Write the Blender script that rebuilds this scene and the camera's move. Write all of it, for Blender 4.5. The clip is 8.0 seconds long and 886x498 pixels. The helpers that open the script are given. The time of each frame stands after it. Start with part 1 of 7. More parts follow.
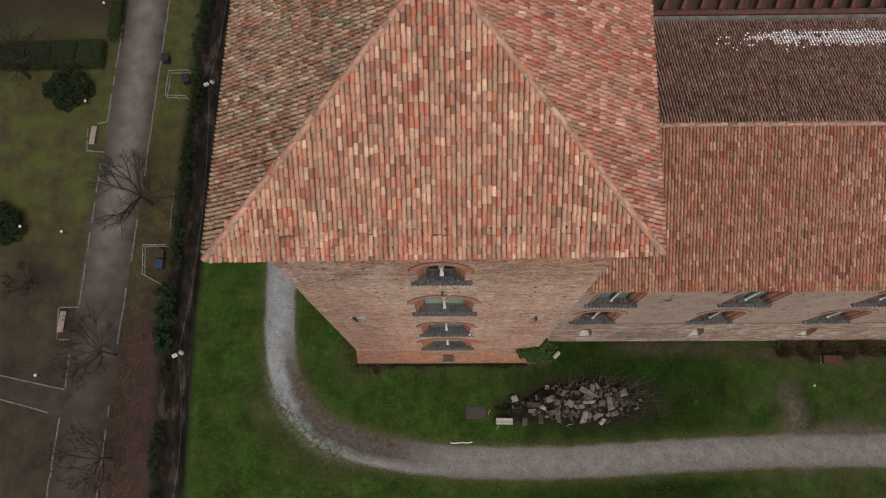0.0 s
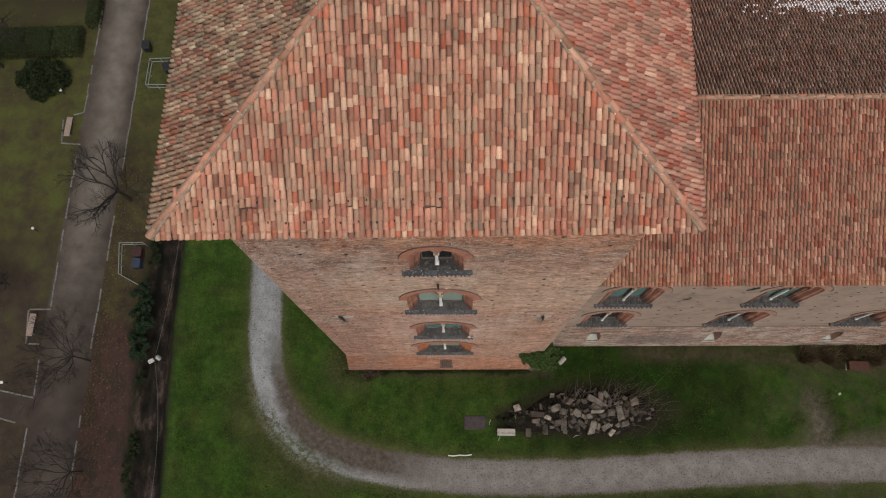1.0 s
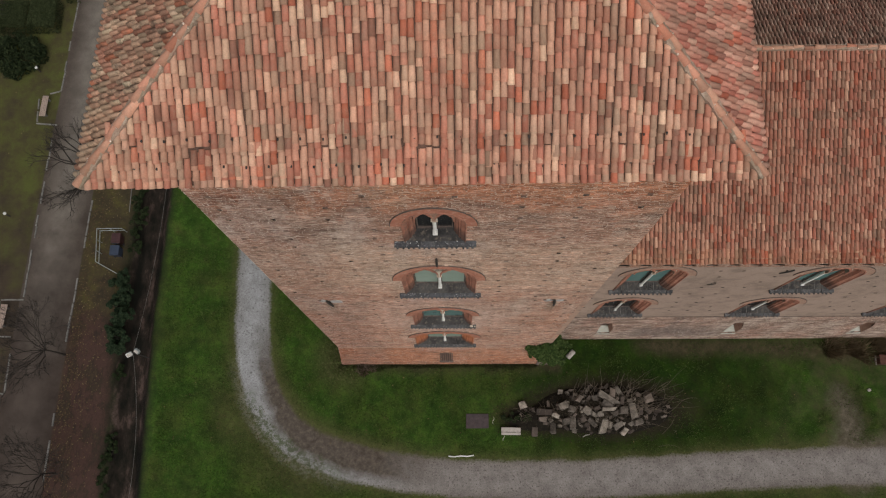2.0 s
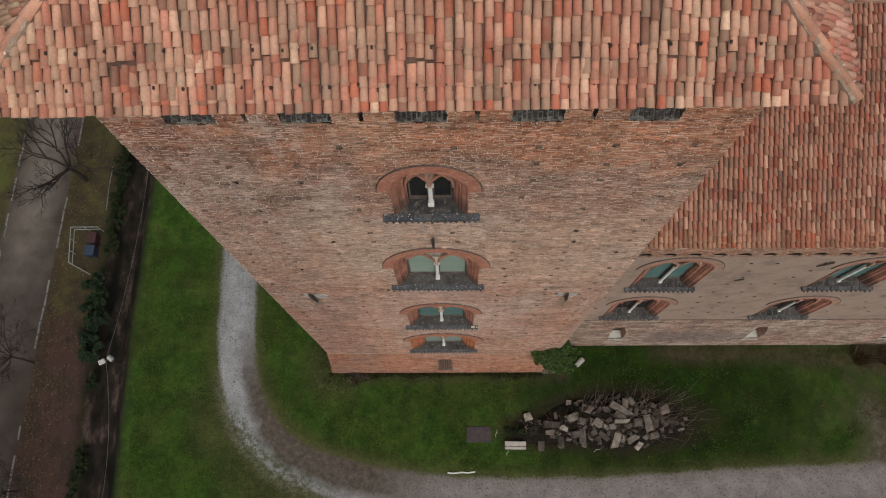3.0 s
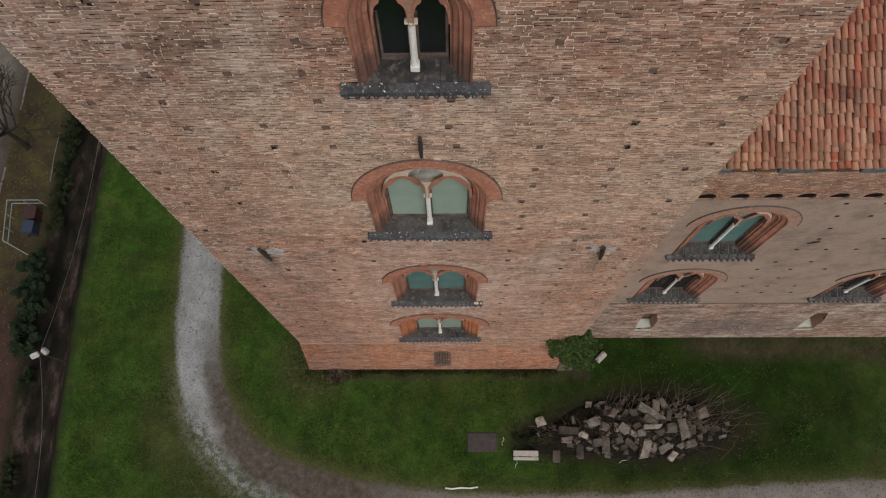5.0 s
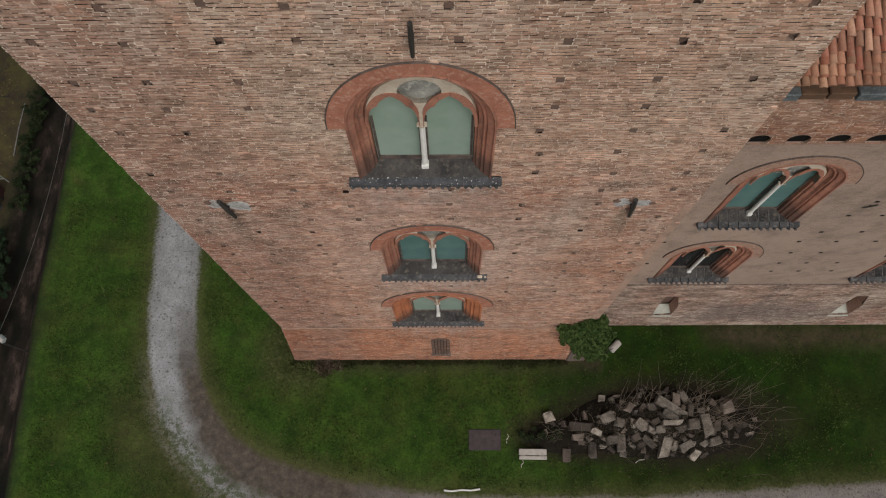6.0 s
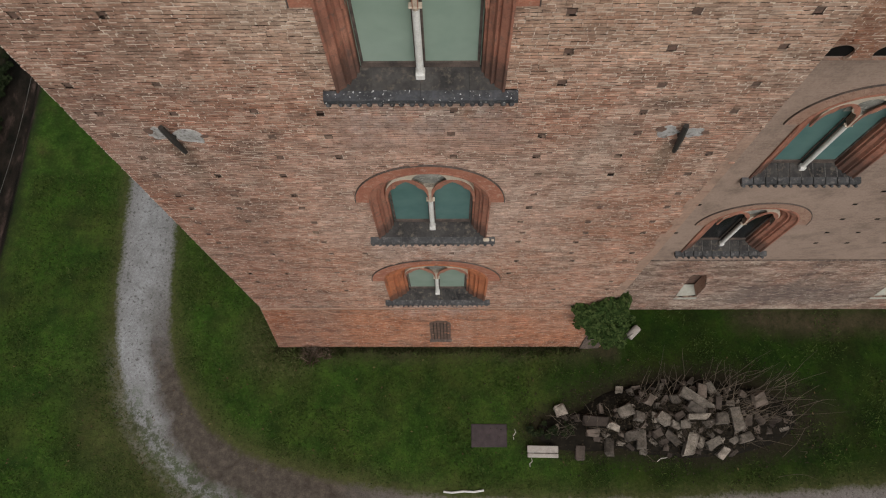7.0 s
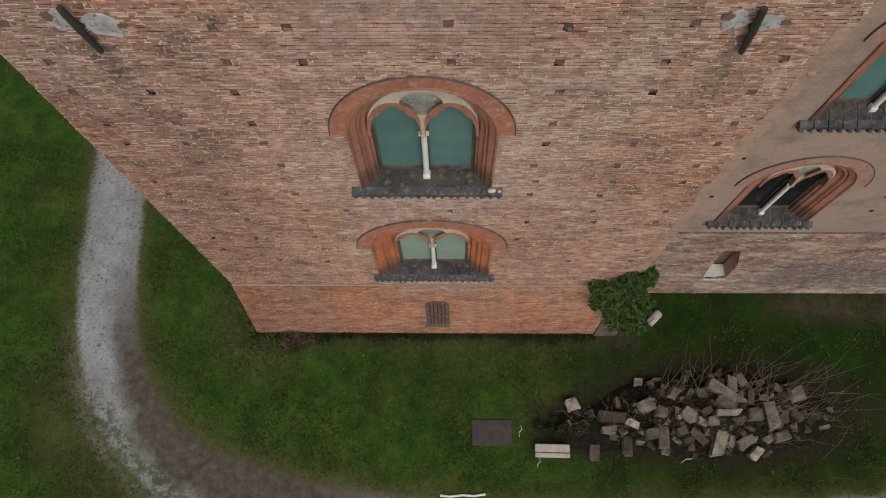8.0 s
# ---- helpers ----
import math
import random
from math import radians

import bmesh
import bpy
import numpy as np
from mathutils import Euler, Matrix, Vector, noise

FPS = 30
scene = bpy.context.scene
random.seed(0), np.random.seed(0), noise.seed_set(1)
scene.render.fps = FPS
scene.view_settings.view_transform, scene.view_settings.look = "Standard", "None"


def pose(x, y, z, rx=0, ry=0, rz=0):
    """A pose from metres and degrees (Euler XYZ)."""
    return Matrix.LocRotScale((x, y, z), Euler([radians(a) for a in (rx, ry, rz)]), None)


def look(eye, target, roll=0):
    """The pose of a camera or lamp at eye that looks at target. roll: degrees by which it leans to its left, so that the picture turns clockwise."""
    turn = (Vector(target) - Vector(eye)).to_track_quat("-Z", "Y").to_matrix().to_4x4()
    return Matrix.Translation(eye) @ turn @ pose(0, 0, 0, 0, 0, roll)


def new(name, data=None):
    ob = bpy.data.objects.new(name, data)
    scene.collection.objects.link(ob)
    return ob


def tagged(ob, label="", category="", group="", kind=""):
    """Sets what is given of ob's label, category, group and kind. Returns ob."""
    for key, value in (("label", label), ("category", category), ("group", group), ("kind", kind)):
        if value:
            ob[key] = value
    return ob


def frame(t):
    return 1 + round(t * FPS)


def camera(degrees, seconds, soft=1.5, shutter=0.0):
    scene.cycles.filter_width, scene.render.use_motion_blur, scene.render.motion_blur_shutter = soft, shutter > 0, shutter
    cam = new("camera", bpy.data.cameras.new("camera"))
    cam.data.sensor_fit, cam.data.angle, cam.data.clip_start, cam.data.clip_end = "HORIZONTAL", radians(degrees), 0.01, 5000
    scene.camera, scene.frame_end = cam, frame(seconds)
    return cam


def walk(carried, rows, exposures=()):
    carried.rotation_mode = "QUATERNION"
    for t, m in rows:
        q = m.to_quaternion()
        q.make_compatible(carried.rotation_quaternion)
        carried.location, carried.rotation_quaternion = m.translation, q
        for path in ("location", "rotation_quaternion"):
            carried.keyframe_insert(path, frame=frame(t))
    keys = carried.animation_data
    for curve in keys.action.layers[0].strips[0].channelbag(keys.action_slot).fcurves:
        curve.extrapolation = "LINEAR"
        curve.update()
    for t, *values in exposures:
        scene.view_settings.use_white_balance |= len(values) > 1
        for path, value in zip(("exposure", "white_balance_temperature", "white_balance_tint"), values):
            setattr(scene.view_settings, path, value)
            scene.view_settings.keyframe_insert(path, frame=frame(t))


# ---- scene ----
cam = camera(63.1, 8.0, soft=1.15)
PATH = [
    (0, (0.552, -7.342, 64.357), (0.523, -6.819, 62.427), -3.4),
    (0.5, (0.582, -7.243, 62.093), (0.554, -6.705, 60.167), -3.1),
    (1, (0.62, -7.196, 59.966), (0.594, -6.646, 58.043), -2.9),
    (1.5, (0.691, -7.185, 57.84), (0.665, -6.634, 55.917), -2.9),
    (2, (0.619, -7.2, 55.77), (0.591, -6.648, 53.848), -3.1),
    (3.5, (0.636, -7.361, 49.643), (0.61, -6.737, 47.743), -2.6),
    (4, (0.668, -7.27, 47.681), (0.643, -6.635, 45.784), -2.6),
    (4.5, (0.686, -7.298, 45.675), (0.66, -6.666, 43.777), -2.6),
    (6, (0.644, -7.273, 39.52), (0.621, -6.635, 37.624), -2.2),
    (6.5, (0.611, -7.271, 37.479), (0.591, -6.632, 35.584), -2.1),
    (7, (0.596, -7.264, 35.451), (0.573, -6.623, 33.557), -2.1),
    (7.5, (0.644, -7.249, 33.449), (0.617, -6.606, 31.556), -2.3),
    (8, (0.674, -7.192, 31.48), (0.648, -6.546, 29.587), -2.0),
]
walk(cam, [(t, look(eye, target, roll)) for t, eye, target, roll in PATH], [(0.0, 0.0), (2.0, -0.02), (4.5, -0.07), (6.5, -0.08), (8.0, -0.02)])


# ---- light ----
world = bpy.data.worlds.new("overcast_sky")
scene.world = world
world.use_nodes = True
wn = world.node_tree
sky = wn.nodes.new("ShaderNodeTexSky")
sky.sky_type, sky.sun_disc = "NISHITA", False
sky.sun_elevation, sky.sun_rotation = radians(60), radians(160)
sky.dust_density, sky.air_density = 4.0, 1.0
grey = wn.nodes.new("ShaderNodeHueSaturation")
grey.inputs["Saturation"].default_value = 0.18
wn.links.new(sky.outputs["Color"], grey.inputs["Color"])
wn.links.new(grey.outputs["Color"], wn.nodes["Background"].inputs["Color"])
wn.nodes["Background"].inputs["Strength"].default_value = 0.125
sun = new("sun", bpy.data.lights.new("sun", "SUN"))
sun.data.energy, sun.data.angle, sun.data.color = 1.02, radians(40), (1.0, 0.96, 0.9)
sun.matrix_world = look((0, 0, 0), (-0.17, 0.58, -0.80))


# ---- material helpers ----
def N(nt, kind, **ins):
    n = nt.nodes.new("ShaderNode" + kind)
    for k, v in ins.items():
        k = k.replace("_", " ")
        if k in n.inputs:
            if isinstance(v, bpy.types.NodeSocket):
                nt.links.new(v, n.inputs[k])
            else:
                n.inputs[k].default_value = v
    return n


def material(name, rough=0.9, spec=0.2):
    m = bpy.data.materials.new(name)
    m.use_nodes = True
    b = m.node_tree.nodes["Principled BSDF"]
    b.inputs["Roughness"].default_value = rough
    b.inputs["Specular IOR Level"].default_value = spec
    return m, m.node_tree, b


def ramp(nt, fac, stops, mode="LINEAR"):
    n = N(nt, "ValToRGB", Fac=fac)
    n.color_ramp.interpolation = mode
    e = n.color_ramp.elements
    while len(e) < len(stops):
        e.new(0.5)
    for el, (p, c) in zip(e, stops):
        el.position, el.color = p, (*c, 1.0) if len(c) == 3 else c
    return n.outputs["Color"]


def grey_ramp(nt, fac, a, b):
    return ramp(nt, fac, [(a, (0, 0, 0)), (b, (1, 1, 1))])


def noise_of(nt, co, scale, detail=4.0, rough=0.55):
    return N(nt, "TexNoise", Vector=co, Scale=scale, Detail=detail, Roughness=rough).outputs["Fac"]


def mix(nt, fac, a, b, mode="MIX"):
    n = nt.nodes.new("ShaderNodeMix")
    n.data_type, n.blend_type = "RGBA", mode
    for sock, v in ((n.inputs[0], fac), (n.inputs[6], a), (n.inputs[7], b)):
        if isinstance(v, bpy.types.NodeSocket):
            nt.links.new(v, sock)
        else:
            sock.default_value = v if isinstance(v, (int, float)) else (*v, 1.0)
    return n.outputs[2]


def calc(nt, op, a, b=0.0):
    n = nt.nodes.new("ShaderNodeMath")
    n.operation = op
    for sock, v in zip(n.inputs, (a, b)):
        if isinstance(v, bpy.types.NodeSocket):
            nt.links.new(v, sock)
        else:
            sock.default_value = v
    return n.outputs[0]


def place(nt):
    return N(nt, "NewGeometry").outputs["Position"]


def bump(nt, bsdf, height, strength=0.4, distance=0.02):
    n = N(nt, "Bump", Height=height, Strength=strength, Distance=distance)
    nt.links.new(n.outputs["Normal"], bsdf.inputs["Normal"])


def each(nt, island):
    if island:
        return N(nt, "NewGeometry").outputs["Random Per Island"]
    return N(nt, "ObjectInfo").outputs["Random"]


TILE_STOPS = [(0.0, (0.46, 0.275, 0.20)), (0.14, (0.52, 0.35, 0.255)), (0.29, (0.41, 0.20, 0.145)), (0.41, (0.48, 0.335, 0.25)),
              (0.53, (0.45, 0.18, 0.115)), (0.58, (0.37, 0.285, 0.21)), (0.69, (0.56, 0.41, 0.305)), (0.80, (0.30, 0.18, 0.135)),
              (0.85, (0.48, 0.26, 0.19)), (0.945, (0.64, 0.51, 0.375))]


def tile_material(name, island=True, tint=(1, 1, 1), lichen=0.25, dark=0.0, even=0.0):
    m, nt, b = material(name, 0.92, 0.12)
    r, p = each(nt, island), place(nt)
    c = mix(nt, even, ramp(nt, r, TILE_STOPS, "CONSTANT"), (0.49, 0.29, 0.21))
    c = mix(nt, 1.0, c, tint, "MULTIPLY")
    white = nt.nodes.new("ShaderNodeTexWhiteNoise")
    white.noise_dimensions = "1D"
    nt.links.new(calc(nt, "MULTIPLY", r, 917.3), white.inputs["W"])
    c = mix(nt, 1.0, c, ramp(nt, white.outputs["Value"], [(0.0, (0.74, 0.72, 0.71)), (0.5, (0.98, 0.98, 0.98)), (1.0, (1.20, 1.22, 1.23))]), "MULTIPLY")
    # older buff tiles and newer red ones lie in loose patches
    buff = calc(nt, "MULTIPLY", grey_ramp(nt, noise_of(nt, p, 0.33, 5, 0.65), 0.5, 0.68), 0.3)
    c = mix(nt, buff, c, mix(nt, 1.0, (0.56, 0.41, 0.285), tint, "MULTIPLY"))
    newer = calc(nt, "MULTIPLY", grey_ramp(nt, noise_of(nt, scaled(nt, p, (1, 1, 1), (4, 8, 1)), 0.5, 5, 0.65), 0.54, 0.7), 0.35)
    c = mix(nt, newer, c, mix(nt, 1.0, (0.45, 0.19, 0.125), tint, "MULTIPLY"))
    shade = ramp(nt, noise_of(nt, p, 1.3, 5, 0.65), [(0.3, (0.72, 0.70, 0.69)), (0.7, (1.24, 1.22, 1.19))])
    c = mix(nt, 1.0, c, shade, "MULTIPLY")
    spots = calc(nt, "MULTIPLY", grey_ramp(nt, noise_of(nt, p, 5, 5, 0.7), 0.5, 0.7), lichen)
    c = mix(nt, spots, c, (0.30, 0.27, 0.20))
    soot = calc(nt, "MULTIPLY", grey_ramp(nt, noise_of(nt, p, 2.6, 5, 0.75), 0.47, 0.64), dark)
    c = mix(nt, soot, c, (0.075, 0.055, 0.042))
    grain = ramp(nt, noise_of(nt, p, 22, 5, 0.65), [(0.25, (0.84, 0.84, 0.84)), (0.75, (1.12, 1.12, 1.11))])
    c = mix(nt, 1.0, c, grain, "MULTIPLY")
    nt.links.new(c, b.inputs["Base Color"])
    bump(nt, b, noise_of(nt, p, 60, 4), 0.3, 0.01)
    return m


def scaled(nt, p, scale, move=(0, 0, 0)):
    return N(nt, "Mapping", Vector=p, Scale=scale, Location=move).outputs["Vector"]


BRICK_STOPS = [(0.0, (0.43, 0.255, 0.182)), (0.2, (0.405, 0.225, 0.157)), (0.38, (0.465, 0.29, 0.212)), (0.54, (0.425, 0.24, 0.17)),
               (0.70, (0.375, 0.19, 0.13)), (0.80, (0.49, 0.325, 0.243)), (0.91, (0.415, 0.24, 0.173)), (0.965, (0.28, 0.165, 0.12))]


def span(nt, v, a, b):
    n = N(nt, "MapRange", Value=v)
    n.interpolation_type = "SMOOTHSTEP"
    n.inputs["From Min"].default_value, n.inputs["From Max"].default_value = a, b
    return n.outputs["Result"]


def brick_material(name, island=True, tint=(1, 1, 1), bloom=0.65, grime=0.66, since=0.50, veil=0.48, ruddy=0.42):
    m, nt, b = material(name, 0.93, 0.12)
    r, p = each(nt, island), place(nt)
    c = ramp(nt, r, BRICK_STOPS, "CONSTANT")
    c = mix(nt, 1.0, c, tint, "MULTIPLY")
    white = nt.nodes.new("ShaderNodeTexWhiteNoise")
    white.noise_dimensions = "1D"
    nt.links.new(calc(nt, "MULTIPLY", r, 811.7), white.inputs["W"])
    # washes of redder and greyer brick, metres across
    red = calc(nt, "MULTIPLY", grey_ramp(nt, noise_of(nt, scaled(nt, p, (0.5, 0.5, 1.6)), 0.5, 4), 0.46, 0.64), ruddy)
    c = mix(nt, red, c, (0.37, 0.165, 0.098))
    pale = calc(nt, "MULTIPLY", grey_ramp(nt, noise_of(nt, scaled(nt, p, (1, 1, 0.5), (7, 3, 1)), 0.42, 5, 0.6), veil, veil + 0.18), bloom)
    c = mix(nt, pale, c, (0.48, 0.375, 0.305))
    stain = calc(nt, "MULTIPLY", grey_ramp(nt, noise_of(nt, scaled(nt, p, (1, 1, 2.6), (1, 9, 4)), 0.75, 6, 0.7), since, since + 0.18), grime)
    c = mix(nt, stain, c, (0.155, 0.10, 0.078))
    xyz = N(nt, "SeparateXYZ", Vector=p).outputs
    wander = calc(nt, "MULTIPLY", noise_of(nt, p, 0.45, 5), 5.0)
    hi = calc(nt, "ADD", xyz["Z"], wander)
    # redder courses under the eave, sooty smudges below them, lime bloom washed down the weather side
    c = mix(nt, calc(nt, "MULTIPLY", span(nt, hi, 36.3, 39.0), 0.95), c, mix(nt, 1.0, c, (1.12, 0.78, 0.58), "MULTIPLY"))
    belt = calc(nt, "MULTIPLY", span(nt, hi, 32.0, 35.5), calc(nt, "SUBTRACT", 1.0, span(nt, hi, 36.5, 39.5)))
    smudge = calc(nt, "MULTIPLY", belt, grey_ramp(nt, noise_of(nt, scaled(nt, p, (0.55, 1, 1.2), (3, 0, 2)), 0.8, 6, 0.7), 0.42, 0.62))
    c = mix(nt, calc(nt, "MULTIPLY", smudge, 0.78), c, (0.17, 0.10, 0.075))
    soot = calc(nt, "MULTIPLY", span(nt, hi, 35.5, 38.5), grey_ramp(nt, noise_of(nt, scaled(nt, p, (0.7, 1, 1.6), (9, 0, 3)), 1.1, 6, 0.75), 0.48, 0.62))
    c = mix(nt, calc(nt, "MULTIPLY", soot, 0.45), c, (0.07, 0.05, 0.04))
    lime = calc(nt, "MULTIPLY", span(nt, hi, 27.0, 33.0), calc(nt, "SUBTRACT", 1.0, span(nt, calc(nt, "ADD", xyz["X"], wander), -1.5, 2.0)))
    lime = calc(nt, "MULTIPLY", lime, grey_ramp(nt, noise_of(nt, scaled(nt, p, (1.1, 1, 0.3), (5, 0, 8)), 0.8, 6, 0.7), 0.46, 0.66))
    c = mix(nt, calc(nt, "MULTIPLY", lime, 0.75), c, (0.60, 0.49, 0.42))
    aside = calc(nt, "ABSOLUTE", xyz["X"])
    wobble = calc(nt, "MULTIPLY", calc(nt, "SUBTRACT", noise_of(nt, p, 1.2, 5, 0.65), 0.5), 1.6)
    low = calc(nt, "ADD", xyz["Z"], wobble)
    for under in (31.5, 23.2, 14.95, 7.5):
        run = calc(nt, "MULTIPLY", span(nt, low, under - 2.9, under - 1.0), calc(nt, "SUBTRACT", 1.0, span(nt, xyz["Z"], under - 0.05, under + 0.05)))
        run = calc(nt, "MULTIPLY", run, calc(nt, "SUBTRACT", 1.0, span(nt, calc(nt, "ADD", aside, wobble), 1.3, 2.4)))
        run = calc(nt, "MULTIPLY", run, grey_ramp(nt, noise_of(nt, scaled(nt, p, (1.5, 1, 0.7)), 1.3, 5, 0.7), 0.36, 0.58))
        c = mix(nt, calc(nt, "MULTIPLY", run, 0.6), c, (0.47, 0.39, 0.355))
    haze = calc(nt, "MULTIPLY", span(nt, low, 12.5, 15.0), calc(nt, "SUBTRACT", 1.0, span(nt, low, 20.0, 23.0)))
    haze = calc(nt, "MULTIPLY", haze, calc(nt, "SUBTRACT", 1.0, span(nt, calc(nt, "ADD", aside, calc(nt, "MULTIPLY", wobble, 1.5)), 2.0, 5.0)))
    c = mix(nt, calc(nt, "MULTIPLY", haze, 0.42), c, (0.58, 0.40, 0.325))
    # yellower, limy courses about the third window
    tan = calc(nt, "MULTIPLY", span(nt, hi, 25.0, 28.0), calc(nt, "SUBTRACT", 1.0, span(nt, hi, 32.5, 35.0)))
    c = mix(nt, calc(nt, "MULTIPLY", tan, 0.32), c, (0.62, 0.46, 0.335))
    drip = calc(nt, "SUBTRACT", 1.0, span(nt, calc(nt, "ABSOLUTE", calc(nt, "SUBTRACT", calc(nt, "ADD", aside, calc(nt, "MULTIPLY", wobble, 0.3)), 5.45)), 0.1, 0.35))
    drip = calc(nt, "MULTIPLY", drip, calc(nt, "MULTIPLY", span(nt, low, 18.2, 20.4), calc(nt, "SUBTRACT", 1.0, span(nt, xyz["Z"], 21.1, 21.4))))
    c = mix(nt, calc(nt, "MULTIPLY", drip, 0.55), c, (0.13, 0.12, 0.09))
    c = mix(nt, 1.0, c, ramp(nt, white.outputs["Value"], [(0.0, (0.85, 0.83, 0.82)), (0.5, (0.99, 0.99, 0.99)), (1.0, (1.11, 1.12, 1.13))]), "MULTIPLY")
    # runs of paler and darker bricks along the courses
    runs = ramp(nt, noise_of(nt, scaled(nt, p, (2.6, 2.6, 9.5)), 1.0, 4, 0.6), [(0.3, (0.82, 0.81, 0.80)), (0.5, (1.0, 1.0, 1.0)), (0.7, (1.16, 1.165, 1.17))])
    c = mix(nt, 1.0, c, runs, "MULTIPLY")
    # the upper wall is the most weathered: pale and dark dashes a few bricks long
    high = calc(nt, "ADD", 0.55, calc(nt, "MULTIPLY", span(nt, xyz["Z"], 12.0, 24.0), 0.45))
    dash = noise_of(nt, scaled(nt, p, (3.4, 3.4, 8.0), (3, 1, 7)), 1.0, 5, 0.65)
    c = mix(nt, calc(nt, "MULTIPLY", calc(nt, "MULTIPLY", grey_ramp(nt, dash, 0.56, 0.64), high), 0.52), c, (0.60, 0.46, 0.36))
    c = mix(nt, calc(nt, "MULTIPLY", calc(nt, "MULTIPLY", calc(nt, "SUBTRACT", 1.0, grey_ramp(nt, dash, 0.35, 0.44)), high), 0.66), c, (0.16, 0.095, 0.07))
    # broader cloudy wear, half a metre to a metre across
    cloud = ramp(nt, noise_of(nt, scaled(nt, p, (1.1, 1.1, 2.6), (2, 6, 4)), 1.0, 5, 0.65), [(0.3, (0.70, 0.67, 0.66)), (0.5, (1.0, 1.0, 1.0)), (0.7, (1.20, 1.20, 1.20))])
    c = mix(nt, 1.0, c, cloud, "MULTIPLY")
    # darker, purplish brick towards the left corner
    west = calc(nt, "SUBTRACT", 1.0, span(nt, calc(nt, "ADD", xyz["X"], calc(nt, "MULTIPLY", wander, 0.8)), -3.6, -0.8))
    c = mix(nt, calc(nt, "MULTIPLY", west, 0.85), c, mix(nt, 1.0, c, (0.72, 0.675, 0.685), "MULTIPLY"))
    grain = ramp(nt, noise_of(nt, p, 26, 5, 0.65), [(0.2, (0.70, 0.70, 0.70)), (0.8, (1.24, 1.24, 1.24))])
    c = mix(nt, 1.0, c, grain, "MULTIPLY")
    rain = ramp(nt, noise_of(nt, scaled(nt, p, (2.2, 2.2, 0.22)), 1.0, 5, 0.6), [(0.3, (0.86, 0.85, 0.84)), (0.7, (1.13, 1.13, 1.13))])
    c = mix(nt, 1.0, c, rain, "MULTIPLY")
    fleck = calc(nt, "MULTIPLY", grey_ramp(nt, noise_of(nt, scaled(nt, p, (1, 1, 1.8)), 13, 3, 0.5), 0.63, 0.69), 0.75)
    c = mix(nt, fleck, c, (0.60, 0.51, 0.43))
    # spalled arrises, worn dark along the courses
    spall = calc(nt, "MULTIPLY", grey_ramp(nt, noise_of(nt, scaled(nt, p, (4.6, 4.6, 17)), 1.0, 4, 0.6), 0.575, 0.64), 0.72)
    spall = calc(nt, "MULTIPLY", spall, calc(nt, "ADD", 0.85, calc(nt, "MULTIPLY", span(nt, xyz["Z"], 22.0, 32.0), 0.15)))
    c = mix(nt, spall, c, (0.13, 0.085, 0.065))
    nt.links.new(c, b.inputs["Base Color"])
    bump(nt, b, noise_of(nt, p, 40, 5), 0.5, 0.012)
    return m


def mottled(name, a, b_, scale=3.0, rough=0.9, spec=0.2, fine=40.0, strength=0.3, metal=0.0, third=None):
    m, nt, b = material(name, rough, spec)
    p = place(nt)
    c = ramp(nt, noise_of(nt, p, scale, 5, 0.6), [(0.32, a), (0.68, b_)])
    if third:
        c = mix(nt, grey_ramp(nt, noise_of(nt, p, scale * 3.7, 5, 0.7), 0.52, 0.66), c, third)
    g = ramp(nt, noise_of(nt, p, fine, 4), [(0.25, (0.78, 0.78, 0.78)), (0.75, (1.18, 1.18, 1.18))])
    c = mix(nt, 1.0, c, g, "MULTIPLY")
    nt.links.new(c, b.inputs["Base Color"])
    b.inputs["Metallic"].default_value = metal
    bump(nt, b, noise_of(nt, p, fine, 4), strength, 0.01)
    return m


def laid_brick(name, base, mortar, wash, amount):
    """Brickwork too far off to be built piece by piece."""
    m, nt, b = material(name, 0.93, 0.12)
    p = place(nt)
    s = N(nt, "SeparateXYZ", Vector=p).outputs
    flat = N(nt, "CombineXYZ", X=calc(nt, "ADD", s["X"], s["Y"]), Y=s["Z"]).outputs["Vector"]
    t = N(nt, "TexBrick", Vector=flat, Color1=(*base, 1), Color2=(base[0] * 0.72, base[1] * 0.68, base[2] * 0.66, 1), Mortar=(*mortar, 1), Scale=1.0)
    t.inputs["Brick Width"].default_value, t.inputs["Row Height"].default_value = 0.27, 0.1
    t.inputs["Mortar Size"].default_value = 0.011
    c = mix(nt, calc(nt, "MULTIPLY", grey_ramp(nt, noise_of(nt, p, 0.35, 5, 0.6), 0.25, 0.6), amount), t.outputs["Color"], wash)
    dirt = calc(nt, "MULTIPLY", grey_ramp(nt, noise_of(nt, p, 0.9, 6, 0.7), 0.48, 0.68), 0.6)
    c = mix(nt, dirt, c, (0.17, 0.13, 0.105))
    g = ramp(nt, noise_of(nt, p, 18, 5, 0.7), [(0.25, (0.78, 0.78, 0.78)), (0.75, (1.16, 1.16, 1.16))])
    c = mix(nt, 1.0, c, g, "MULTIPLY")
    nt.links.new(c, b.inputs["Base Color"])
    bump(nt, b, t.outputs["Fac"], -0.3, 0.01)
    return m


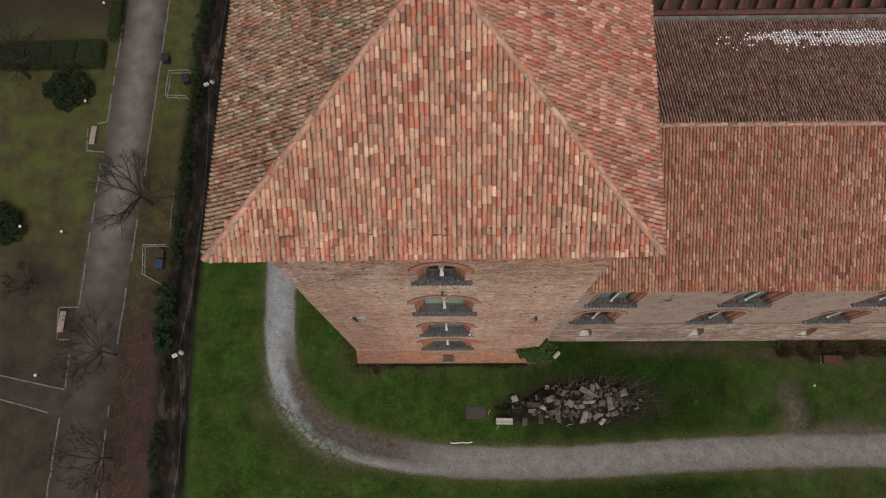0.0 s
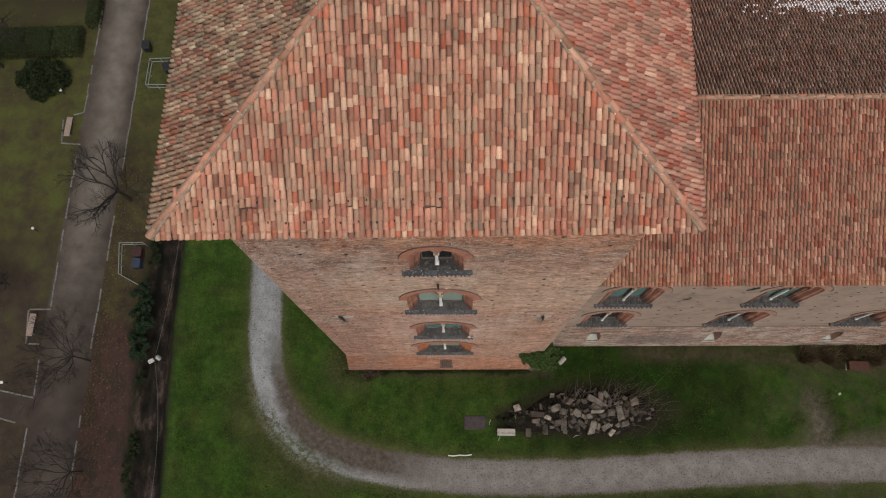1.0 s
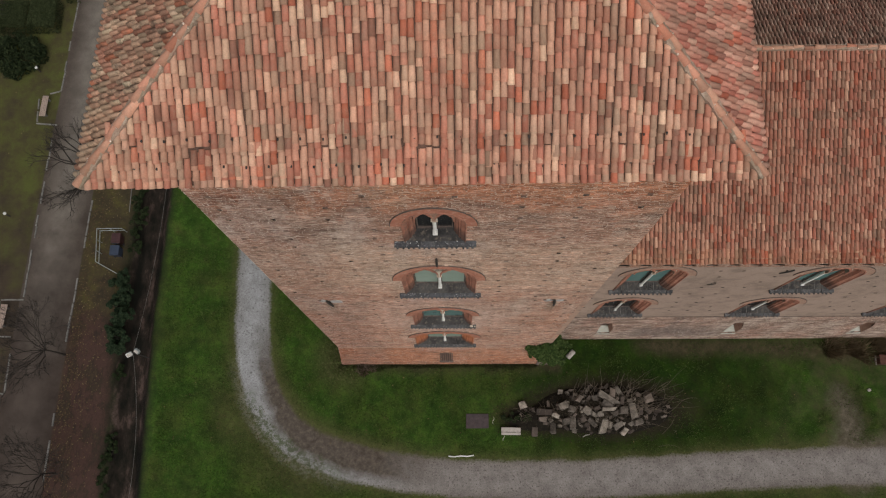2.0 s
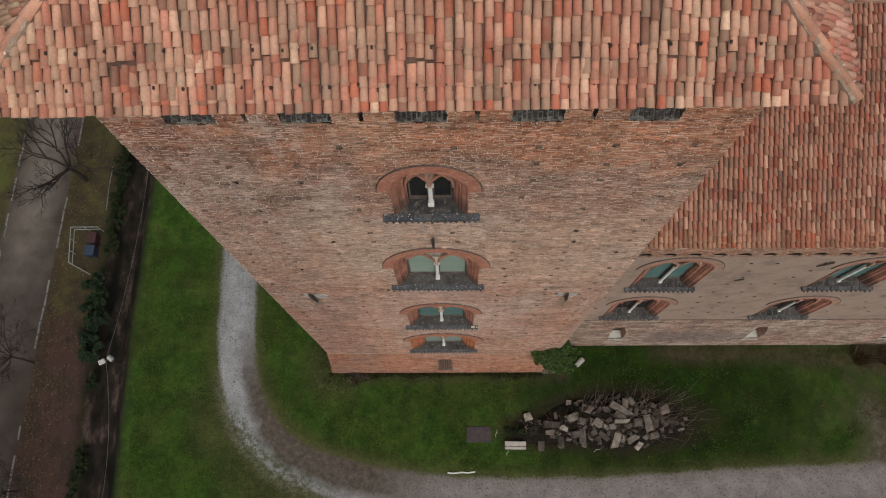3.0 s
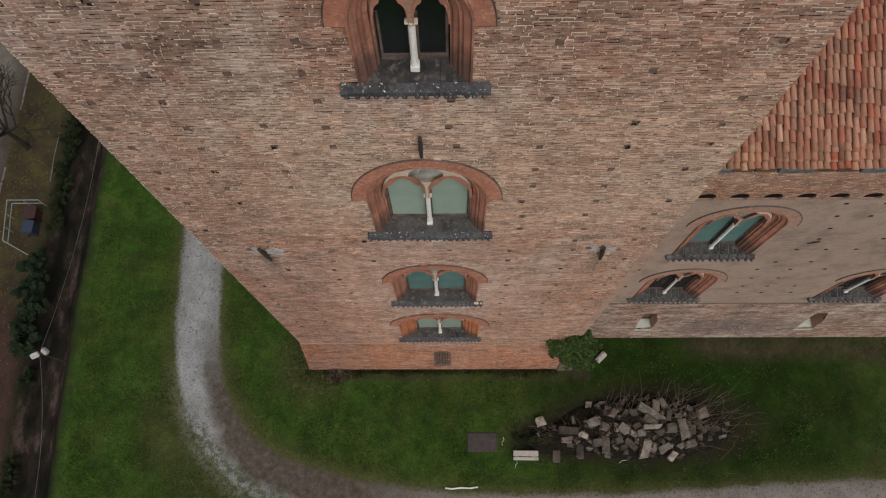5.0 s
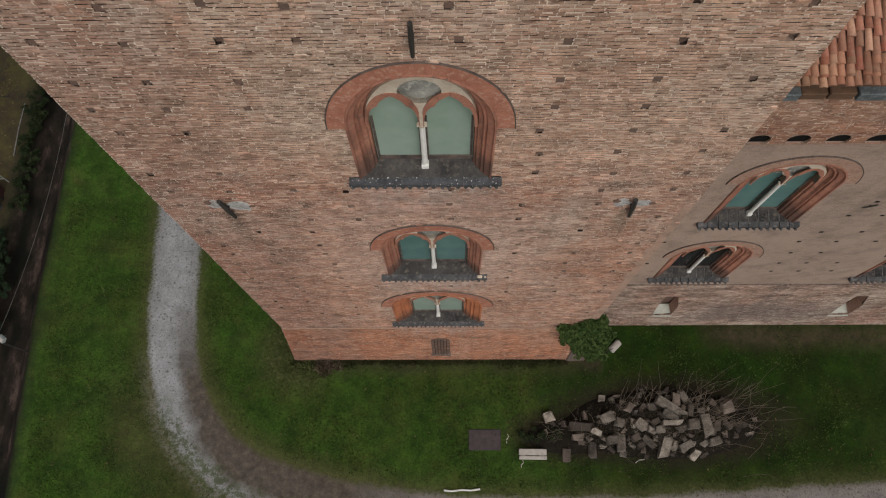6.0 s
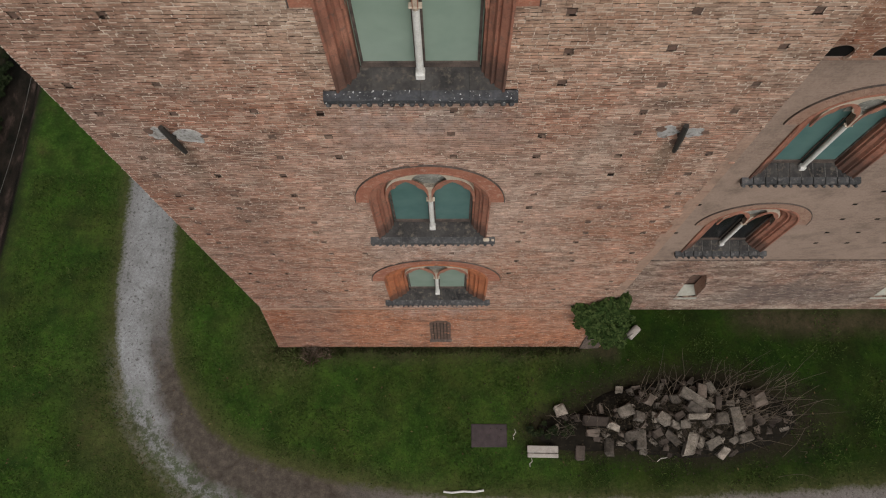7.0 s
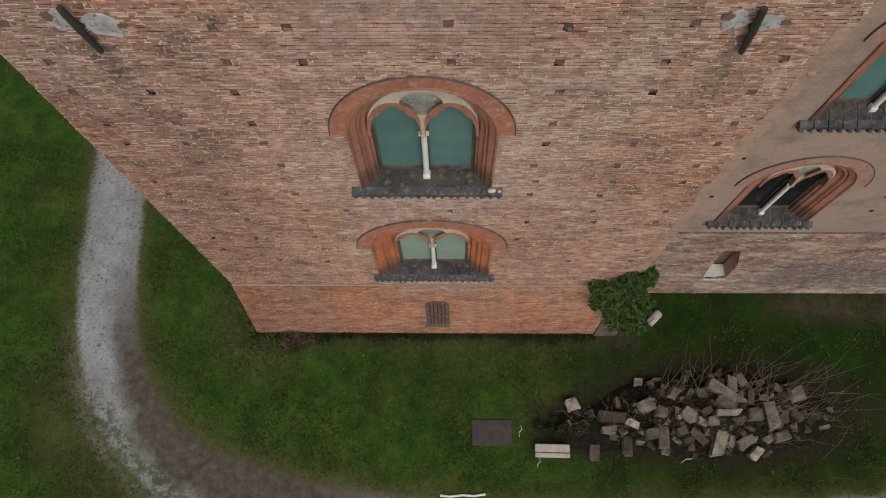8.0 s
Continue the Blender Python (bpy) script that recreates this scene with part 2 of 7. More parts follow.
TILE = tile_material("roof_tile_joined", True, (1.09, 0.89, 0.845), 0.3, 0.3)
TILE_ONE = tile_material("roof_tile_single", False, (1.08, 0.88, 0.84), 0.3, 0.3)
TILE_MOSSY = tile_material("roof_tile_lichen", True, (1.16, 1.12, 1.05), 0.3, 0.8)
TILE_RED = tile_material("roof_tile_reddish", True, (1.10, 0.81, 0.81), 0.3, 0.22)
TILE_WING = tile_material("roof_tile_wing", True, (0.76, 0.55, 0.52), 0.3, 0.42, 0.1)
TILE_WING_ONE = tile_material("roof_tile_wing_single", False, (0.70, 0.50, 0.44), 0.3, 0.35)
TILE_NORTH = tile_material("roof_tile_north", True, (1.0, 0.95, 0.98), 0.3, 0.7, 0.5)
TILE_RIDGE = tile_material("ridge_tile", True, (1.06, 0.88, 0.83), 0.3, 0.25, 0.55)
BRICK = brick_material("brick_joined", True, (1.22, 1.195, 1.205), 0.65, 0.72, 0.48, 0.48, 0.52)
BRICK_ONE = brick_material("brick_single", False, (1.22, 1.195, 1.205), 0.65, 0.72, 0.48, 0.48, 0.52)
BRICK_RED = brick_material("brick_red_base", True, (1.06, 0.79, 0.635), 0.3, 0.75, 0.50, 0.46, 0.5)
BRICK_WING = brick_material("brick_wing_base", True, (0.94, 1.0, 1.08), 1.0, 0.9, 0.425, 0.40, 0.12)
ASH = mottled("ash_grey_mortar", (0.17, 0.16, 0.148), (0.05, 0.047, 0.044), 5, third=(0.26, 0.245, 0.22))
BRICK_WING_ONE = brick_material("brick_wing_single", False, (0.94, 1.0, 1.08), 1.0, 0.9, 0.425, 0.40, 0.12)
for worn_brick in (BRICK_WING, BRICK_WING_ONE):
    bnt = worn_brick.node_tree
    bb_ = bnt.nodes["Principled BSDF"]
    bp = place(bnt)
    at_ = N(bnt, "SeparateXYZ", Vector=bp).outputs
    ragged = calc(bnt, "MULTIPLY", calc(bnt, "SUBTRACT", noise_of(bnt, bp, 0.9, 6, 0.7), 0.5), 3.0)
    xx_, zz_ = calc(bnt, "ADD", at_["X"], ragged), calc(bnt, "ADD", at_["Z"], ragged)
    # a damp purplish stain over the middle of the base and a slanting dark run beside it
    damp = calc(bnt, "MULTIPLY", calc(bnt, "MULTIPLY", span(bnt, xx_, 12.6, 14.5), calc(bnt, "SUBTRACT", 1.0, span(bnt, xx_, 17.5, 24.0))), calc(bnt, "MULTIPLY", span(bnt, zz_, 0.5, 1.5), calc(bnt, "SUBTRACT", 1.0, span(bnt, zz_, 2.6, 4.6))))
    off_ = calc(bnt, "ABSOLUTE", calc(bnt, "SUBTRACT", calc(bnt, "ADD", at_["X"], calc(bnt, "MULTIPLY", ragged, 0.15)), 16.35))
    band = calc(bnt, "MULTIPLY", calc(bnt, "SUBTRACT", 1.0, span(bnt, off_, 0.12, 0.38)), span(bnt, zz_, 1.5, 2.6))
    was = bb_.inputs["Base Color"].links[0].from_socket
    was = mix(bnt, calc(bnt, "MULTIPLY", damp, 0.62), was, (0.12, 0.098, 0.092))
    was = mix(bnt, calc(bnt, "MULTIPLY", band, 0.5), was, (0.13, 0.10, 0.088))
    bnt.links.new(was, bb_.inputs["Base Color"])
BRICK_PARAPET = brick_material("brick_parapet", True, (0.80, 0.70, 0.64), 0.25, 0.6, 0.5, 0.5, 0.3)
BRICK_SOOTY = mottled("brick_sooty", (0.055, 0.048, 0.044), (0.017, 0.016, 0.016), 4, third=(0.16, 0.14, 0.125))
def mortar_material():
    m, nt, b = material("lime_mortar", 0.95, 0.1)
    p = place(nt)
    c = ramp(nt, noise_of(nt, p, 2.0, 5, 0.65), [(0.3, (0.16, 0.105, 0.08)), (0.7, (0.31, 0.225, 0.17))])
    long = N(nt, "Mapping", Vector=p, Scale=(4.2, 4.2, 13)).outputs["Vector"]
    c = mix(nt, grey_ramp(nt, noise_of(nt, long, 1.0, 5, 0.6), 0.505, 0.55), c, (0.022, 0.015, 0.012))
    nt.links.new(c, b.inputs["Base Color"])
    bump(nt, b, noise_of(nt, p, 40, 4), 0.5, 0.01)
    return m


MORTAR = mortar_material()
LIME = mottled("pale_lime", (0.86, 0.74, 0.62), (0.50, 0.38, 0.29), 2.0)
BEDDING = mottled("ridge_mortar", (0.33, 0.21, 0.155), (0.21, 0.165, 0.115), 1.5, third=(0.40, 0.31, 0.24))
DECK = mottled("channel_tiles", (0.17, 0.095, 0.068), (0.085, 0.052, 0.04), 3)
# darker bed for the back and left slopes, giving dark gaps between tiles
DECK_DARK = mottled("dark_channel_tiles", (0.07, 0.045, 0.035), (0.032, 0.024, 0.019), 3)
CORNER = laid_brick("rubbed_corner_brick", (0.46, 0.29, 0.215), (0.34, 0.23, 0.175), (0.46, 0.31, 0.235), 0.7)
SIDE_BRICK = laid_brick("brickwork_far", (0.40, 0.23, 0.15), (0.42, 0.35, 0.27), (0.44, 0.31, 0.22), 0.4)
WING_WALL = laid_brick("limewashed_brickwork", (0.345, 0.245, 0.195), (0.365, 0.29, 0.24), (0.39, 0.284, 0.227), 0.95)
PARAPET_BRICK = laid_brick("parapet_brickwork", (0.36, 0.205, 0.145), (0.36, 0.28, 0.215), (0.30, 0.19, 0.14), 0.4)
TERRACOTTA = mottled("terracotta", (0.44, 0.20, 0.135), (0.30, 0.125, 0.085), 1.6, third=(0.22, 0.125, 0.095))
ORANGE = mottled("orange_terracotta", (0.52, 0.185, 0.085), (0.38, 0.13, 0.065), 2.2, third=(0.33, 0.14, 0.085))
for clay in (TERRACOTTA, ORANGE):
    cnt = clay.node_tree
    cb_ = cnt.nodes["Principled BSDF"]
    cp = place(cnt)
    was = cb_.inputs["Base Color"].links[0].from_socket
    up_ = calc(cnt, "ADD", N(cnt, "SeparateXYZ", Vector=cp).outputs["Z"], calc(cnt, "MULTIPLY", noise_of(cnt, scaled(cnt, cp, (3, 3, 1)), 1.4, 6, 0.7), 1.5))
    # darker towards the foot of the jambs above each sill, in ragged tongues
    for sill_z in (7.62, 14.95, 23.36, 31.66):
        sill_dark = calc(cnt, "MULTIPLY", span(cnt, up_, sill_z, sill_z + 0.1), calc(cnt, "SUBTRACT", 1.0, span(cnt, up_, sill_z + 1.3, sill_z + 2.1)))
        was = mix(cnt, calc(cnt, "MULTIPLY", sill_dark, 0.72), was, (0.062, 0.048, 0.042))
    # thin dark streaks paint the shade in grooves between the mouldings
    groove_dark = calc(cnt, "MULTIPLY", grey_ramp(cnt, noise_of(cnt, scaled(cnt, cp, (5, 5, 0.7)), 1.0, 4, 0.6), 0.56, 0.62), 0.45)
    was = mix(cnt, groove_dark, was, (0.13, 0.07, 0.05))
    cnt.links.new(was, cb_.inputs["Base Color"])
# dark brown for worn stone, and for the wing ledge's painted shadow line
LEDGE_DARK = mottled("shadow_line_and_brown_stone", (0.16, 0.12, 0.10), (0.07, 0.055, 0.048), 2.5, third=(0.28, 0.21, 0.17))
# dark brick colour that also carries painted shade in holes and vents
DIM = mottled("stain_and_shade_brick", (0.21, 0.125, 0.095), (0.11, 0.08, 0.065), 4)
HOODSTONE = mottled("dark_weathered_mould", (0.16, 0.12, 0.10), (0.055, 0.046, 0.042), 4)
CREAM = mottled("pale_stone", (0.60, 0.52, 0.42), (0.48, 0.38, 0.29), 4)
MARBLE = mottled("white_marble", (0.84, 0.82, 0.78), (0.70, 0.67, 0.62), 5, 0.6, 0.3)
SLATE = mottled("dark_sill_stone", (0.075, 0.075, 0.082), (0.028, 0.028, 0.03), 2.4, 0.8, 0.3, 14, 0.4, third=(0.105, 0.10, 0.095))
SLATE_CLEAN = mottled("sooty_sill_stone", (0.085, 0.083, 0.085), (0.032, 0.031, 0.032), 2.0, 0.8, 0.3, 14, 0.4, third=(0.15, 0.14, 0.13))
snt_ = SLATE.node_tree
sb_ = snt_.nodes["Principled BSDF"]
was = sb_.inputs["Base Color"].links[0].from_socket
drops = grey_ramp(snt_, noise_of(snt_, place(snt_), 17.0, 2, 0.5), 0.665, 0.69)
snt_.links.new(mix(snt_, drops, was, (0.6, 0.6, 0.58)), sb_.inputs["Base Color"])
SILL_TOP = mottled("sooty_sill_slope", (0.075, 0.069, 0.064), (0.022, 0.021, 0.021), 1.6, 0.85, 0.2, 14, 0.4, third=(0.12, 0.10, 0.082))
EYE_DIM = mottled("dusty_eye_stone", (0.36, 0.35, 0.31), (0.15, 0.145, 0.13), 2, third=(0.46, 0.45, 0.39))
EYE_STONE = mottled("lichened_grey_stone", (0.34, 0.325, 0.28), (0.20, 0.19, 0.165), 4, third=(0.14, 0.12, 0.10))
IRON = mottled("black_iron", (0.03, 0.028, 0.026), (0.05, 0.042, 0.036), 9, 0.7, 0.3)
PATCH = mottled("grey_cement_patch", (0.56, 0.54, 0.52), (0.27, 0.25, 0.235), 3.4, third=(0.17, 0.145, 0.13))
# near-black colour that paints the dark of rooms, gaps and wing holes
VOID, vt, vb = material("painted_interior_dark", 0.95, 0.05)
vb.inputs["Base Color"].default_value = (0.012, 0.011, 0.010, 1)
WOOD = mottled("old_timber", (0.16, 0.09, 0.055), (0.10, 0.06, 0.04), 4)
ZINC = mottled("zinc_sheet", (0.15, 0.165, 0.175), (0.075, 0.085, 0.09), 3, 0.55, 0.4, third=(0.21, 0.22, 0.22))


def pane_material(name, a, b_):
    m, nt, b = material(name, 0.22, 0.5)
    p = place(nt)
    nt.links.new(ramp(nt, noise_of(nt, p, 1.2, 3), [(0.3, a), (0.7, b_)]), b.inputs["Base Color"])
    return m


GLASS_PALE = pane_material("pale_green_backed_glass", (0.26, 0.345, 0.28), (0.32, 0.40, 0.335))
GLASS_TEAL = pane_material("teal_backed_glass", (0.085, 0.175, 0.165), (0.12, 0.22, 0.205))
GLASS_DARK = pane_material("dark_glass", (0.008, 0.010, 0.011), (0.014, 0.016, 0.017))


# ---- mesh helpers ----
def part(name, bm, mat, parent=None, label=""):
    me = bpy.data.meshes.new(name)
    bm.to_mesh(me)
    bm.free()
    me.materials.append(mat)
    ob = new(name, me)
    ob.parent = parent
    return tagged(ob, label)


def sheet(name, verts, faces, mat, parent=None, label="", smooth=False):
    me = bpy.data.meshes.new(name)
    me.from_pydata(verts, [], faces)
    me.materials.append(mat)
    if smooth:
        me.polygons.foreach_set("use_smooth", [True] * len(me.polygons))
    me.update()
    ob = new(name, me)
    ob.parent = parent
    return tagged(ob, label)


def thing(name, at, label, category, group="", kind=""):
    e = new(name)
    e.empty_display_size = 0.2
    e.matrix_basis = at if isinstance(at, Matrix) else Matrix.Translation(at)
    return tagged(e, label, category, group, kind)


def box(bm, lo, hi, bevel=0.0, m=None):
    c = [(a + b) / 2 for a, b in zip(lo, hi)]
    d = [b - a for a, b in zip(lo, hi)]
    r = bmesh.ops.create_cube(bm, size=1.0, matrix=(m or Matrix()) @ Matrix.Translation(c) @ Matrix.Diagonal((*d, 1)))
    if bevel:
        es = list({e for v in r["verts"] for e in v.link_edges})
        bmesh.ops.bevel(bm, geom=es, offset=bevel, segments=1, affect="EDGES")


def boxed(lo, hi, bevel=0.0):
    bm = bmesh.new()
    box(bm, lo, hi, bevel)
    return bm


def tube(bm, pts, radii, seg=6):
    """A round bar along points, capped."""
    rings, up = [], Vector((0.13, 0.21, 0.97))
    for i, p in enumerate(pts):
        d = (Vector(pts[min(i + 1, len(pts) - 1)]) - Vector(pts[max(i - 1, 0)])).normalized()
        s = d.cross(up if abs(d.dot(up)) < 0.9 else Vector((1, 0, 0))).normalized()
        u = s.cross(d)
        rings.append([bm.verts.new(Vector(p) + radii[i] * (math.cos(a) * s + math.sin(a) * u)) for a in [2 * math.pi * k / seg for k in range(seg)]])
    for a, b in zip(rings, rings[1:]):
        for k in range(seg):
            bm.faces.new((a[k], a[(k + 1) % seg], b[(k + 1) % seg], b[k]))
    bm.faces.new(rings[0][::-1])
    bm.faces.new(rings[-1])


def plate(loops, y0, y1):
    """A flat panel in x and z with holes, from y0 to y1."""
    bm = bmesh.new()
    edges = []
    for lp in loops:
        vs = [bm.verts.new((x, y0, z)) for x, z in lp]
        edges += [bm.edges.new((vs[i], vs[(i + 1) % len(vs)])) for i in range(len(vs))]
    bmesh.ops.triangle_fill(bm, use_beauty=True, edges=edges, normal=(0, -1, 0))
    got = bmesh.ops.extrude_face_region(bm, geom=list(bm.faces))
    bmesh.ops.translate(bm, verts=[v for v in got["geom"] if isinstance(v, bmesh.types.BMVert)], vec=(0, y1 - y0, 0))
    bmesh.ops.recalc_face_normals(bm, faces=list(bm.faces))
    return bm


def arch(w, zs, rise, n=20):
    return [(-w * math.cos(math.pi * k / n), zs + rise * math.sin(math.pi * k / n)) for k in range(n + 1)]


def opening(w, zb, zs, rise, n=20, cx=0.0):
    return [(cx - w, zb)] + [(cx + x, z) for x, z in arch(w, zs, rise, n)] + [(cx + w, zb)]


def sweep(profile, zb, zs, n=20):
    """Mouldings round an arched opening: profile rows of half width, depth, rise."""
    bm = bmesh.new()
    rows = [[bm.verts.new((x, y, z)) for x, z in opening(w, zb, zs, r, n)] for w, y, r in profile]
    for a, b in zip(rows, rows[1:]):
        for k in range(len(a) - 1):
            bm.faces.new((a[k], a[k + 1], b[k + 1], b[k]))
    bmesh.ops.recalc_face_normals(bm, faces=list(bm.faces))
    return bm


# ---- windows ----
def twin_window(name, cx, y0, rh, zs, top, a, b, sill, half, cap, glass, label, jamb=TERRACOTTA, hood=None):
    """A two-light arched window with its hood, stepped frame, tracery, column and sill."""
    w = thing(name, (cx, y0, 0), label, "window", "two-light arched windows", "structure")
    R = top - zs
    ra = R - (rh - a)
    k = a - b
    rb = ra - k * 0.95
    # brick hood with dark drip moulding
    bm = bmesh.new()
    n = 64
    for i in range(n):
        t0, t1 = math.pi * (i + 0.025) / n, math.pi * (i + 0.975) / n
        pr = -0.035 - 0.006 * random.random()
        q = []
        for t in (t0, t1):
            for ww, rr in ((a, ra), (rh - 0.035, R - 0.035)):
                q.append((-ww * math.cos(t), zs + rr * math.sin(t)))
        vs = [bm.verts.new((x, pr, z)) for x, z in q] + [bm.verts.new((x, 0.05, z)) for x, z in q]
        for f in ((0, 1, 3, 2), (4, 6, 7, 5), (0, 2, 6, 4), (1, 5, 7, 3), (0, 4, 5, 1), (2, 3, 7, 6)):
            bm.faces.new([vs[j] for j in f])
    part("arch_brick", bm, hood or HOOD, w, "red brick arch over the window")
    bm = bmesh.new()
    prof = [(rh - 0.035, 0.0, R - 0.035), (rh - 0.035, -0.04, R - 0.035), (rh - 0.018, -0.055, R - 0.018), (rh - 0.007, -0.045, R - 0.007), (rh - 0.007, 0.03, R - 0.007)]
    rows = [[bm.verts.new((x, y, z)) for x, z in arch(ww, zs, rr, 28)] for ww, y, rr in prof]
    for r0, r1 in zip(rows, rows[1:]):
        for i in range(28):
            bm.faces.new((r0[i], r0[i + 1], r1[i + 1], r1[i]))
    part("drip_mould", bm, HOODSTONE, w, "thin dark weathered drip moulding")
    prof = [(a, 0.06, ra), (a, -0.05, ra), (a - 0.1 * k, -0.06, ra - 0.1 * k), (a - 0.16 * k, 0.0, ra - 0.16 * k), (a - 0.42 * k, 0.06, ra - 0.4 * k),
            (a - 0.46 * k, 0.13, ra - 0.43 * k), (a - 0.6 * k, 0.10, ra - 0.57 * k), (a - 0.68 * k, 0.2, ra - 0.65 * k), (a - 0.86 * k, 0.24, ra - 0.82 * k),
            (a - 0.9 * k, 0.32, ra - 0.85 * k), (b, 0.33, rb), (b, 0.75, rb)]
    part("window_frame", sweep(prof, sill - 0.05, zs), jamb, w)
    # tracery: two pointed lights under an eye
    e, lz = 0.05, zs + rb * 0.56 - (zs - cap) * 0.1
    hw = (b - 1.5 * e) / 2

    def light(cx_):
        pts = []
        for i in range(25):
            t = math.pi * i / 24
            nip = 0.085 * max(math.exp(-((t - m_) / 0.15) ** 2) for m_ in (0.29 * math.pi, 0.71 * math.pi))
            x, z = -math.cos(t) * (1 - nip), (math.sin(t) ** 0.86 * 0.95 + 0.09 * math.exp(-((t - math.pi / 2) / 0.22) ** 2)) * (1 - nip)
            pts.append((cx_ + hw * x, cap + (lz - cap) * z))
        return pts
    left, right = light(-(e + hw)), light(e + hw)
    outer = [(-b - 0.01, cap - 0.0)] + arch(b + 0.01, zs, rb + 0.01, 24) + [(b + 0.01, cap)]
    eye_r = b * 0.385
    eye_z = zs + rb - eye_r - 0.12 - 0.02 * b
    loop = outer + [(x, z) for x, z in right[::-1]] + [(x, z) for x, z in left[::-1]]
    eye_loop = [(eye_r * math.cos(2 * math.pi * i / 20), eye_z + eye_r * math.sin(2 * math.pi * i / 20)) for i in range(20)]
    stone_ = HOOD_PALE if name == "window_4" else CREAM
    tracery = part("tracery", plate([loop, eye_loop], 0.20, 0.42), stone_, w, "pale stone tracery with a round eye")
    for pts, fy in ((left, 0.185), (right, 0.179)):
        bm = bmesh.new()
        mid = pts[12][0]
        side_ = 1 if mid > 0 else -1
        grow = [(side_ * max(0.038, side_ * (mid - 1.13 * hw * math.cos(math.pi * i / 24))), cap + 1.13 * (lz - cap) * math.sin(math.pi * i / 24) ** 0.86) for i in range(25)]
        r0 = [bm.verts.new((x, fy, z)) for x, z in pts]
        r1 = [bm.verts.new((x, fy, z)) for x, z in grow]
        r2 = [bm.verts.new((x, 0.43, z)) for x, z in pts]
        r3 = [bm.verts.new((x, 0.21, z)) for x, z in grow]
        for p_, q_ in ((r0, r1), (r2, r0), (r1, r3)):
            for i in range(24):
                bm.faces.new((p_[i], p_[i + 1], q_[i + 1], q_[i]))
        part("light_arch", bm, TERRACOTTA, tracery, "red terracotta edge of the light")
    bm = bmesh.new()
    for y in (0.21, 0.345):
        bmesh.ops.create_circle(bm, segments=20, radius=eye_r, matrix=Matrix.Translation((0, y, eye_z)) @ Matrix.Rotation(radians(90), 4, "X"))
    bmesh.ops.bridge_loops(bm, edges=list(bm.edges))
    part("eye_ring", bm, EYE_STONE, tracery, "grey lichened stone ring of the eye")
    # marble column
    foot = sill + 0.2
    bm = bmesh.new()
    tube(bm, [(0, 0.27, foot + 0.09), (0, 0.27, foot + 0.16), (0, 0.27, cap - 0.06)], [0.088, 0.07, 0.064], 12)
    box(bm, (-0.088, 0.18, foot - 0.08), (0.088, 0.36, foot + 0.09), 0.012)
    column = part("column", bm, MARBLE, w, "slender white marble column")
    bm = bmesh.new()
    tube(bm, [(0, 0.26, cap - 0.09), (0, 0.26, cap - 0.03)], [0.066, 0.078], 12)
    box(bm, (-0.115, 0.19, cap - 0.03), (0.115, 0.31, cap + 0.012), 0.01)
    part("capital", bm, CREAM, column, "small pale stone capital")
    for s in (-1, 1):
        x0, x1 = sorted((s * (e + 0.0), s * (b - 0.03)))
        bm = bmesh.new()
        for xx in (x0, x1 - 0.05):
            box(bm, (xx, 0.44, sill + 0.12), (xx + 0.05, 0.52, cap))
        box(bm, (x0, 0.43, sill + 0.12), (x1, 0.53, sill + 0.33))
        casement = part("casement", bm, HOODSTONE, w, "dark narrow casement frame")
        pts = left if s < 0 else right
        mid = pts[12][0]
        part("pane", plate([[(mid - hw * 1.03, sill + 0.15)] + [(mid + (x - mid) * 1.03, cap + (z - cap) * 1.04) for x, z in pts] + [(mid + hw * 1.03, sill + 0.15)]], 0.47, 0.5), glass, casement)
    part("eye_pane", boxed((-eye_r - 0.03, 0.33, eye_z - eye_r - 0.03), (eye_r + 0.03, 0.36, eye_z + eye_r + 0.03)), EYE_DIM, tracery, "dusty grey stone filling of the eye")
    # sloping sill on a row of rounded corbels
    bm, lip = bmesh.new(), bmesh.new()
    m = max(3, int(half / (0.17 if hood else 0.42)))
    step = 2 * half / m
    gap_ = 0.014 if hood else 0.002
    for i in range(m):
        x0, x1 = -half + i * step + gap_, -half + (i + 1) * step - gap_
        dz = random.uniform(-0.012, 0.012)
        for bm_, q in ((lip, [(-0.19, sill - 0.12), (-0.19, sill + 0.0), (-0.16, sill + 0.03), (-0.012, sill + 0.07), (-0.012, sill - 0.12)]),
                       (bm, [(-0.01, sill + 0.065), (0.6, sill + 0.22), (0.6, sill - 0.1), (-0.01, sill - 0.1)])):
            va = [bm_.verts.new((x0 if y < -0.011 else max(x0, -a + 0.01), y, z + dz)) for y, z in q]
            vb_ = [bm_.verts.new((x1 if y < -0.011 else min(x1, a - 0.01), y, z + dz)) for y, z in q]
            if va[-1].co.x < vb_[-1].co.x:
                bm_.faces.new(va)
                bm_.faces.new(vb_[::-1])
                for j in range(len(q)):
                    bm_.faces.new((va[j], vb_[j], vb_[(j + 1) % len(q)], va[(j + 1) % len(q)]))
    for bm_ in (lip, bm):
        bmesh.ops.recalc_face_normals(bm_, faces=list(bm_.faces))
    sill_ = part("sill", bm, SILL_TOP, w, "sooty sloping stone sill")
    part("sill_lip", lip, SLATE if name in ("window_3", "window_4") else SLATE_CLEAN, sill_, "dark weathered front of the sill with pale spots")
    if hood:
        bm = bmesh.new()
        va = [bm.verts.new(c) for c in ((-a, -0.01, sill + 0.05), (a, -0.01, sill + 0.05), (a, 0.6, sill + 0.2), (-a, 0.6, sill + 0.2))]
        bm.faces.new(va)
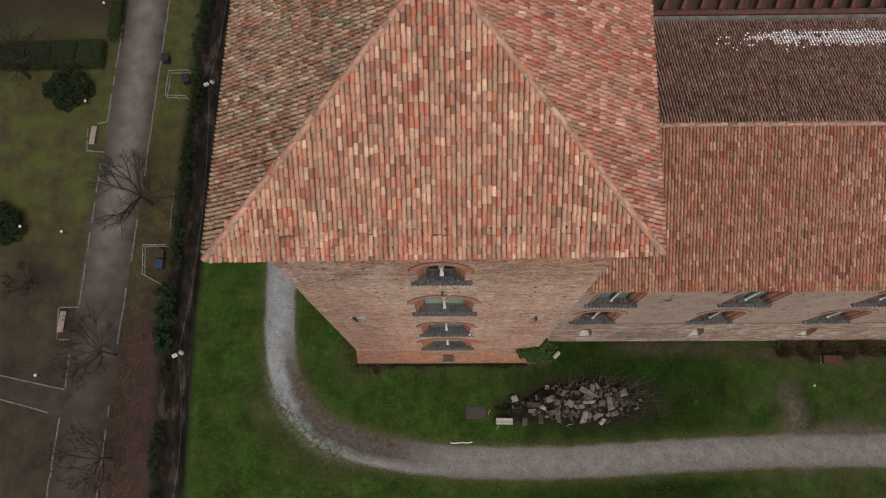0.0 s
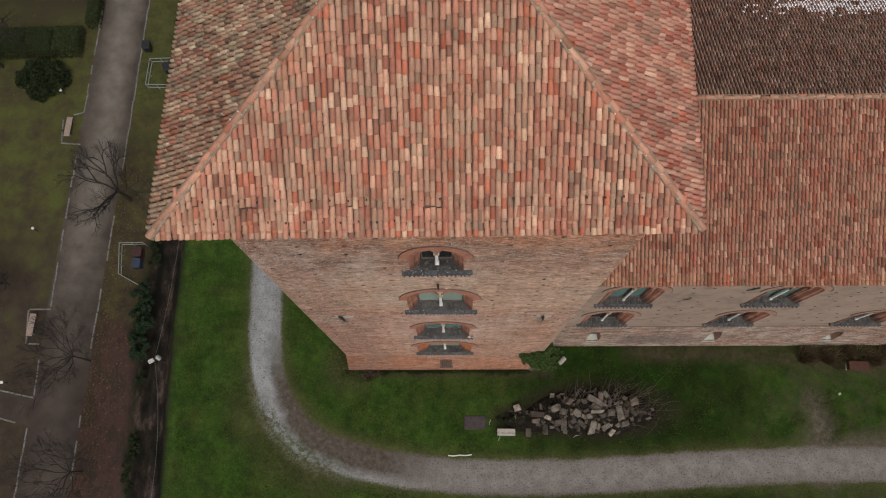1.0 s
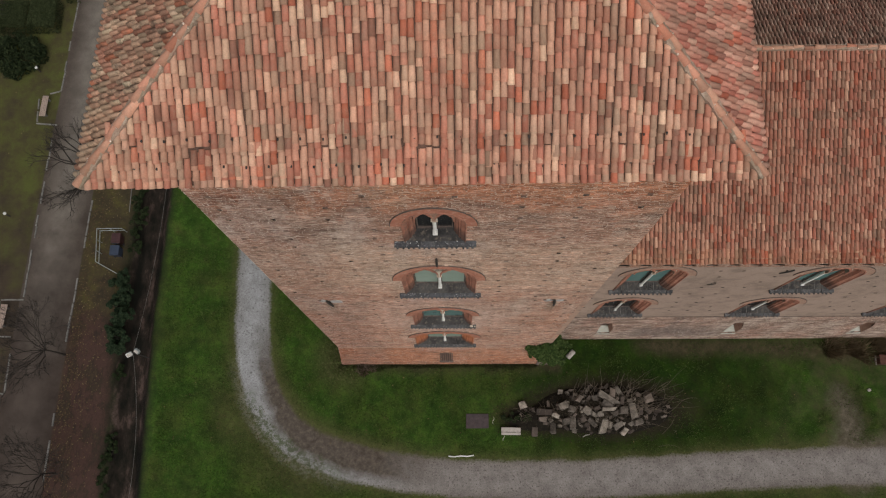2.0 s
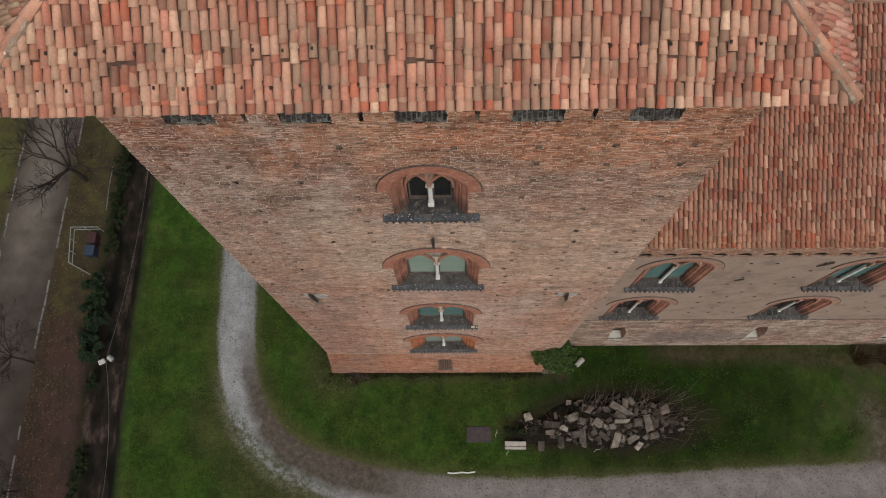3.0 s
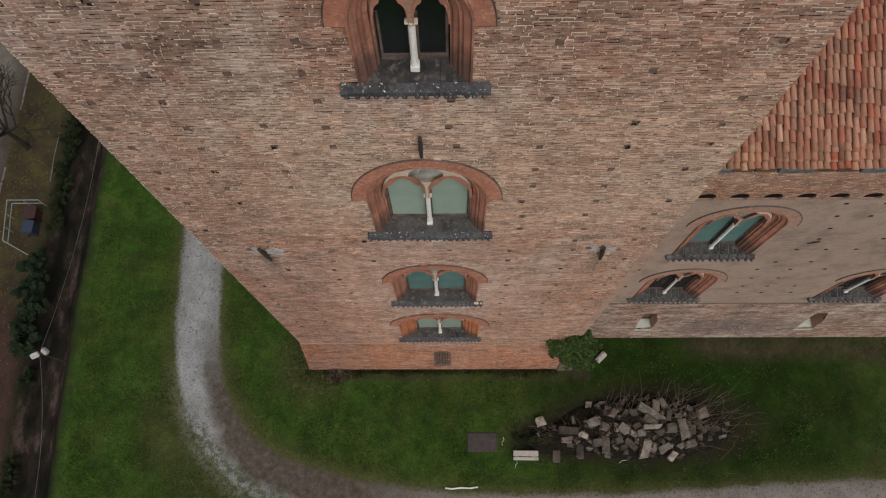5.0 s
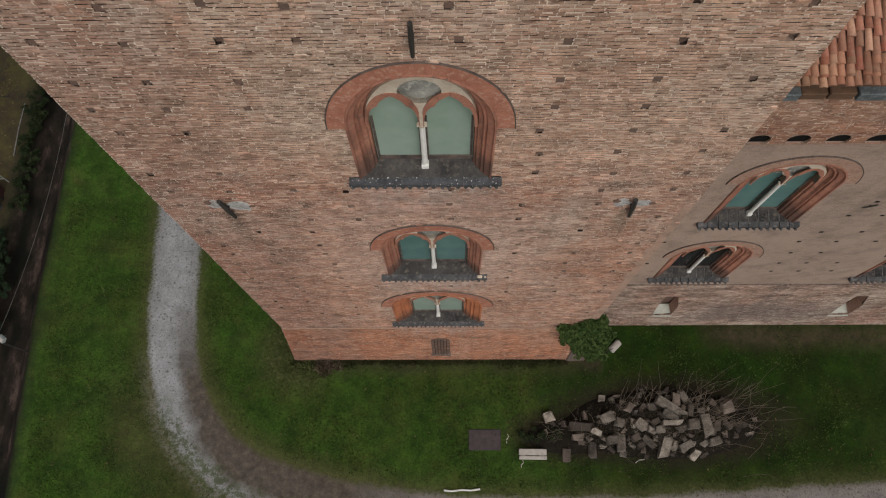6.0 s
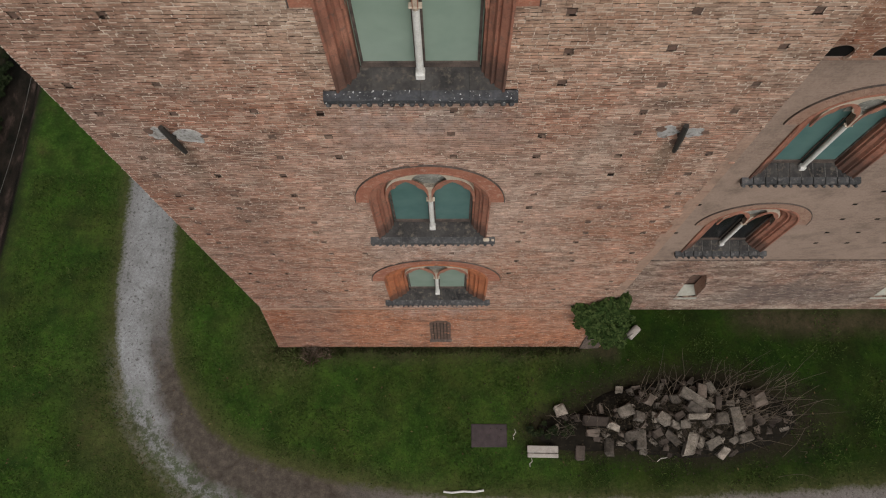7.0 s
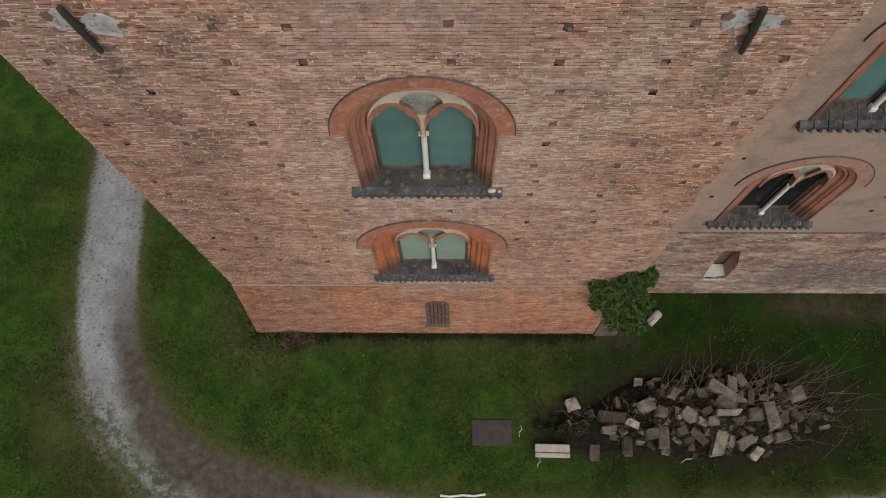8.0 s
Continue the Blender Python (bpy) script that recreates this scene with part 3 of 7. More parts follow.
        part("sill_bed", bm, ASH, sill_, "pale mortar between the sill stones")
    bm = bmesh.new()
    m = int(2 * half / (0.24 if hood else 0.19))
    out_, thick_ = (0.225, 0.05) if hood else (0.193, 0.036)
    for i in range(m):
        x = -half + (i + 0.5) * 2 * half / m + random.uniform(-0.03, 0.03)
        tube(bm, [(x, 0.0, sill - 0.30), (x, -0.15, sill - 0.20), (x, -out_ - 0.03 * random.random(), sill - 0.12)], [0.04, 0.06, thick_ * random.uniform(0.8, 1.1)], 8)
    part("sill_tiles", bm, SLATE_CLEAN, sill_, "row of rounded tile ends under the sill")
    if name == "window_2":
        bm = bmesh.new()
        box(bm, (half - 0.36, -0.16, sill + 0.04), (half - 0.17, -0.05, sill + 0.13), 0.03)
        box(bm, (half - 0.11, -0.15, sill + 0.03), (half - 0.03, -0.08, sill + 0.07), 0.015)
        part("stone_chip", bm, CREAM, sill_, "pale broken chip of stone on the sill's end")
    return w


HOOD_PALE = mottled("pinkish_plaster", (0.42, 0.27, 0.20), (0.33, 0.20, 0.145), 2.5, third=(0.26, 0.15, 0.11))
HOOD = mottled("brick_arch", (0.44, 0.19, 0.125), (0.32, 0.125, 0.082), 2.0, third=(0.50, 0.29, 0.21))

# name, centre, hood half width, springing, top, frame and opening half widths, sill, sill half width, capital
TOWER_WINDOWS = [
    ("window_1", 0.05, 2.32, 10.50, 12.93, 1.87, 1.13, 7.66, 2.07, 10.02, GLASS_PALE),
    ("window_2", 0.04, 1.97, 17.90, 20.15, 1.60, 1.16, 15.08, 1.86, 17.45, GLASS_TEAL),
    ("window_3", 0.02, 2.00, 25.95, 28.43, 1.60, 1.16, 23.36, 1.86, 25.62, GLASS_PALE),
    # open lights, filled with near-black panes that paint the dark inside
    ("window_4", 0.0, 1.45, 33.50, 35.26, 1.07, 0.66, 31.66, 1.43, 33.26, GLASS_DARK),
]
XL, XR, LEDGE, TOP = -6.98, 7.15, 6.35, 39.9
XL_FOOT = -7.3
EMBRASURES = [(-5.05 + 2.51 * i - 0.56, -5.05 + 2.51 * i + 0.56) for i in range(5)]
SLITS = [-3.83 + 2.5 * i for i in range(4)]
EMB_Z = 37.5

for nm, cx, rh, zs, top, a, b, sill, half, cap, glass in TOWER_WINDOWS:
    lab = {"window_1": "wide arched two-light window with orange jambs", "window_2": "arched two-light window with teal glass",
           "window_3": "arched two-light window with pale green glass", "window_4": "arched two-light window with dark open lights"}[nm]
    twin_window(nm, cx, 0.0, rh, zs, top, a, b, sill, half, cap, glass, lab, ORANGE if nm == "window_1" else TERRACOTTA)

# ---- tower ----
COURSE, FIRST = 0.1, LEDGE + 0.1
# small square scaffold holes in the brickwork, in loose rows
HOLE_ROWS = (36.2, 35.2, 34.15, 33.0, 32.05, 31.05, 30.0, 29.0, 27.75, 26.75, 25.75, 24.7, 23.6, 22.6, 21.6, 20.6, 19.55, 18.42, 17.42, 16.4, 15.5, 14.65, 13.55, 12.8, 11.4, 10.3, 9.2)
HOLE_COLS = (-6.5, -5.03, -3.35, -2.05, 0.68, 2.65, 4.5, 6.36)
rng = random.Random(5)
HOLES = []
for z in HOLE_ROWS:
    for x in HOLE_COLS:
        px, pz = x + rng.uniform(-0.12, 0.12), z + rng.uniform(-0.05, 0.05)
        clear = all(abs(px - w[1]) > w[2] + 0.2 or pz > w[4] + 0.3 or pz < w[7] - 0.5 for w in TOWER_WINDOWS)
        if clear and rng.random() < (0.9 if z > 12 else 0.5):
            HOLES.append((px, FIRST + COURSE * round((pz - FIRST) / COURSE)))


tower = thing("tower", (0, 0, 0), "tall square red brick castle tower", "tower", "", "structure")
loops = [[(XL_FOOT, LEDGE), (XR, LEDGE), (XR, TOP), (XL, TOP)]]
for nm, cx, rh, zs, top, a, b, sill, half, cap, glass in TOWER_WINDOWS:
    loops.append(opening(a, sill - 0.1, zs, top - zs - (rh - a), 20, cx))
for x0, x1 in EMBRASURES:
    loops.append([(x0, EMB_Z), (x1, EMB_Z), (x1, 39.5), (x0, 39.5)])
for x in SLITS:
    loops.append([(x - 0.055, 37.55), (x + 0.055, 37.55), (x + 0.055, 38.7), (x - 0.055, 38.7)])
for hx, hz in HOLES:
    loops.append([(hx - 0.08, hz - 0.09), (hx + 0.08, hz - 0.09), (hx + 0.08, hz + 0.085), (hx - 0.08, hz + 0.085)])
part("wall_front", plate(loops, 0.0, 0.8), MORTAR, tower, "brick front wall with four tall windows")
bm = bmesh.new()
rng_c = random.Random(8)
z = LEDGE + 0.1
while z < 21.5:
    h = rng_c.uniform(0.25, 0.7)
    box(bm, (XR - rng_c.uniform(0.22, 0.38), -0.009 - 0.003 * rng_c.random(), z), (XR + 0.008, 0.0, z + h - 0.004), 0.002)
    z += h
part("corner_strip", bm, CORNER, tower, "worn smooth brick strip along the corner")
bm = boxed((XL, 0.8, LEDGE), (XL + 0.8, 14.2, TOP))
for v_ in bm.verts:
    if v_.co.x < XL + 0.1 and v_.co.z < LEDGE + 0.1:
        v_.co.x = XL_FOOT
part("wall_left", bm, SIDE_BRICK, tower)
part("wall_right", boxed((XR - 0.8, 0.8, LEDGE), (XR, 14.2, TOP)), SIDE_BRICK, tower)
part("wall_back", boxed((XL + 0.8, 13.4, LEDGE), (XR - 0.8, 14.2, TOP)), SIDE_BRICK, tower)
# black panel behind the openings paints the unlit inside
part("room", boxed((XL + 0.9, 1.6, LEDGE), (XR - 0.9, 1.7, TOP)), VOID, tower, "black panel painting the unlit interior")

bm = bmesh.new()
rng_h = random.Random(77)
# shallow backs in the dark brick colour, painting the holes' shade
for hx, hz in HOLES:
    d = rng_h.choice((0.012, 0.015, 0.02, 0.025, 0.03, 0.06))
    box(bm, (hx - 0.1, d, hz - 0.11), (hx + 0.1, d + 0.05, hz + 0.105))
tagged(part("scaffold_hole_backs", bm, DIM, tower, "brick backs of the scaffold holes, painted dim for shade"), kind="stuff")
# sloping sooty brick in the embrasures
for x0, x1 in EMBRASURES:
    bm = bmesh.new()
    nx, ny = 10, 3
    for i in range(nx):
        for j in range(-1, ny):
            xa, xb = x0 + (x1 - x0) * (i + random.uniform(0.06, 0.2)) / nx, x0 + (x1 - x0) * (i + random.uniform(0.8, 0.94)) / nx
            off = 0.5 * (i % 2)
            ya, yb = max(random.uniform(0.0, 0.09), 0.9 * (j + off + random.uniform(0.02, 0.08)) / ny), 0.9 * (j + off + random.uniform(0.9, 0.97)) / ny
            if yb < 0.02:
                continue
            h = random.uniform(0.0, 0.05)
            up = [bm.verts.new((x, y, EMB_Z + 0.85 * y + h)) for x, y in ((xa, ya), (xb, ya), (xb, yb), (xa, yb))]
            dn = [bm.verts.new((v.co.x, v.co.y, v.co.z - 0.12)) for v in up]
            bm.faces.new(up)
            for k in range(4):
                bm.faces.new((up[k], dn[k], dn[(k + 1) % 4], up[(k + 1) % 4]))
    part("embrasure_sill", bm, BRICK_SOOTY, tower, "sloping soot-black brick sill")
    bm = bmesh.new()
    vs = [bm.verts.new(c) for c in ((x0, 0, EMB_Z - 0.01), (x1, 0, EMB_Z - 0.01), (x1, 1.1, EMB_Z + 0.925), (x0, 1.1, EMB_Z + 0.925))]
    bm.faces.new(vs)
    part("embrasure_bed", bm, ASH, tower, "ash-grey mortar bed")

# battered base
BX0, BX1, BY = -7.98, 7.95, -0.40
bm = bmesh.new()
for x0, x1, y0, y1, z in ((BX0, BX1, BY, 15.1, -0.4), (XL_FOOT - 0.03, XR + 0.05, -0.05, 14.25, LEDGE)):
    for c in ((x0, y0, z), (x1, y0, z), (x1, y1, z), (x0, y1, z)):
        bm.verts.new(c)
bm.verts.ensure_lookup_table()
for k in range(4):
    bm.faces.new([bm.verts[i] for i in (k, (k + 1) % 4, 4 + (k + 1) % 4, 4 + k)])
bm.faces.new([bm.verts[i] for i in (4, 5, 6, 7)])
part("battered_base", bm, MORTAR, tower, "sloping red brick base")

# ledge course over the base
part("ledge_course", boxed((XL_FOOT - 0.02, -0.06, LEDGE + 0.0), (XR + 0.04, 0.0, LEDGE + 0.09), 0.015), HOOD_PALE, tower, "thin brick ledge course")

def blocked(z):
    """Stretches of a course at height z that are no plain brickwork."""
    out = []
    for nm, cx, rh, zs, top, a, b, sill, half, cap, glass in TOWER_WINDOWS:
        m = (rh + a) / 2
        if sill - 0.12 < z <= zs:
            out.append((cx - a, cx + a))
        elif zs < z < zs + (top - zs) * m / rh:
            s = math.sqrt(1 - ((z - zs) / ((top - zs) * m / rh)) ** 2)
            out.append((cx - m * s, cx + m * s))
        if sill - 0.12 < z < sill + 0.05:
            out.append((cx - half, cx + half))
    if z > EMB_Z:
        out += EMBRASURES
    if 37.55 < z < 38.7:
        out += [(x - 0.055, x + 0.055) for x in SLITS]
    out += [(x - 0.085, x + 0.085) for x, hz in HOLES if abs(hz - z) < COURSE]
    return sorted(out)


def course(x0, x1, gaps, rng):
    """Bricks of one course between gaps: pairs of ends."""
    free, at = [], x0
    for g0, g1 in gaps:
        if g0 > at + 0.02:
            free.append((at, g0))
        at = max(at, g1)
    if at < x1 - 0.02:
        free.append((at, x1))
    out = []
    for f0, f1 in free:
        x = f0
        first = True
        while x < f1 - 0.01:
            w = rng.choice((0.27, 0.26, 0.14, 0.13, 0.21)) * rng.uniform(0.93, 1.05)
            if first:
                w *= rng.uniform(0.4, 1.0)
                first = False
            e = min(x + w, f1)
            if f1 - e < 0.06:
                e = f1
            out.append((x, e))
            x = e
    return out


def brick_skin(name, rows, mat, parent, label, face, limy=1.0):
    """Joined bricks proud of their mortar; face(x, z, d) gives a point d metres out of the wall."""
    verts, faces, jv, jf = [], [], [], []
    for z0, z1, spans, rng in rows:
        for x0, x1 in spans:
            if x1 - x0 < 0.03:
                continue
            rich = 0.5 + 0.5 * noise.noise((x0 * 0.25, z0 * 0.35, 4.2))
            if rng.random() < limy * (0.56 + 0.4 * rich):
                k = len(jv)
                h, w = rng.uniform(0.0, 0.004), rng.uniform(0.008, 0.016)
                lo_, hi_ = z0 + 0.012 + 0.04 * rng.random() ** 2, z1 - 0.004 - 0.035 * rng.random() ** 2
                jv += [face(x0 - w, lo_, h), face(x0 + w, lo_, h), face(x0 + w, hi_, h), face(x0 - w, hi_, h)]
                jf.append((k, k + 1, k + 2, k + 3))
            streak = 0.40 if z0 < 18 else min(0.60, 0.40 + 0.014 * (z0 - 18))
            if rng.random() < limy * streak * (0.5 + rich):
                k = len(jv)
                e0, e1 = (x0, x1) if rng.random() < 0.3 else sorted((rng.uniform(x0, x1), rng.choice((x0, x1))))
                hh = rng.uniform(0.005, 0.0135)
                jv += [face(e0, z1 - hh, 0.002), face(e1, z1 - hh, 0.002), face(e1, z1 + hh, 0.002), face(e0, z1 + hh, 0.002)]
                jf.append((k, k + 1, k + 2, k + 3))
            d = 0.002 + 0.006 * rng.random() ** 2
            if rng.random() < 0.05:
                d = rng.choice((0.022, 0.03, 0.012)) if rng.random() > 0.01 else -0.005
            j = rng.uniform(-0.004, 0.004)
            g = 0.0115 if z0 < 26 else 0.0135
            a, b, c, e = x0 + 0.0025, x1 - 0.0025, z0 + g + j, z1 - g + j
            i = len(verts)
            verts += [face(a, c, -0.01), face(b, c, -0.01), face(b, e, -0.01), face(a, e, -0.01),
                      face(a + 0.002, c + 0.002, d), face(b - 0.002, c + 0.002, d), face(b - 0.002, e - 0.002, d), face(a + 0.002, e - 0.002, d)]
            faces += [(i + 4, i + 5, i + 6, i + 7), (i, i + 1, i + 5, i + 4), (i + 1, i + 2, i + 6, i + 5), (i + 2, i + 3, i + 7, i + 6), (i + 3, i, i + 4, i + 7)]
    tagged(sheet("mortar_joints", jv, jf, LIME, parent, "pale lime mortar in the joints"), kind="stuff")
    return tagged(sheet(name, verts, faces, mat, parent, label), kind="stuff")


rng = random.Random(11)
rows, singles = [], []
z = FIRST
while z < TOP - 0.05:
    spans = course(XL_FOOT + (XL - XL_FOOT) * (z - LEDGE) / (TOP - LEDGE), XR, blocked(z + COURSE / 2), rng)
    if 20.8 < z < 22.3:
        singles += [(x0, x1, z, z + COURSE) for x0, x1 in spans if -2.0 < (x0 + x1) / 2 < 2.0]
        spans = [s for s in spans if not -2.0 < (s[0] + s[1]) / 2 < 2.0]
    rows.append((z, z + COURSE, spans, rng))
    z += COURSE
brick_skin("brickwork", rows, BRICK, tower, "weathered tan and red bricks in pale mortar", lambda x, z, d: (x, -d, z))
rows, z = [], 0.0
while z < LEDGE - 0.06:
    k = z / LEDGE
    rows.append((z, z + COURSE, course(BX0 + (XL_FOOT - BX0) * k, BX1 + (XR - BX1) * k, [], rng), rng))
    z += COURSE
brick_skin("base_brickwork", rows, BRICK_RED, tower, "orange-red bricks of the sloping base",
           lambda x, z, d: (x, BY + (-0.05 - BY) * z / LEDGE - d, z), 0.3)
# barred vent in the base
vent = thing("vent", (0.09, -0.2, 3.1), "small arched vent with rusty bars in the brick base", "vent")
vent.rotation_euler, vent.scale = (radians(-3.2), 0, 0), (1.0, 1.0, 0.86)
head = [(-0.47, -1.75)] + [(-0.47 * math.cos(math.pi * k / 12), 1.35 + 0.5 * math.sin(math.pi * k / 12)) for k in range(13)] + [(0.47, -1.75)]
inner_ = [(x * 0.86, 0.94 * z - 0.03) for x, z in head]
part("surround", plate([head, inner_], -0.06, 0.12), DIM, vent, "dark soot-stained brick surround")
# the base has no opening: this plate paints the hollow dark
part("backing", plate([[(x * 1.05, z * 1.02) for x, z in inner_]], -0.045, 0.05), DIM, vent, "dark plate painting the hollow behind the bars")
RUSTY = mottled("rusty_iron", (0.075, 0.05, 0.042), (0.035, 0.026, 0.022), 5)
for i in range(5):
    part("bar", boxed((-0.30 + 0.15 * i - 0.02, -0.075, -1.7), (-0.30 + 0.15 * i + 0.02, -0.04, 1.5), 0.008), RUSTY, vent, "thin rusty upright bar")
part("step", boxed((-0.52, -0.16, -1.9), (0.52, 0.08, -1.75), 0.02), LEDGE_DARK, vent, "worn brown sill of the vent")
# worn dark block at the foot of the corner
bm = bmesh.new()
bmesh.ops.create_cube(bm, size=1.0, matrix=Matrix.Translation((7.38, -0.33, 1.1)) @ Matrix.Diagonal((1.2, 0.30, 2.6, 1)))
bmesh.ops.bevel(bm, geom=list(bm.edges), offset=0.12, segments=2, affect="EDGES")
for v_ in bm.verts:
    v_.co += Vector((noise.noise(v_.co * 2.1), noise.noise(v_.co * 2.3 + Vector((5, 0, 0))) * 0.5, noise.noise(v_.co * 1.9 + Vector((0, 7, 0))))) * 0.16 + Vector((-0.03 * v_.co.z, 0.055 * v_.co.z, 0))
part("corner_stone", bm, LEDGE_DARK, tower, "worn brown block at the foot of the corner")

# iron wall anchors with cement patches
def anchor(x, z, lean, patch):
    a = thing("wall_anchor", (x, 0, z), "black iron tie-rod anchor bar with a cement patch" if patch else "black iron tie-rod anchor bar on the brickwork", "wall anchor", "iron wall anchors")
    bm = bmesh.new()
    tube(bm, [(0.10 * lean, -0.12, 0.56), (0.0, -0.13, 0.0), (-0.10 * lean, -0.12, -0.60)], [0.06, 0.068, 0.05], 6)
    part("bar", bm, IRON, a)
    bm = bmesh.new()
    tube(bm, [(0, 0.1, 0), (0, -0.17, 0)], [0.06, 0.06], 8)
    part("eye", bm, IRON, a)
    if patch:
        bm = bmesh.new()
        n = 18
        r = random.Random(int(x * 10) + 77)
        wide, tall, off_x, off_z = patch
        ring = [bm.verts.new((off_x + wide * r.uniform(0.55, 1.0) * math.cos(2 * math.pi * k / n), -0.026, off_z + tall * r.uniform(0.55, 1.0) * math.sin(2 * math.pi * k / n))) for k in range(n)]
        bm.faces.new(ring)
        got = bmesh.ops.extrude_face_region(bm, geom=list(bm.faces))
        bmesh.ops.translate(bm, verts=[v for v in got["geom"] if isinstance(v, bmesh.types.BMVert)], vec=(0, 0.03, 0))
        part("cement_patch", bm, PATCH, a, "pale grey cement patch")
        # second cement lobe across the bar; dark patches paint hollows round the rim
        for nm_, cx_, cz_, rx_, rz_, y_, mat_, lab_ in (("cement_lobe", -0.30, 0.10, 0.27, 0.30, -0.022, PATCH, "second smaller lobe of grey cement"), ("rim_hollow_dark", -0.46, 0.22, 0.12, 0.13, -0.031, DIM, "dark patch painting a hollow in the rim"),
                                                        ("rim_hollow_dark", off_x + wide * 0.72, off_z + 0.02, 0.11, 0.09, -0.031, DIM, "dark patch painting a hollow in the rim"), ("rim_hollow_dark", -0.02, -0.36, 0.14, 0.12, -0.018, DIM, "dark patch painting a hollow in the rim")):
            bm = bmesh.new()
            bm.faces.new([bm.verts.new((cx_ + rx_ * r.uniform(0.6, 1.0) * math.cos(2 * math.pi * k / 12), y_, cz_ + rz_ * r.uniform(0.6, 1.0) * math.sin(2 * math.pi * k / 12))) for k in range(12)])
            got = bmesh.ops.extrude_face_region(bm, geom=list(bm.faces))
            bmesh.ops.translate(bm, verts=[v for v in got["geom"] if isinstance(v, bmesh.types.BMVert)], vec=(0, 0.03, 0))
            part(nm_, bm, mat_, a, lab_)
    return a


anchor(-5.34, 21.66, -0.6, (0.44, 0.36, 0.34, -0.04))
anchor(5.47, 21.62, -0.4, (0.34, 0.26, 0.26, 0.06))
anchor(-0.01, 29.22, 0.0, None).scale = (0.8, 1.0, 0.8)


# ---- tiled roofs ----
def tile_rows(o, u, v, n, inside, width, length, rng, pitch=0.17, expo=0.345, keep=None, slim=1.0):
    """Half-round tiles on a slope: o the eave's corner, u along it, v up the slope, n out of it."""
    verts, faces, single = [], [], []
    seg = 5
    cols = int(width / pitch)
    for i in range(cols):
        x = (i + 0.5) * pitch + rng.uniform(-0.012, 0.012)
        y = -0.06 + rng.uniform(-0.015, 0.015)
        shift = rng.uniform(-0.085, 0.085)
        k = 0
        while y < length:
            # courses run level but waver from column to column
            goal = -0.06 + expo * (k + 0.5) + shift + 0.16 * noise.noise((x * 0.8, k * 0.35, 2.0)) + 0.07 * noise.noise((x * 4.0, k * 0.5, 6.0)) + rng.uniform(-0.04, 0.04)
            ln = max(0.5 * expo, goal - y)
            step = ln
            fit = [f for f in (1.0, 0.75, 0.5, 0.3) if inside(x, y + ln * f)]
            if fit:
                ln *= fit[0]
                w0, w1 = slim * 0.0855 * rng.uniform(0.95, 1.05), slim * 0.068 * rng.uniform(0.95, 1.05)
                sx, sk = rng.uniform(-0.009, 0.009), rng.uniform(-0.010, 0.010)
                h0, h1 = 0.094 + rng.uniform(-0.006, 0.010), 0.052
                pts = []
                for yy, w, h, off in ((y, w0, h0, 0.065), (y + ln + 0.07, w1, h1, 0.0)):
                    for s in range(seg + 1):
                        t = math.pi * s / seg
                        pts.append((x + sx + (sk if yy > y else 0) - w * math.cos(t), yy, off * 0.85 + h * math.sin(t)))
                for s in range(seg + 1):
                    t = math.pi * s / seg
                    pts.append((x + sx - (w0 - 0.016) * math.cos(t), y, 0.03 + (h0 - 0.018) * math.sin(t)))
                world_pts = [o + u * a + v * b + n * c for a, b, c in pts]
                fs = [(s, s + 1, seg + 2 + s, seg + 1 + s) for s in range(seg)] + [(s + 1, s, 2 * seg + 2 + s, 2 * seg + 3 + s) for s in range(seg)]
                if keep and keep(x, y):
                    single.append((x, y))
                else:
                    b0 = len(verts)
                    verts += world_pts
                    faces += [tuple(b0 + q for q in f) for f in fs]
            y += step
            k += 1
    return verts, faces, single


def slope_frame(a, b, top):
    """Axes of the slope over the eave from a to b, with the point top on it."""
    a, b, top = Vector(a), Vector(b), Vector(top)
    u = (b - a).normalized()
    n = u.cross(top - a).normalized()
    v = n.cross(u)
    return a, u, v, n, (b - a).length, (top - a).dot(v)


def tri_inside(p, q, r, margin):
    def test(x, y):
        for (x0, y0), (x1, y1) in ((p, q), (q, r), (r, p)):
            d = ((x1 - x0) * (y - y0) - (y1 - y0) * (x - x0)) / math.hypot(x1 - x0, y1 - y0)
            if d < margin:
                return False
        return True
    return test


EAVE = 40.05
FL, FR, BR, BL = (-8.16, -1.10, EAVE), (7.82, -0.97, EAVE), (8.25, 14.9, EAVE), (-7.72, 14.9, EAVE)
APEX = (0.10, 7.0, 45.5)
roof = thing("tower_roof", (0, 0, 0), "pyramid roof of mixed tan and red clay tiles", "roof", "", "structure")
deck_v = [FL, FR, BR, BL, APEX]
for side in range(4):
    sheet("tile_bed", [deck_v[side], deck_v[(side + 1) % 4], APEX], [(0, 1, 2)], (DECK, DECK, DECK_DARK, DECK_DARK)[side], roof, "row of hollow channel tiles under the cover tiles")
sheet("soffit", [(x, y, z - 0.005) for x, y, z in deck_v] + [(x, y, z - 0.09) for x, y, z in deck_v[:4]], [(0, 5, 6, 1), (1, 6, 7, 2), (2, 7, 8, 3), (3, 8, 5, 0), (8, 7, 6, 5)], WOOD, roof, "boarded underside of the eave")
lone = []
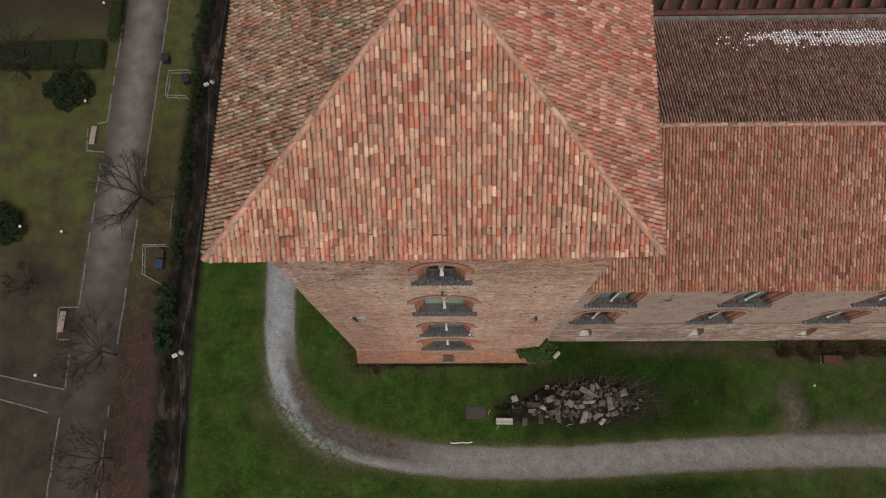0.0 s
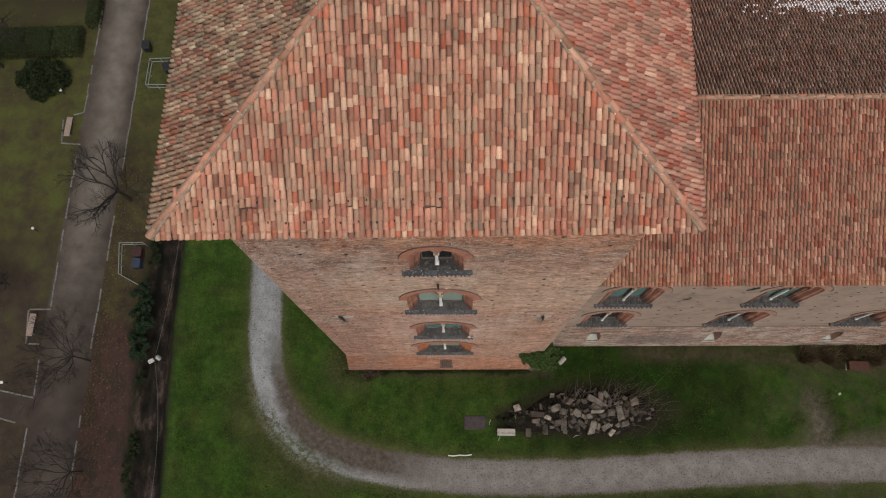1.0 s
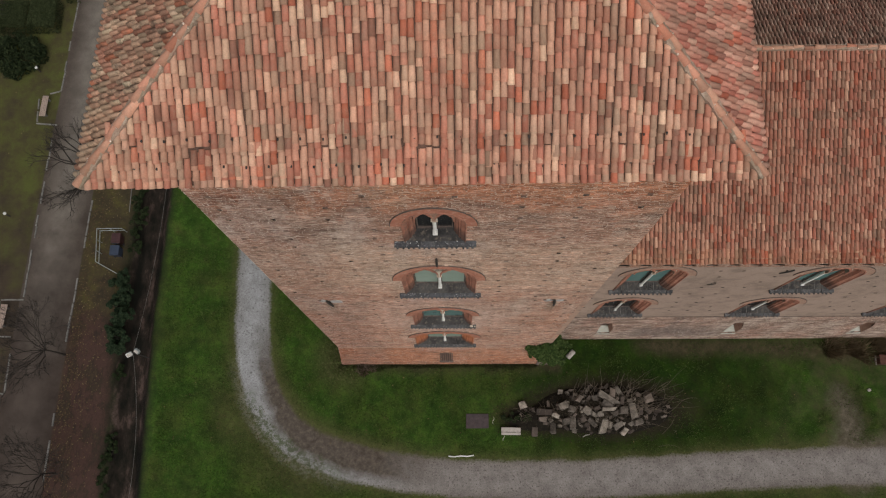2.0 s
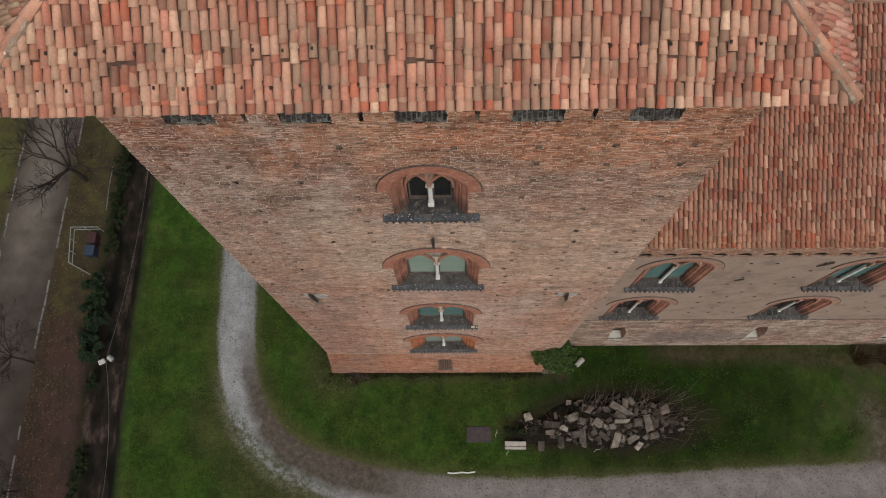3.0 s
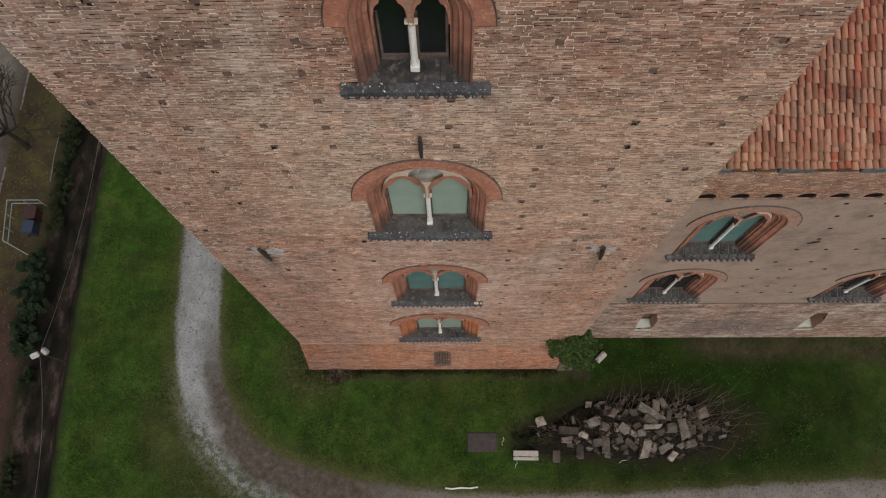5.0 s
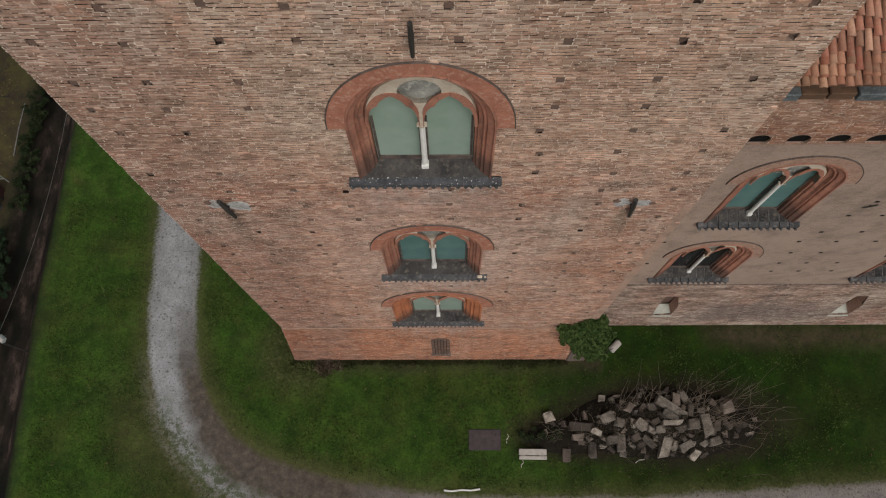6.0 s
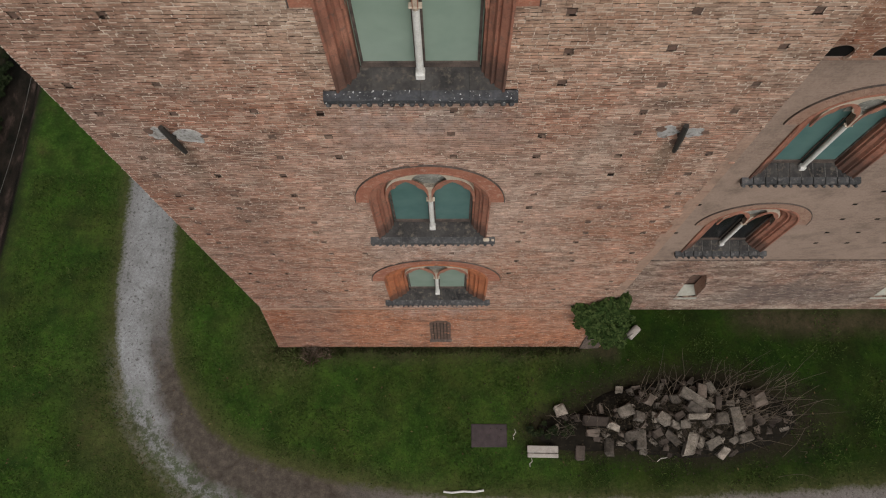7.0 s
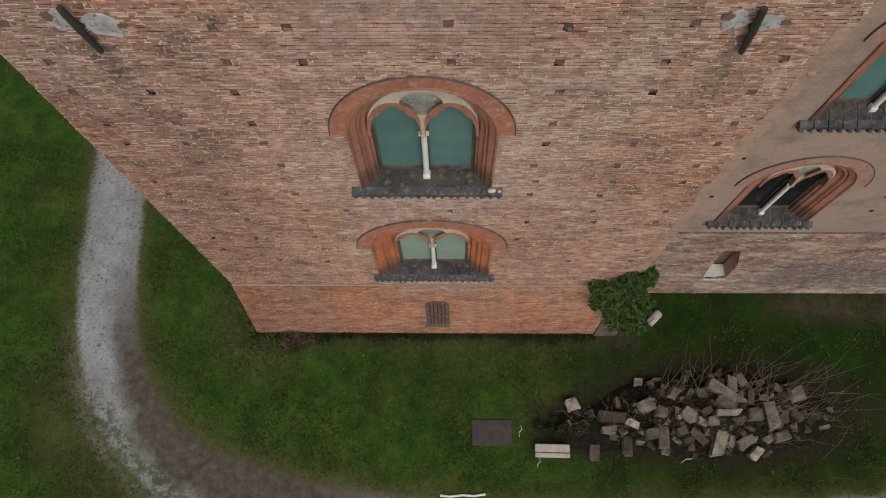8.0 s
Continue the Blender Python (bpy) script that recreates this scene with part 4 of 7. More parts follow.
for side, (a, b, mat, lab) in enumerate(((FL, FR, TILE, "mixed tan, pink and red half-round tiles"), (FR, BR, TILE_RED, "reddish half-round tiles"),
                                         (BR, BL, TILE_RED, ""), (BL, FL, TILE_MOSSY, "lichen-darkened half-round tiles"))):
    o, u, v, n, wid, ln = slope_frame(a, b, APEX)
    ap = Vector(APEX) - o
    inside = tri_inside((0, -0.3), (wid, -0.3), (ap.dot(u), ap.dot(v)), -0.07)
    keep = (lambda x, y: y < 0.9) if side == 0 else None
    vs, fs, one = tile_rows(o, u, v, n, inside, wid, ln, random.Random(20 + side), keep=keep, slim=(1.0, 0.98, 0.95, 0.86)[side])
    lone += one
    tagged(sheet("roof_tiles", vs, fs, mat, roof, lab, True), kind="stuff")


def ridge(a, b, mat, parent, rng, r=0.1, step=0.36, bed=0.0):
    """Overlapping ridge tiles from a up to b."""
    a, b = Vector(a), Vector(b)
    d = (b - a).normalized()
    s = d.cross(Vector((0, 0, 1))).normalized()
    up = s.cross(d)
    n = int((b - a).length / step)
    vs, fs = [], []
    for i in range(n):
        k = rng.uniform(-0.04, 0.04)
        p0, p1 = a + d * (i * step), a + d * ((i + 1) * step + 0.07)
        w0, w1 = r * rng.uniform(1.0, 1.25), r * rng.uniform(0.75, 0.95)
        base = len(vs)
        for p, w, off in ((p0, w0, 0.05), (p1, w1, 0.02), (p0, w0 - 0.02, 0.03)):
            for q in range(7):
                t = math.pi * q / 6
                vs.append(p + s * (k - w * math.cos(t)) + up * (off + w * 1.05 * math.sin(t) - 0.02))
        for q in range(6):
            fs += [(base + q, base + q + 1, base + 8 + q, base + 7 + q), (base + q + 1, base + q, base + 14 + q, base + 15 + q)]
    if bed:
        # crumbling mortar bed showing on both sides
        mv, mf = [], []
        m = int((b - a).length / 0.09)
        for side in (-1, 1):
            for i in range(m + 1):
                q = a + d * ((b - a).length * i / m)
                w = 0.105 + bed * max(0.0, 0.45 + 0.6 * noise.noise((i * 0.05, side * 3.0, a.x)) + 0.35 * rng.uniform(-1, 1))
                mv += [q + s * (side * 0.04) + up * 0.085, q + s * (side * w) + up * rng.uniform(0.035, 0.06), q + s * (side * (w + 0.01)) - up * 0.08]
                if i:
                    k = len(mv) - 6
                    mf += [(k, k + 3, k + 4, k + 1), (k + 1, k + 4, k + 5, k + 2)]
        # pale dabs of mortar where the ridge tiles meet
        dv, df_ = [], []
        for i in range(1, n):
            for _ in range(2):
                if rng.random() < 0.6:
                    q = a + d * (i * step + rng.uniform(-0.04, 0.03)) + s * rng.uniform(-0.12, 0.12) + up * 0.10
                    k = len(dv)
                    g = rng.uniform(0.02, 0.05)
                    dv += [q + d * (g * rng.uniform(0.4, 1.0) * math.cos(t)) + s * (g * rng.uniform(0.5, 1.0) * math.sin(t)) - up * 0.02 for t in (0.3, 1.6, 2.7, 3.9, 5.2)] + [q + up * 0.025]
                    df_ += [(k + j, k + (j + 1) % 5, k + 5) for j in range(5)]
        tagged(sheet("mortar_dabs", dv, df_, LIME, parent, "pale dabs of lime mortar"), kind="stuff")
        tagged(sheet("ridge_mortar", mv, mf, BEDDING, parent, "crumbling grey-green mortar beside the ridge tiles"), kind="stuff")
    return tagged(sheet("ridge_tiles", vs, fs, mat, parent, "pale orange ridge tiles bedded in mortar", True), kind="stuff")


for c in (FL, FR, BR, BL):
    ridge((c[0], c[1], c[2] + 0.03), APEX, TILE_RIDGE, roof, random.Random(int(c[0] * 10)), bed=0.05)
# little dark snow hooks over the eave
for i in range(28):
    o, u, v, n, wid, ln = slope_frame(FL, FR, APEX)
    for row in (0.42, 1.05):
        x = 0.9 + i * 0.52 + (0.26 if row > 1 else 0)
        if 0.4 + row < x < wid - 0.4 - row:
            p = o + u * x + v * (row + 0.02 * math.sin(9 * i)) + n * 0.12
            bm = bmesh.new()
            box(bm, (-0.02, -0.03, -0.05), (0.02, 0.03, 0.0), 0.006, Matrix.Translation(p))
            part("snow_hook", bm, IRON, roof)
# soffit and rafters under the eave
bm = bmesh.new()
for i in range(30):
    x = XL - 0.6 + i * 0.53
    box(bm, (x, -0.9, EAVE - 0.24), (x + 0.11, 0.1, EAVE - 0.1))
part("rafter_ends", bm, WOOD, roof)

# ---- the long wing ----
WY, WX1 = 2.03, 64.0
WEAVE, WRIDGE = (0.5, 26.74), (8.53, 29.94)
wing = thing("wing", (0, 0, 0), "long two-storey castle wing of washed brick", "building", "", "structure")
WLEDGE, PARAPET = 6.45, 22.05
UPPER = [11.45 + 9.25 * i for i in range(6)]
LOWER = [11.5 + 9.2 * i for i in range(6)]
loops = [[(XR, WLEDGE), (WX1, WLEDGE), (WX1, 24.0), (XR, 24.0)]]
loops += [opening(1.62, 14.7, 18.3, 1.6, 20, x) for x in UPPER]
loops += [opening(1.62, 7.5, 10.7, 1.7, 20, x) for x in LOWER]
part("wall_front", plate(loops, WY, WY + 0.9), WING_WALL, wing, "pale washed brick wall with scaffold holes")
part("wall_back", boxed((XR, 15.0, 0), (WX1, 15.9, 26.5)), SIDE_BRICK, wing)
part("wall_end", boxed((WX1 - 0.8, WY + 0.9, 0), (WX1, 15.0, 26.5)), SIDE_BRICK, wing)
# one black panel paints the dark inside the wing
part("room", boxed((XR + 0.1, 4.2, 1), (WX1 - 0.9, 4.3, 26)), VOID, wing, "black panel painting the unlit interior")
# openings of the splayed basement vents: outline in the face and half a metre in
VENT_FACE = [(-0.52, 1.8), (0.48, 1.86), (0.46, 3.3), (0.06, 4.75), (-0.56, 4.7), (-0.6, 3.3)]
VENT_BACK = [(-0.28, 2.06), (0.36, 2.08), (0.36, 3.0), (0.3, 4.1), (-0.26, 4.1), (-0.28, 3.0)]
VENTS = (11.83, 21.2, 30.5)


def base_face(z):
    return 1.47 + 0.53 * (z + 0.4) / (WLEDGE + 0.4)


bm = plate([[(XR, -0.4), (WX1, -0.4), (WX1, WLEDGE), (XR, WLEDGE)]] + [[(c + x, z) for x, z in VENT_FACE] for c in VENTS], 0.0, 0.9)
for v_ in bm.verts:
    v_.co.y += base_face(v_.co.z)
part("battered_base", bm, MORTAR, wing, "worn pale brick base")


def vent_gaps(z):
    """Stretches of a course of the wing's base that the vents cut away."""
    if not 1.8 < z < 4.75:
        return []
    if z < 3.3:
        return [(c - 0.58, c + 0.47) for c in VENTS]
    return [(c - 0.59, c + 0.46 - 0.4 * (z - 3.3) / 1.45) for c in VENTS]


rows, z, rng, wsingles = [], 0.0, random.Random(13), []
while z < WLEDGE - 0.06:
    spans = course(XR + 0.1, 42.0, vent_gaps(z + COURSE / 2), rng)
    if 4.4 < z < 6.3:
        wsingles += [(x0, x1, z, z + COURSE) for x0, x1 in spans if (x0 + x1) / 2 < 10.3]
        spans = [q for q in spans if (q[0] + q[1]) / 2 >= 10.3]
    rows.append((z, z + COURSE, spans, rng))
    z += COURSE
brick_skin("base_brickwork", rows, BRICK_WING, wing, "worn tan bricks of the sloping base", lambda x, z, d: (x, base_face(z) - d, z), 0.6)
# dark colour paints the shadow line where wall meets base
part("ledge_course", boxed((XR + 0.05, WY - 0.05, WLEDGE + 0.0), (WX1, WY, WLEDGE + 0.06), 0.012), LEDGE_DARK, wing, "thin ledge painted dark as a shadow line over the base")
# parapet on a row of little arches
loops = [[(XR, PARAPET), (WX1, PARAPET), (WX1, 26.2), (XR, 26.2)]]
x = XR + 0.55
ARCHES = []
while x < WX1 - 1.0:
    loops.append([(x - 0.31 * math.cos(math.pi * k / 10), max(PARAPET + 0.02, 22.3 + 0.3 * math.sin(math.pi * k / 10))) for k in range(20)])
    ARCHES.append(x)
    x += 1.05
part("parapet", plate(loops, 1.5, 1.56), PARAPET_BRICK, wing, "brick parapet with a row of small dark arches")
rows, z, rng = [], PARAPET + 0.08, random.Random(17)
while z < 24.9:
    gaps = []
    for c in ARCHES:
        if z < 22.54 and c < 31:
            gaps.append((c - 0.31, c + 0.31))
    rows.append((z, z + COURSE, course(XR + 0.02, 31.0, gaps, rng), rng))
    z += COURSE
brick_skin("parapet_brickwork", rows, BRICK_PARAPET, wing, "tan bricks of the parapet in pale mortar", lambda x, z, d: (x, 1.5 - d, z), 0.6)
# black box close behind the arches paints their shade
part("machicolation", boxed((XR, 1.565, PARAPET + 0.065), (WX1, 1.7, 25.0)), VOID, wing, "black box painting the shade behind the parapet arches")
bm = bmesh.new()
for c in ((XR, 1.497, PARAPET + 0.015), (WX1, 1.497, PARAPET + 0.015), (WX1, WY, PARAPET - 0.75), (XR, WY, PARAPET - 0.75), (XR, WY, PARAPET + 0.06), (WX1, WY, PARAPET + 0.06)):
    bm.verts.new(c)
bm.verts.ensure_lookup_table()
for f in ((0, 1, 2, 3), (0, 4, 5, 1)):
    bm.faces.new([bm.verts[i] for i in f])
part("corbel_slope", bm, WING_WALL, wing, "plastered slope under the parapet")
x = XR + 0.35
k = 0
while x < WX1 - 2.4:
    bm = bmesh.new()
    box(bm, (x, 1.1, 25.0), (x + 0.98, 1.8, 25.28), 0.02)
    part("embrasure_sheet", bm, ZINC, wing, "grey zinc sheet on the embrasure sill")
    bm = bmesh.new()
    box(bm, (x + 1.0, 1.14, 25.0), (x + 1.6, 1.8, 25.24), 0.02)
    box(bm, (x + 1.64, 1.14, 25.0), (x + 2.24, 1.8, 25.26), 0.02)
    part("merlon_ledge", bm, WOOD, wing, "brown boarding on the merlon")
    x += 2.28
# black board paints the shade between eave and parapet
part("embrasure_shadow", boxed((XR, 1.82, 25.0), (WX1, 1.9, 26.6)), VOID, wing, "black board painting the shade under the eave")
part("soffit", boxed((XR, 0.55, WEAVE[1] - 0.2), (WX1, 2.6, WEAVE[1] - 0.12)), WOOD, wing)
anchor(17.9, 19.2, 0.0, None).matrix_basis = pose(17.9, WY, 19.3, 0, 38, 0) @ Matrix.Scale(0.72, 4)
anchor(14.9, 16.3, 0.0, None).matrix_basis = pose(15.0, WY, 16.4, 0, 55, 0) @ Matrix.Scale(0.42, 4)
rng = random.Random(31)
for zrow in (8.6, 9.8, 11.2, 12.6, 13.7, 15.4, 16.7, 17.9, 19.2, 20.4, 21.4):
    x = 8.4 + rng.random()
    while x < 42:
        ok = all(abs(x - c) > 2.4 for c in (UPPER if zrow > 13.5 else LOWER))
        if ok and rng.random() < 0.8:
            # no cavity here: a thin black block paints the hole's shade
            part("scaffold_hole_black", boxed((x - 0.08, WY - 0.004, zrow - 0.07), (x + 0.08, WY, zrow + 0.07)), VOID, wing)
        x += rng.uniform(1.15, 1.6)
for k, x in enumerate(UPPER):
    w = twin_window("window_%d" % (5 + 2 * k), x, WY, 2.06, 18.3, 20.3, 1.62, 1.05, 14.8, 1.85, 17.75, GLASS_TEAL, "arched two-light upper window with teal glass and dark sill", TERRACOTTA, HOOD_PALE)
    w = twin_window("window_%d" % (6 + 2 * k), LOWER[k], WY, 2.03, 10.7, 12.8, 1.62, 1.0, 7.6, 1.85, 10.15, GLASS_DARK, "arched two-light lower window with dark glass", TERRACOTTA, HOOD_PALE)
GREENISH = mottled("algae_stained_stone", (0.44, 0.43, 0.37), (0.31, 0.305, 0.26), 3)
# splayed basement vents with pale sills
for x in VENTS:
    nv = thing("basement_vent", (x, 0, 0), "splayed basement vent with a pale stone sill", "vent", "basement vents")
    rim_ = [(a, base_face(b) + 0.004, b) for a, b in VENT_FACE]
    back_ = [(a, base_face(b) + 0.5, b) for a, b in VENT_BACK]
    # the lintel is painted dark for the shade inside the opening
    for nm_, ks, mat_, lab_ in (("reveal", (1, 2), HOOD_PALE, "pinkish plastered reveal"), ("lintel", (3,), DIM, "underside of the splayed opening, painted dark for shade"), ("reveal", (4, 5), HOOD_PALE, "pinkish plastered reveal")):
        bm = bmesh.new()
        for k in ks:
            q = (k + 1) % 6
            inner_ = [Vector(c) for c in (rim_[k], rim_[q], back_[q], back_[k])]
            mid_ = Vector((-0.05, inner_[0].y, 3.2))
            outer_ = [c + (c - mid_).normalized() * 0.05 for c in inner_]
            f0, f1 = [bm.verts.new(c) for c in inner_], [bm.verts.new(c) for c in outer_]
            bm.faces.new(f0)
            bm.faces.new(f1[::-1])
        bmesh.ops.recalc_face_normals(bm, faces=list(bm.faces))
        part(nm_, bm, mat_, nv, lab_)
    # dark plate paints the shade at the back
    part("hollow", boxed((-0.4, 2.28, 1.9), (0.45, 2.4, 4.3)), DIM, nv, "dark plate painting the hollow at the vent's back")
    # sill: a worn slope that overhangs the face a little
    bm = bmesh.new()
    vs = [bm.verts.new(c) for c in ((-0.56, base_face(1.8) - 0.05, 1.74), (0.52, base_face(1.8) - 0.05, 1.78), (0.38, 2.2, 2.1), (-0.3, 2.2, 2.08), (-0.56, base_face(1.7) - 0.05, 1.66), (0.52, base_face(1.7) - 0.05, 1.68), (0.38, 2.2, 1.9), (-0.3, 2.2, 1.9))]
    for f in ((0, 1, 2, 3), (0, 4, 5, 1), (1, 5, 6, 2), (0, 3, 7, 4), (4, 7, 6, 5), (2, 6, 7, 3)):
        bm.faces.new([vs[i] for i in f])
    bmesh.ops.recalc_face_normals(bm, faces=list(bm.faces))
    part("sill", bm, GREENISH, nv, "pale greenish sloping stone sill")
# roof of the wing
wroof = thing("wing_roof", (0, 0, 0), "long gabled roof of clay tiles with thawing snow", "roof", "", "structure")
BACK = 2 * WRIDGE[0] - WEAVE[0]
sheet("tile_bed", [(XR, *WEAVE), (WX1, *WEAVE), (WX1, *WRIDGE), (XR, *WRIDGE)], [(0, 1, 2, 3)], DECK, wroof)
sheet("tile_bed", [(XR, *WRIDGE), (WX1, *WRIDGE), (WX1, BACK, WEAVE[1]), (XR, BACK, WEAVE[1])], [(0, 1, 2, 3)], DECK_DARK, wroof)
WVIS = 42.0
o, u, v, n, wid, ln = slope_frame((XR, *WEAVE), (WVIS, *WEAVE), (XR, *WRIDGE))
wframe = (o, u, v, n)
vs, fs, wlone = tile_rows(o, u, v, n, lambda x, y: y < ln - 0.1, wid, ln, random.Random(41), 0.175, 0.38, keep=lambda x, y: y < 0.2 and x < 33, slim=0.93)
tagged(sheet("roof_tiles", vs, fs, TILE_WING, wroof, "red-brown half-round tiles", True), kind="stuff")
o, u, v, n, wid, ln = slope_frame((WVIS, BACK, WEAVE[1]), (XR, BACK, WEAVE[1]), (WVIS, *WRIDGE))
vs, fs, one = tile_rows(o, u, v, n, lambda x, y: y < ln - 0.1, wid, ln, random.Random(42), 0.165, 0.40, slim=0.68)
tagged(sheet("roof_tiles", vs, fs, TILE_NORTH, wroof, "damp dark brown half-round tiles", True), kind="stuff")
ridge((XR, WRIDGE[0], WRIDGE[1] + 0.04), (WVIS, WRIDGE[0], WRIDGE[1] + 0.04), TILE_RIDGE, wroof, random.Random(43), 0.095, 0.42, bed=0.03)
# thawing snow on the shaded slope
SNOW, snt, snb = material("thawing_snow", 0.8, 0.2)
snb.inputs["Base Color"].default_value = (0.9, 0.92, 0.97, 1)
rng = random.Random(44)
vs, fs = [], []
for i in range(9500):
    x = WVIS - rng.random() * 27.0
    yy = rng.gauss(1.6, 0.33)
    reach = min(1.0, max(0.0, (x - 16.2) / 6.0))
    bare = noise.noise((x * 0.9, yy * 2.6, 3.1)) + 0.4 * noise.noise((x * 2.5, yy * 4.0, 1.1))
    if rng.random() > 0.05 + 0.95 * reach ** 1.6 or bare < 0.10 - 0.40 * reach or abs(yy - 1.6) > 0.65:
        if rng.random() > 0.006:
            continue
        yy = rng.uniform(0.9, 3.2)
    col = round((WVIS - x) / 0.165) * 0.165
    yy = round(yy / 0.19) * 0.19 + rng.uniform(-0.02, 0.02)
    c = o + u * col + v * yy + n * 0.045
    r0, r1 = rng.uniform(0.05, 0.082), rng.uniform(0.06, 0.11)
    b0 = len(vs)
    for k in range(6):
        t = 2 * math.pi * k / 6 + rng.uniform(-0.3, 0.3)
        vs.append(c + u * (r0 * math.cos(t)) + v * (r1 * math.sin(t)))
    vs.append(c + n * rng.uniform(0.05, 0.085))
    fs += [(b0 + k, b0 + (k + 1) % 6, b0 + 6) for k in range(6)]
tagged(sheet("snow", vs, fs, SNOW, None, "patchy white snow thawing on dark roof tiles", True), category="snow", kind="stuff")
MOSSY_ZINC = mottled("stained_zinc", (0.20, 0.19, 0.165), (0.10, 0.098, 0.08), 1.2, 0.8, 0.2, third=(0.07, 0.07, 0.05))
# gutter and inner merlons behind the wing
part("back_gutter", boxed((XR, BACK - 0.02, WEAVE[1] - 0.25), (WX1, BACK + 0.5, WEAVE[1] - 0.12), 0.02), MOSSY_ZINC, wroof, "broad grey sheet-metal gutter")
MERLON = mottled("mossy_red_brick", (0.135, 0.056, 0.044), (0.075, 0.036, 0.03), 1.6, third=(0.05, 0.04, 0.03))
MOSS = mottled("mossy_brick_walk", (0.075, 0.04, 0.032), (0.03, 0.026, 0.018), 2.2)
inner = thing("inner_parapet", (0, 0, 0), "notched red brick parapet along the courtyard", "parapet", "", "structure")
part("parapet_wall", boxed((XR, BACK + 0.52, 20.0), (WX1, BACK + 2.0, WEAVE[1] - 0.2)), MOSS, inner)
part("coping", boxed((XR, BACK + 0.54, WEAVE[1] - 0.2), (WX1, BACK + 0.85, WEAVE[1] - 0.02), 0.02), MERLON, inner, "red brick coping along the parapet's foot")
x = XR + 0.2
bm0 = bmesh.new()
for q in range(2):
    vs_ = [bm0.verts.new((a + 0.42 * q, 0.3 + 1.0 * q, b)) for a, b in ((0, 0), (0.62, 0), (0.56, 0.36), (0.3, 0.24), (0.06, 0.36))]
    bm0.faces.new(vs_)
bm0.verts.ensure_lookup_table()
for k in range(5):
    bm0.faces.new([bm0.verts[i] for i in (k, (k + 1) % 5, 5 + (k + 1) % 5, 5 + k)])
bmesh.ops.recalc_face_normals(bm0, faces=list(bm0.faces))
first = part("merlon", bm0, MERLON, inner)
first.location = (x, BACK + 0.5, WEAVE[1] - 0.15)
for i in range(1, 34):
    m = new("merlon", first.data)
    m.parent, m.location = inner, (x + 1.1 * i, BACK + 0.5, WEAVE[1] - 0.15)

# ---- ground ----
PATHWAY = [(-14.6, 30), (-15.2, 14), (-15.25, 7.5), (-15.15, 3.2), (-14.85, 0.4), (-14.1, -2.3), (-12.45, -4.8), (-9.95, -6.6), (-6.6, -7.75), (-2.2, -8.5), (2.7, -8.85), (10, -8.85), (19.6, -8.3), (29, -7.95), (38, -7.9), (70, -7.5)]
ROAD = [(-29.0, 80), (-30.63, 36.5), (-31.1, 21), (-31.5, 11.5), (-31.75, 2), (-32.0, -6), (-32.1, -11.5), (-32.6, -40)]
LANE = [(-32.5, -4.1), (-36.8, -3.05), (-44, -1.5), (-70, 4)]
DITCH = [(-22.7, 60), (-23.6, 36), (-24.0, 18), (-24.15, 9), (-24.3, 3), (-24.2, -3), (-24.0, -11), (-23.8, -40)]


def distance_to(line, X, Y):
    best = np.full(X.shape, 1e9)
    side = np.zeros(X.shape)
    for (x0, y0), (x1, y1) in zip(line, line[1:]):
        dx, dy = x1 - x0, y1 - y0
        t = np.clip(((X - x0) * dx + (Y - y0) * dy) / (dx * dx + dy * dy), 0, 1)
        d = np.hypot(X - x0 - t * dx, Y - y0 - t * dy)
        s = np.sign((X - x0) * dy - (Y - y0) * dx)
        side = np.where(d < best, s * d, side)
        best = np.minimum(best, d)
    return best, side


def smoothline(pts, n=6):
    """A rounder line through points."""
    out = []
    for i in range(len(pts) - 1):
        p0, p1, p2, p3 = [Vector(pts[max(0, min(len(pts) - 1, i + k))]) for k in (-1, 0, 1, 2)]
        for j in range(n):
            t = j / n
            out.append(tuple(0.5 * (2 * p1 + (p2 - p0) * t + (2 * p0 - 5 * p1 + 4 * p2 - p3) * t * t + (3 * p1 - p0 - 3 * p2 + p3) * t ** 3)))
    return out + [pts[-1]]


def steps(lo, hi, fine, far):
    mid = list(np.arange(lo, hi + 1e-6, fine))
    out, d = [], fine
    a = lo
    while a > -far:
        d *= 1.35
        a -= d
        out.insert(0, a)
    b, d = hi, fine
    while b < far:
        d *= 1.35
        b += d
        mid.append(b)
    return np.array(out + mid)


PATHLINE = smoothline(PATHWAY)
gx, gy = steps(-46, 42, 0.22, 900), steps(-15, 40, 0.22, 900)
GX, GY = np.meshgrid(gx, gy)
dp, sp = distance_to(PATHLINE, GX, GY)
dr, sr = distance_to(ROAD, GX, GY)
dl, sl = distance_to(LANE, GX, GY)
dd, sd = distance_to(DITCH, GX, GY)
WORN = [(29.9, -8.2), (30.1, -6.4), (30.0, -4.6), (29.7, -2.6)]
dw = distance_to(WORN, GX, GY)[0] + 0.16 * np.clip(GY + 7.5, -1, 6)
dw = np.minimum(dw, distance_to([(30.5, -6.9), (34.5, -6.6), (37.0, -7.0)], GX, GY)[0] + 0.35)
FOOT = [(15.2, 0.95), (18.5, 0.8), (21.5, 0.9), (28.5, 0.5), (33, 0.0), (40, -0.1)]
df = distance_to(FOOT, GX, GY)[0]
df = np.minimum(df, distance_to([(-8.1, 6.0), (-8.1, -0.5), (8.1, -0.5)], GX, GY)[0] + 0.12)
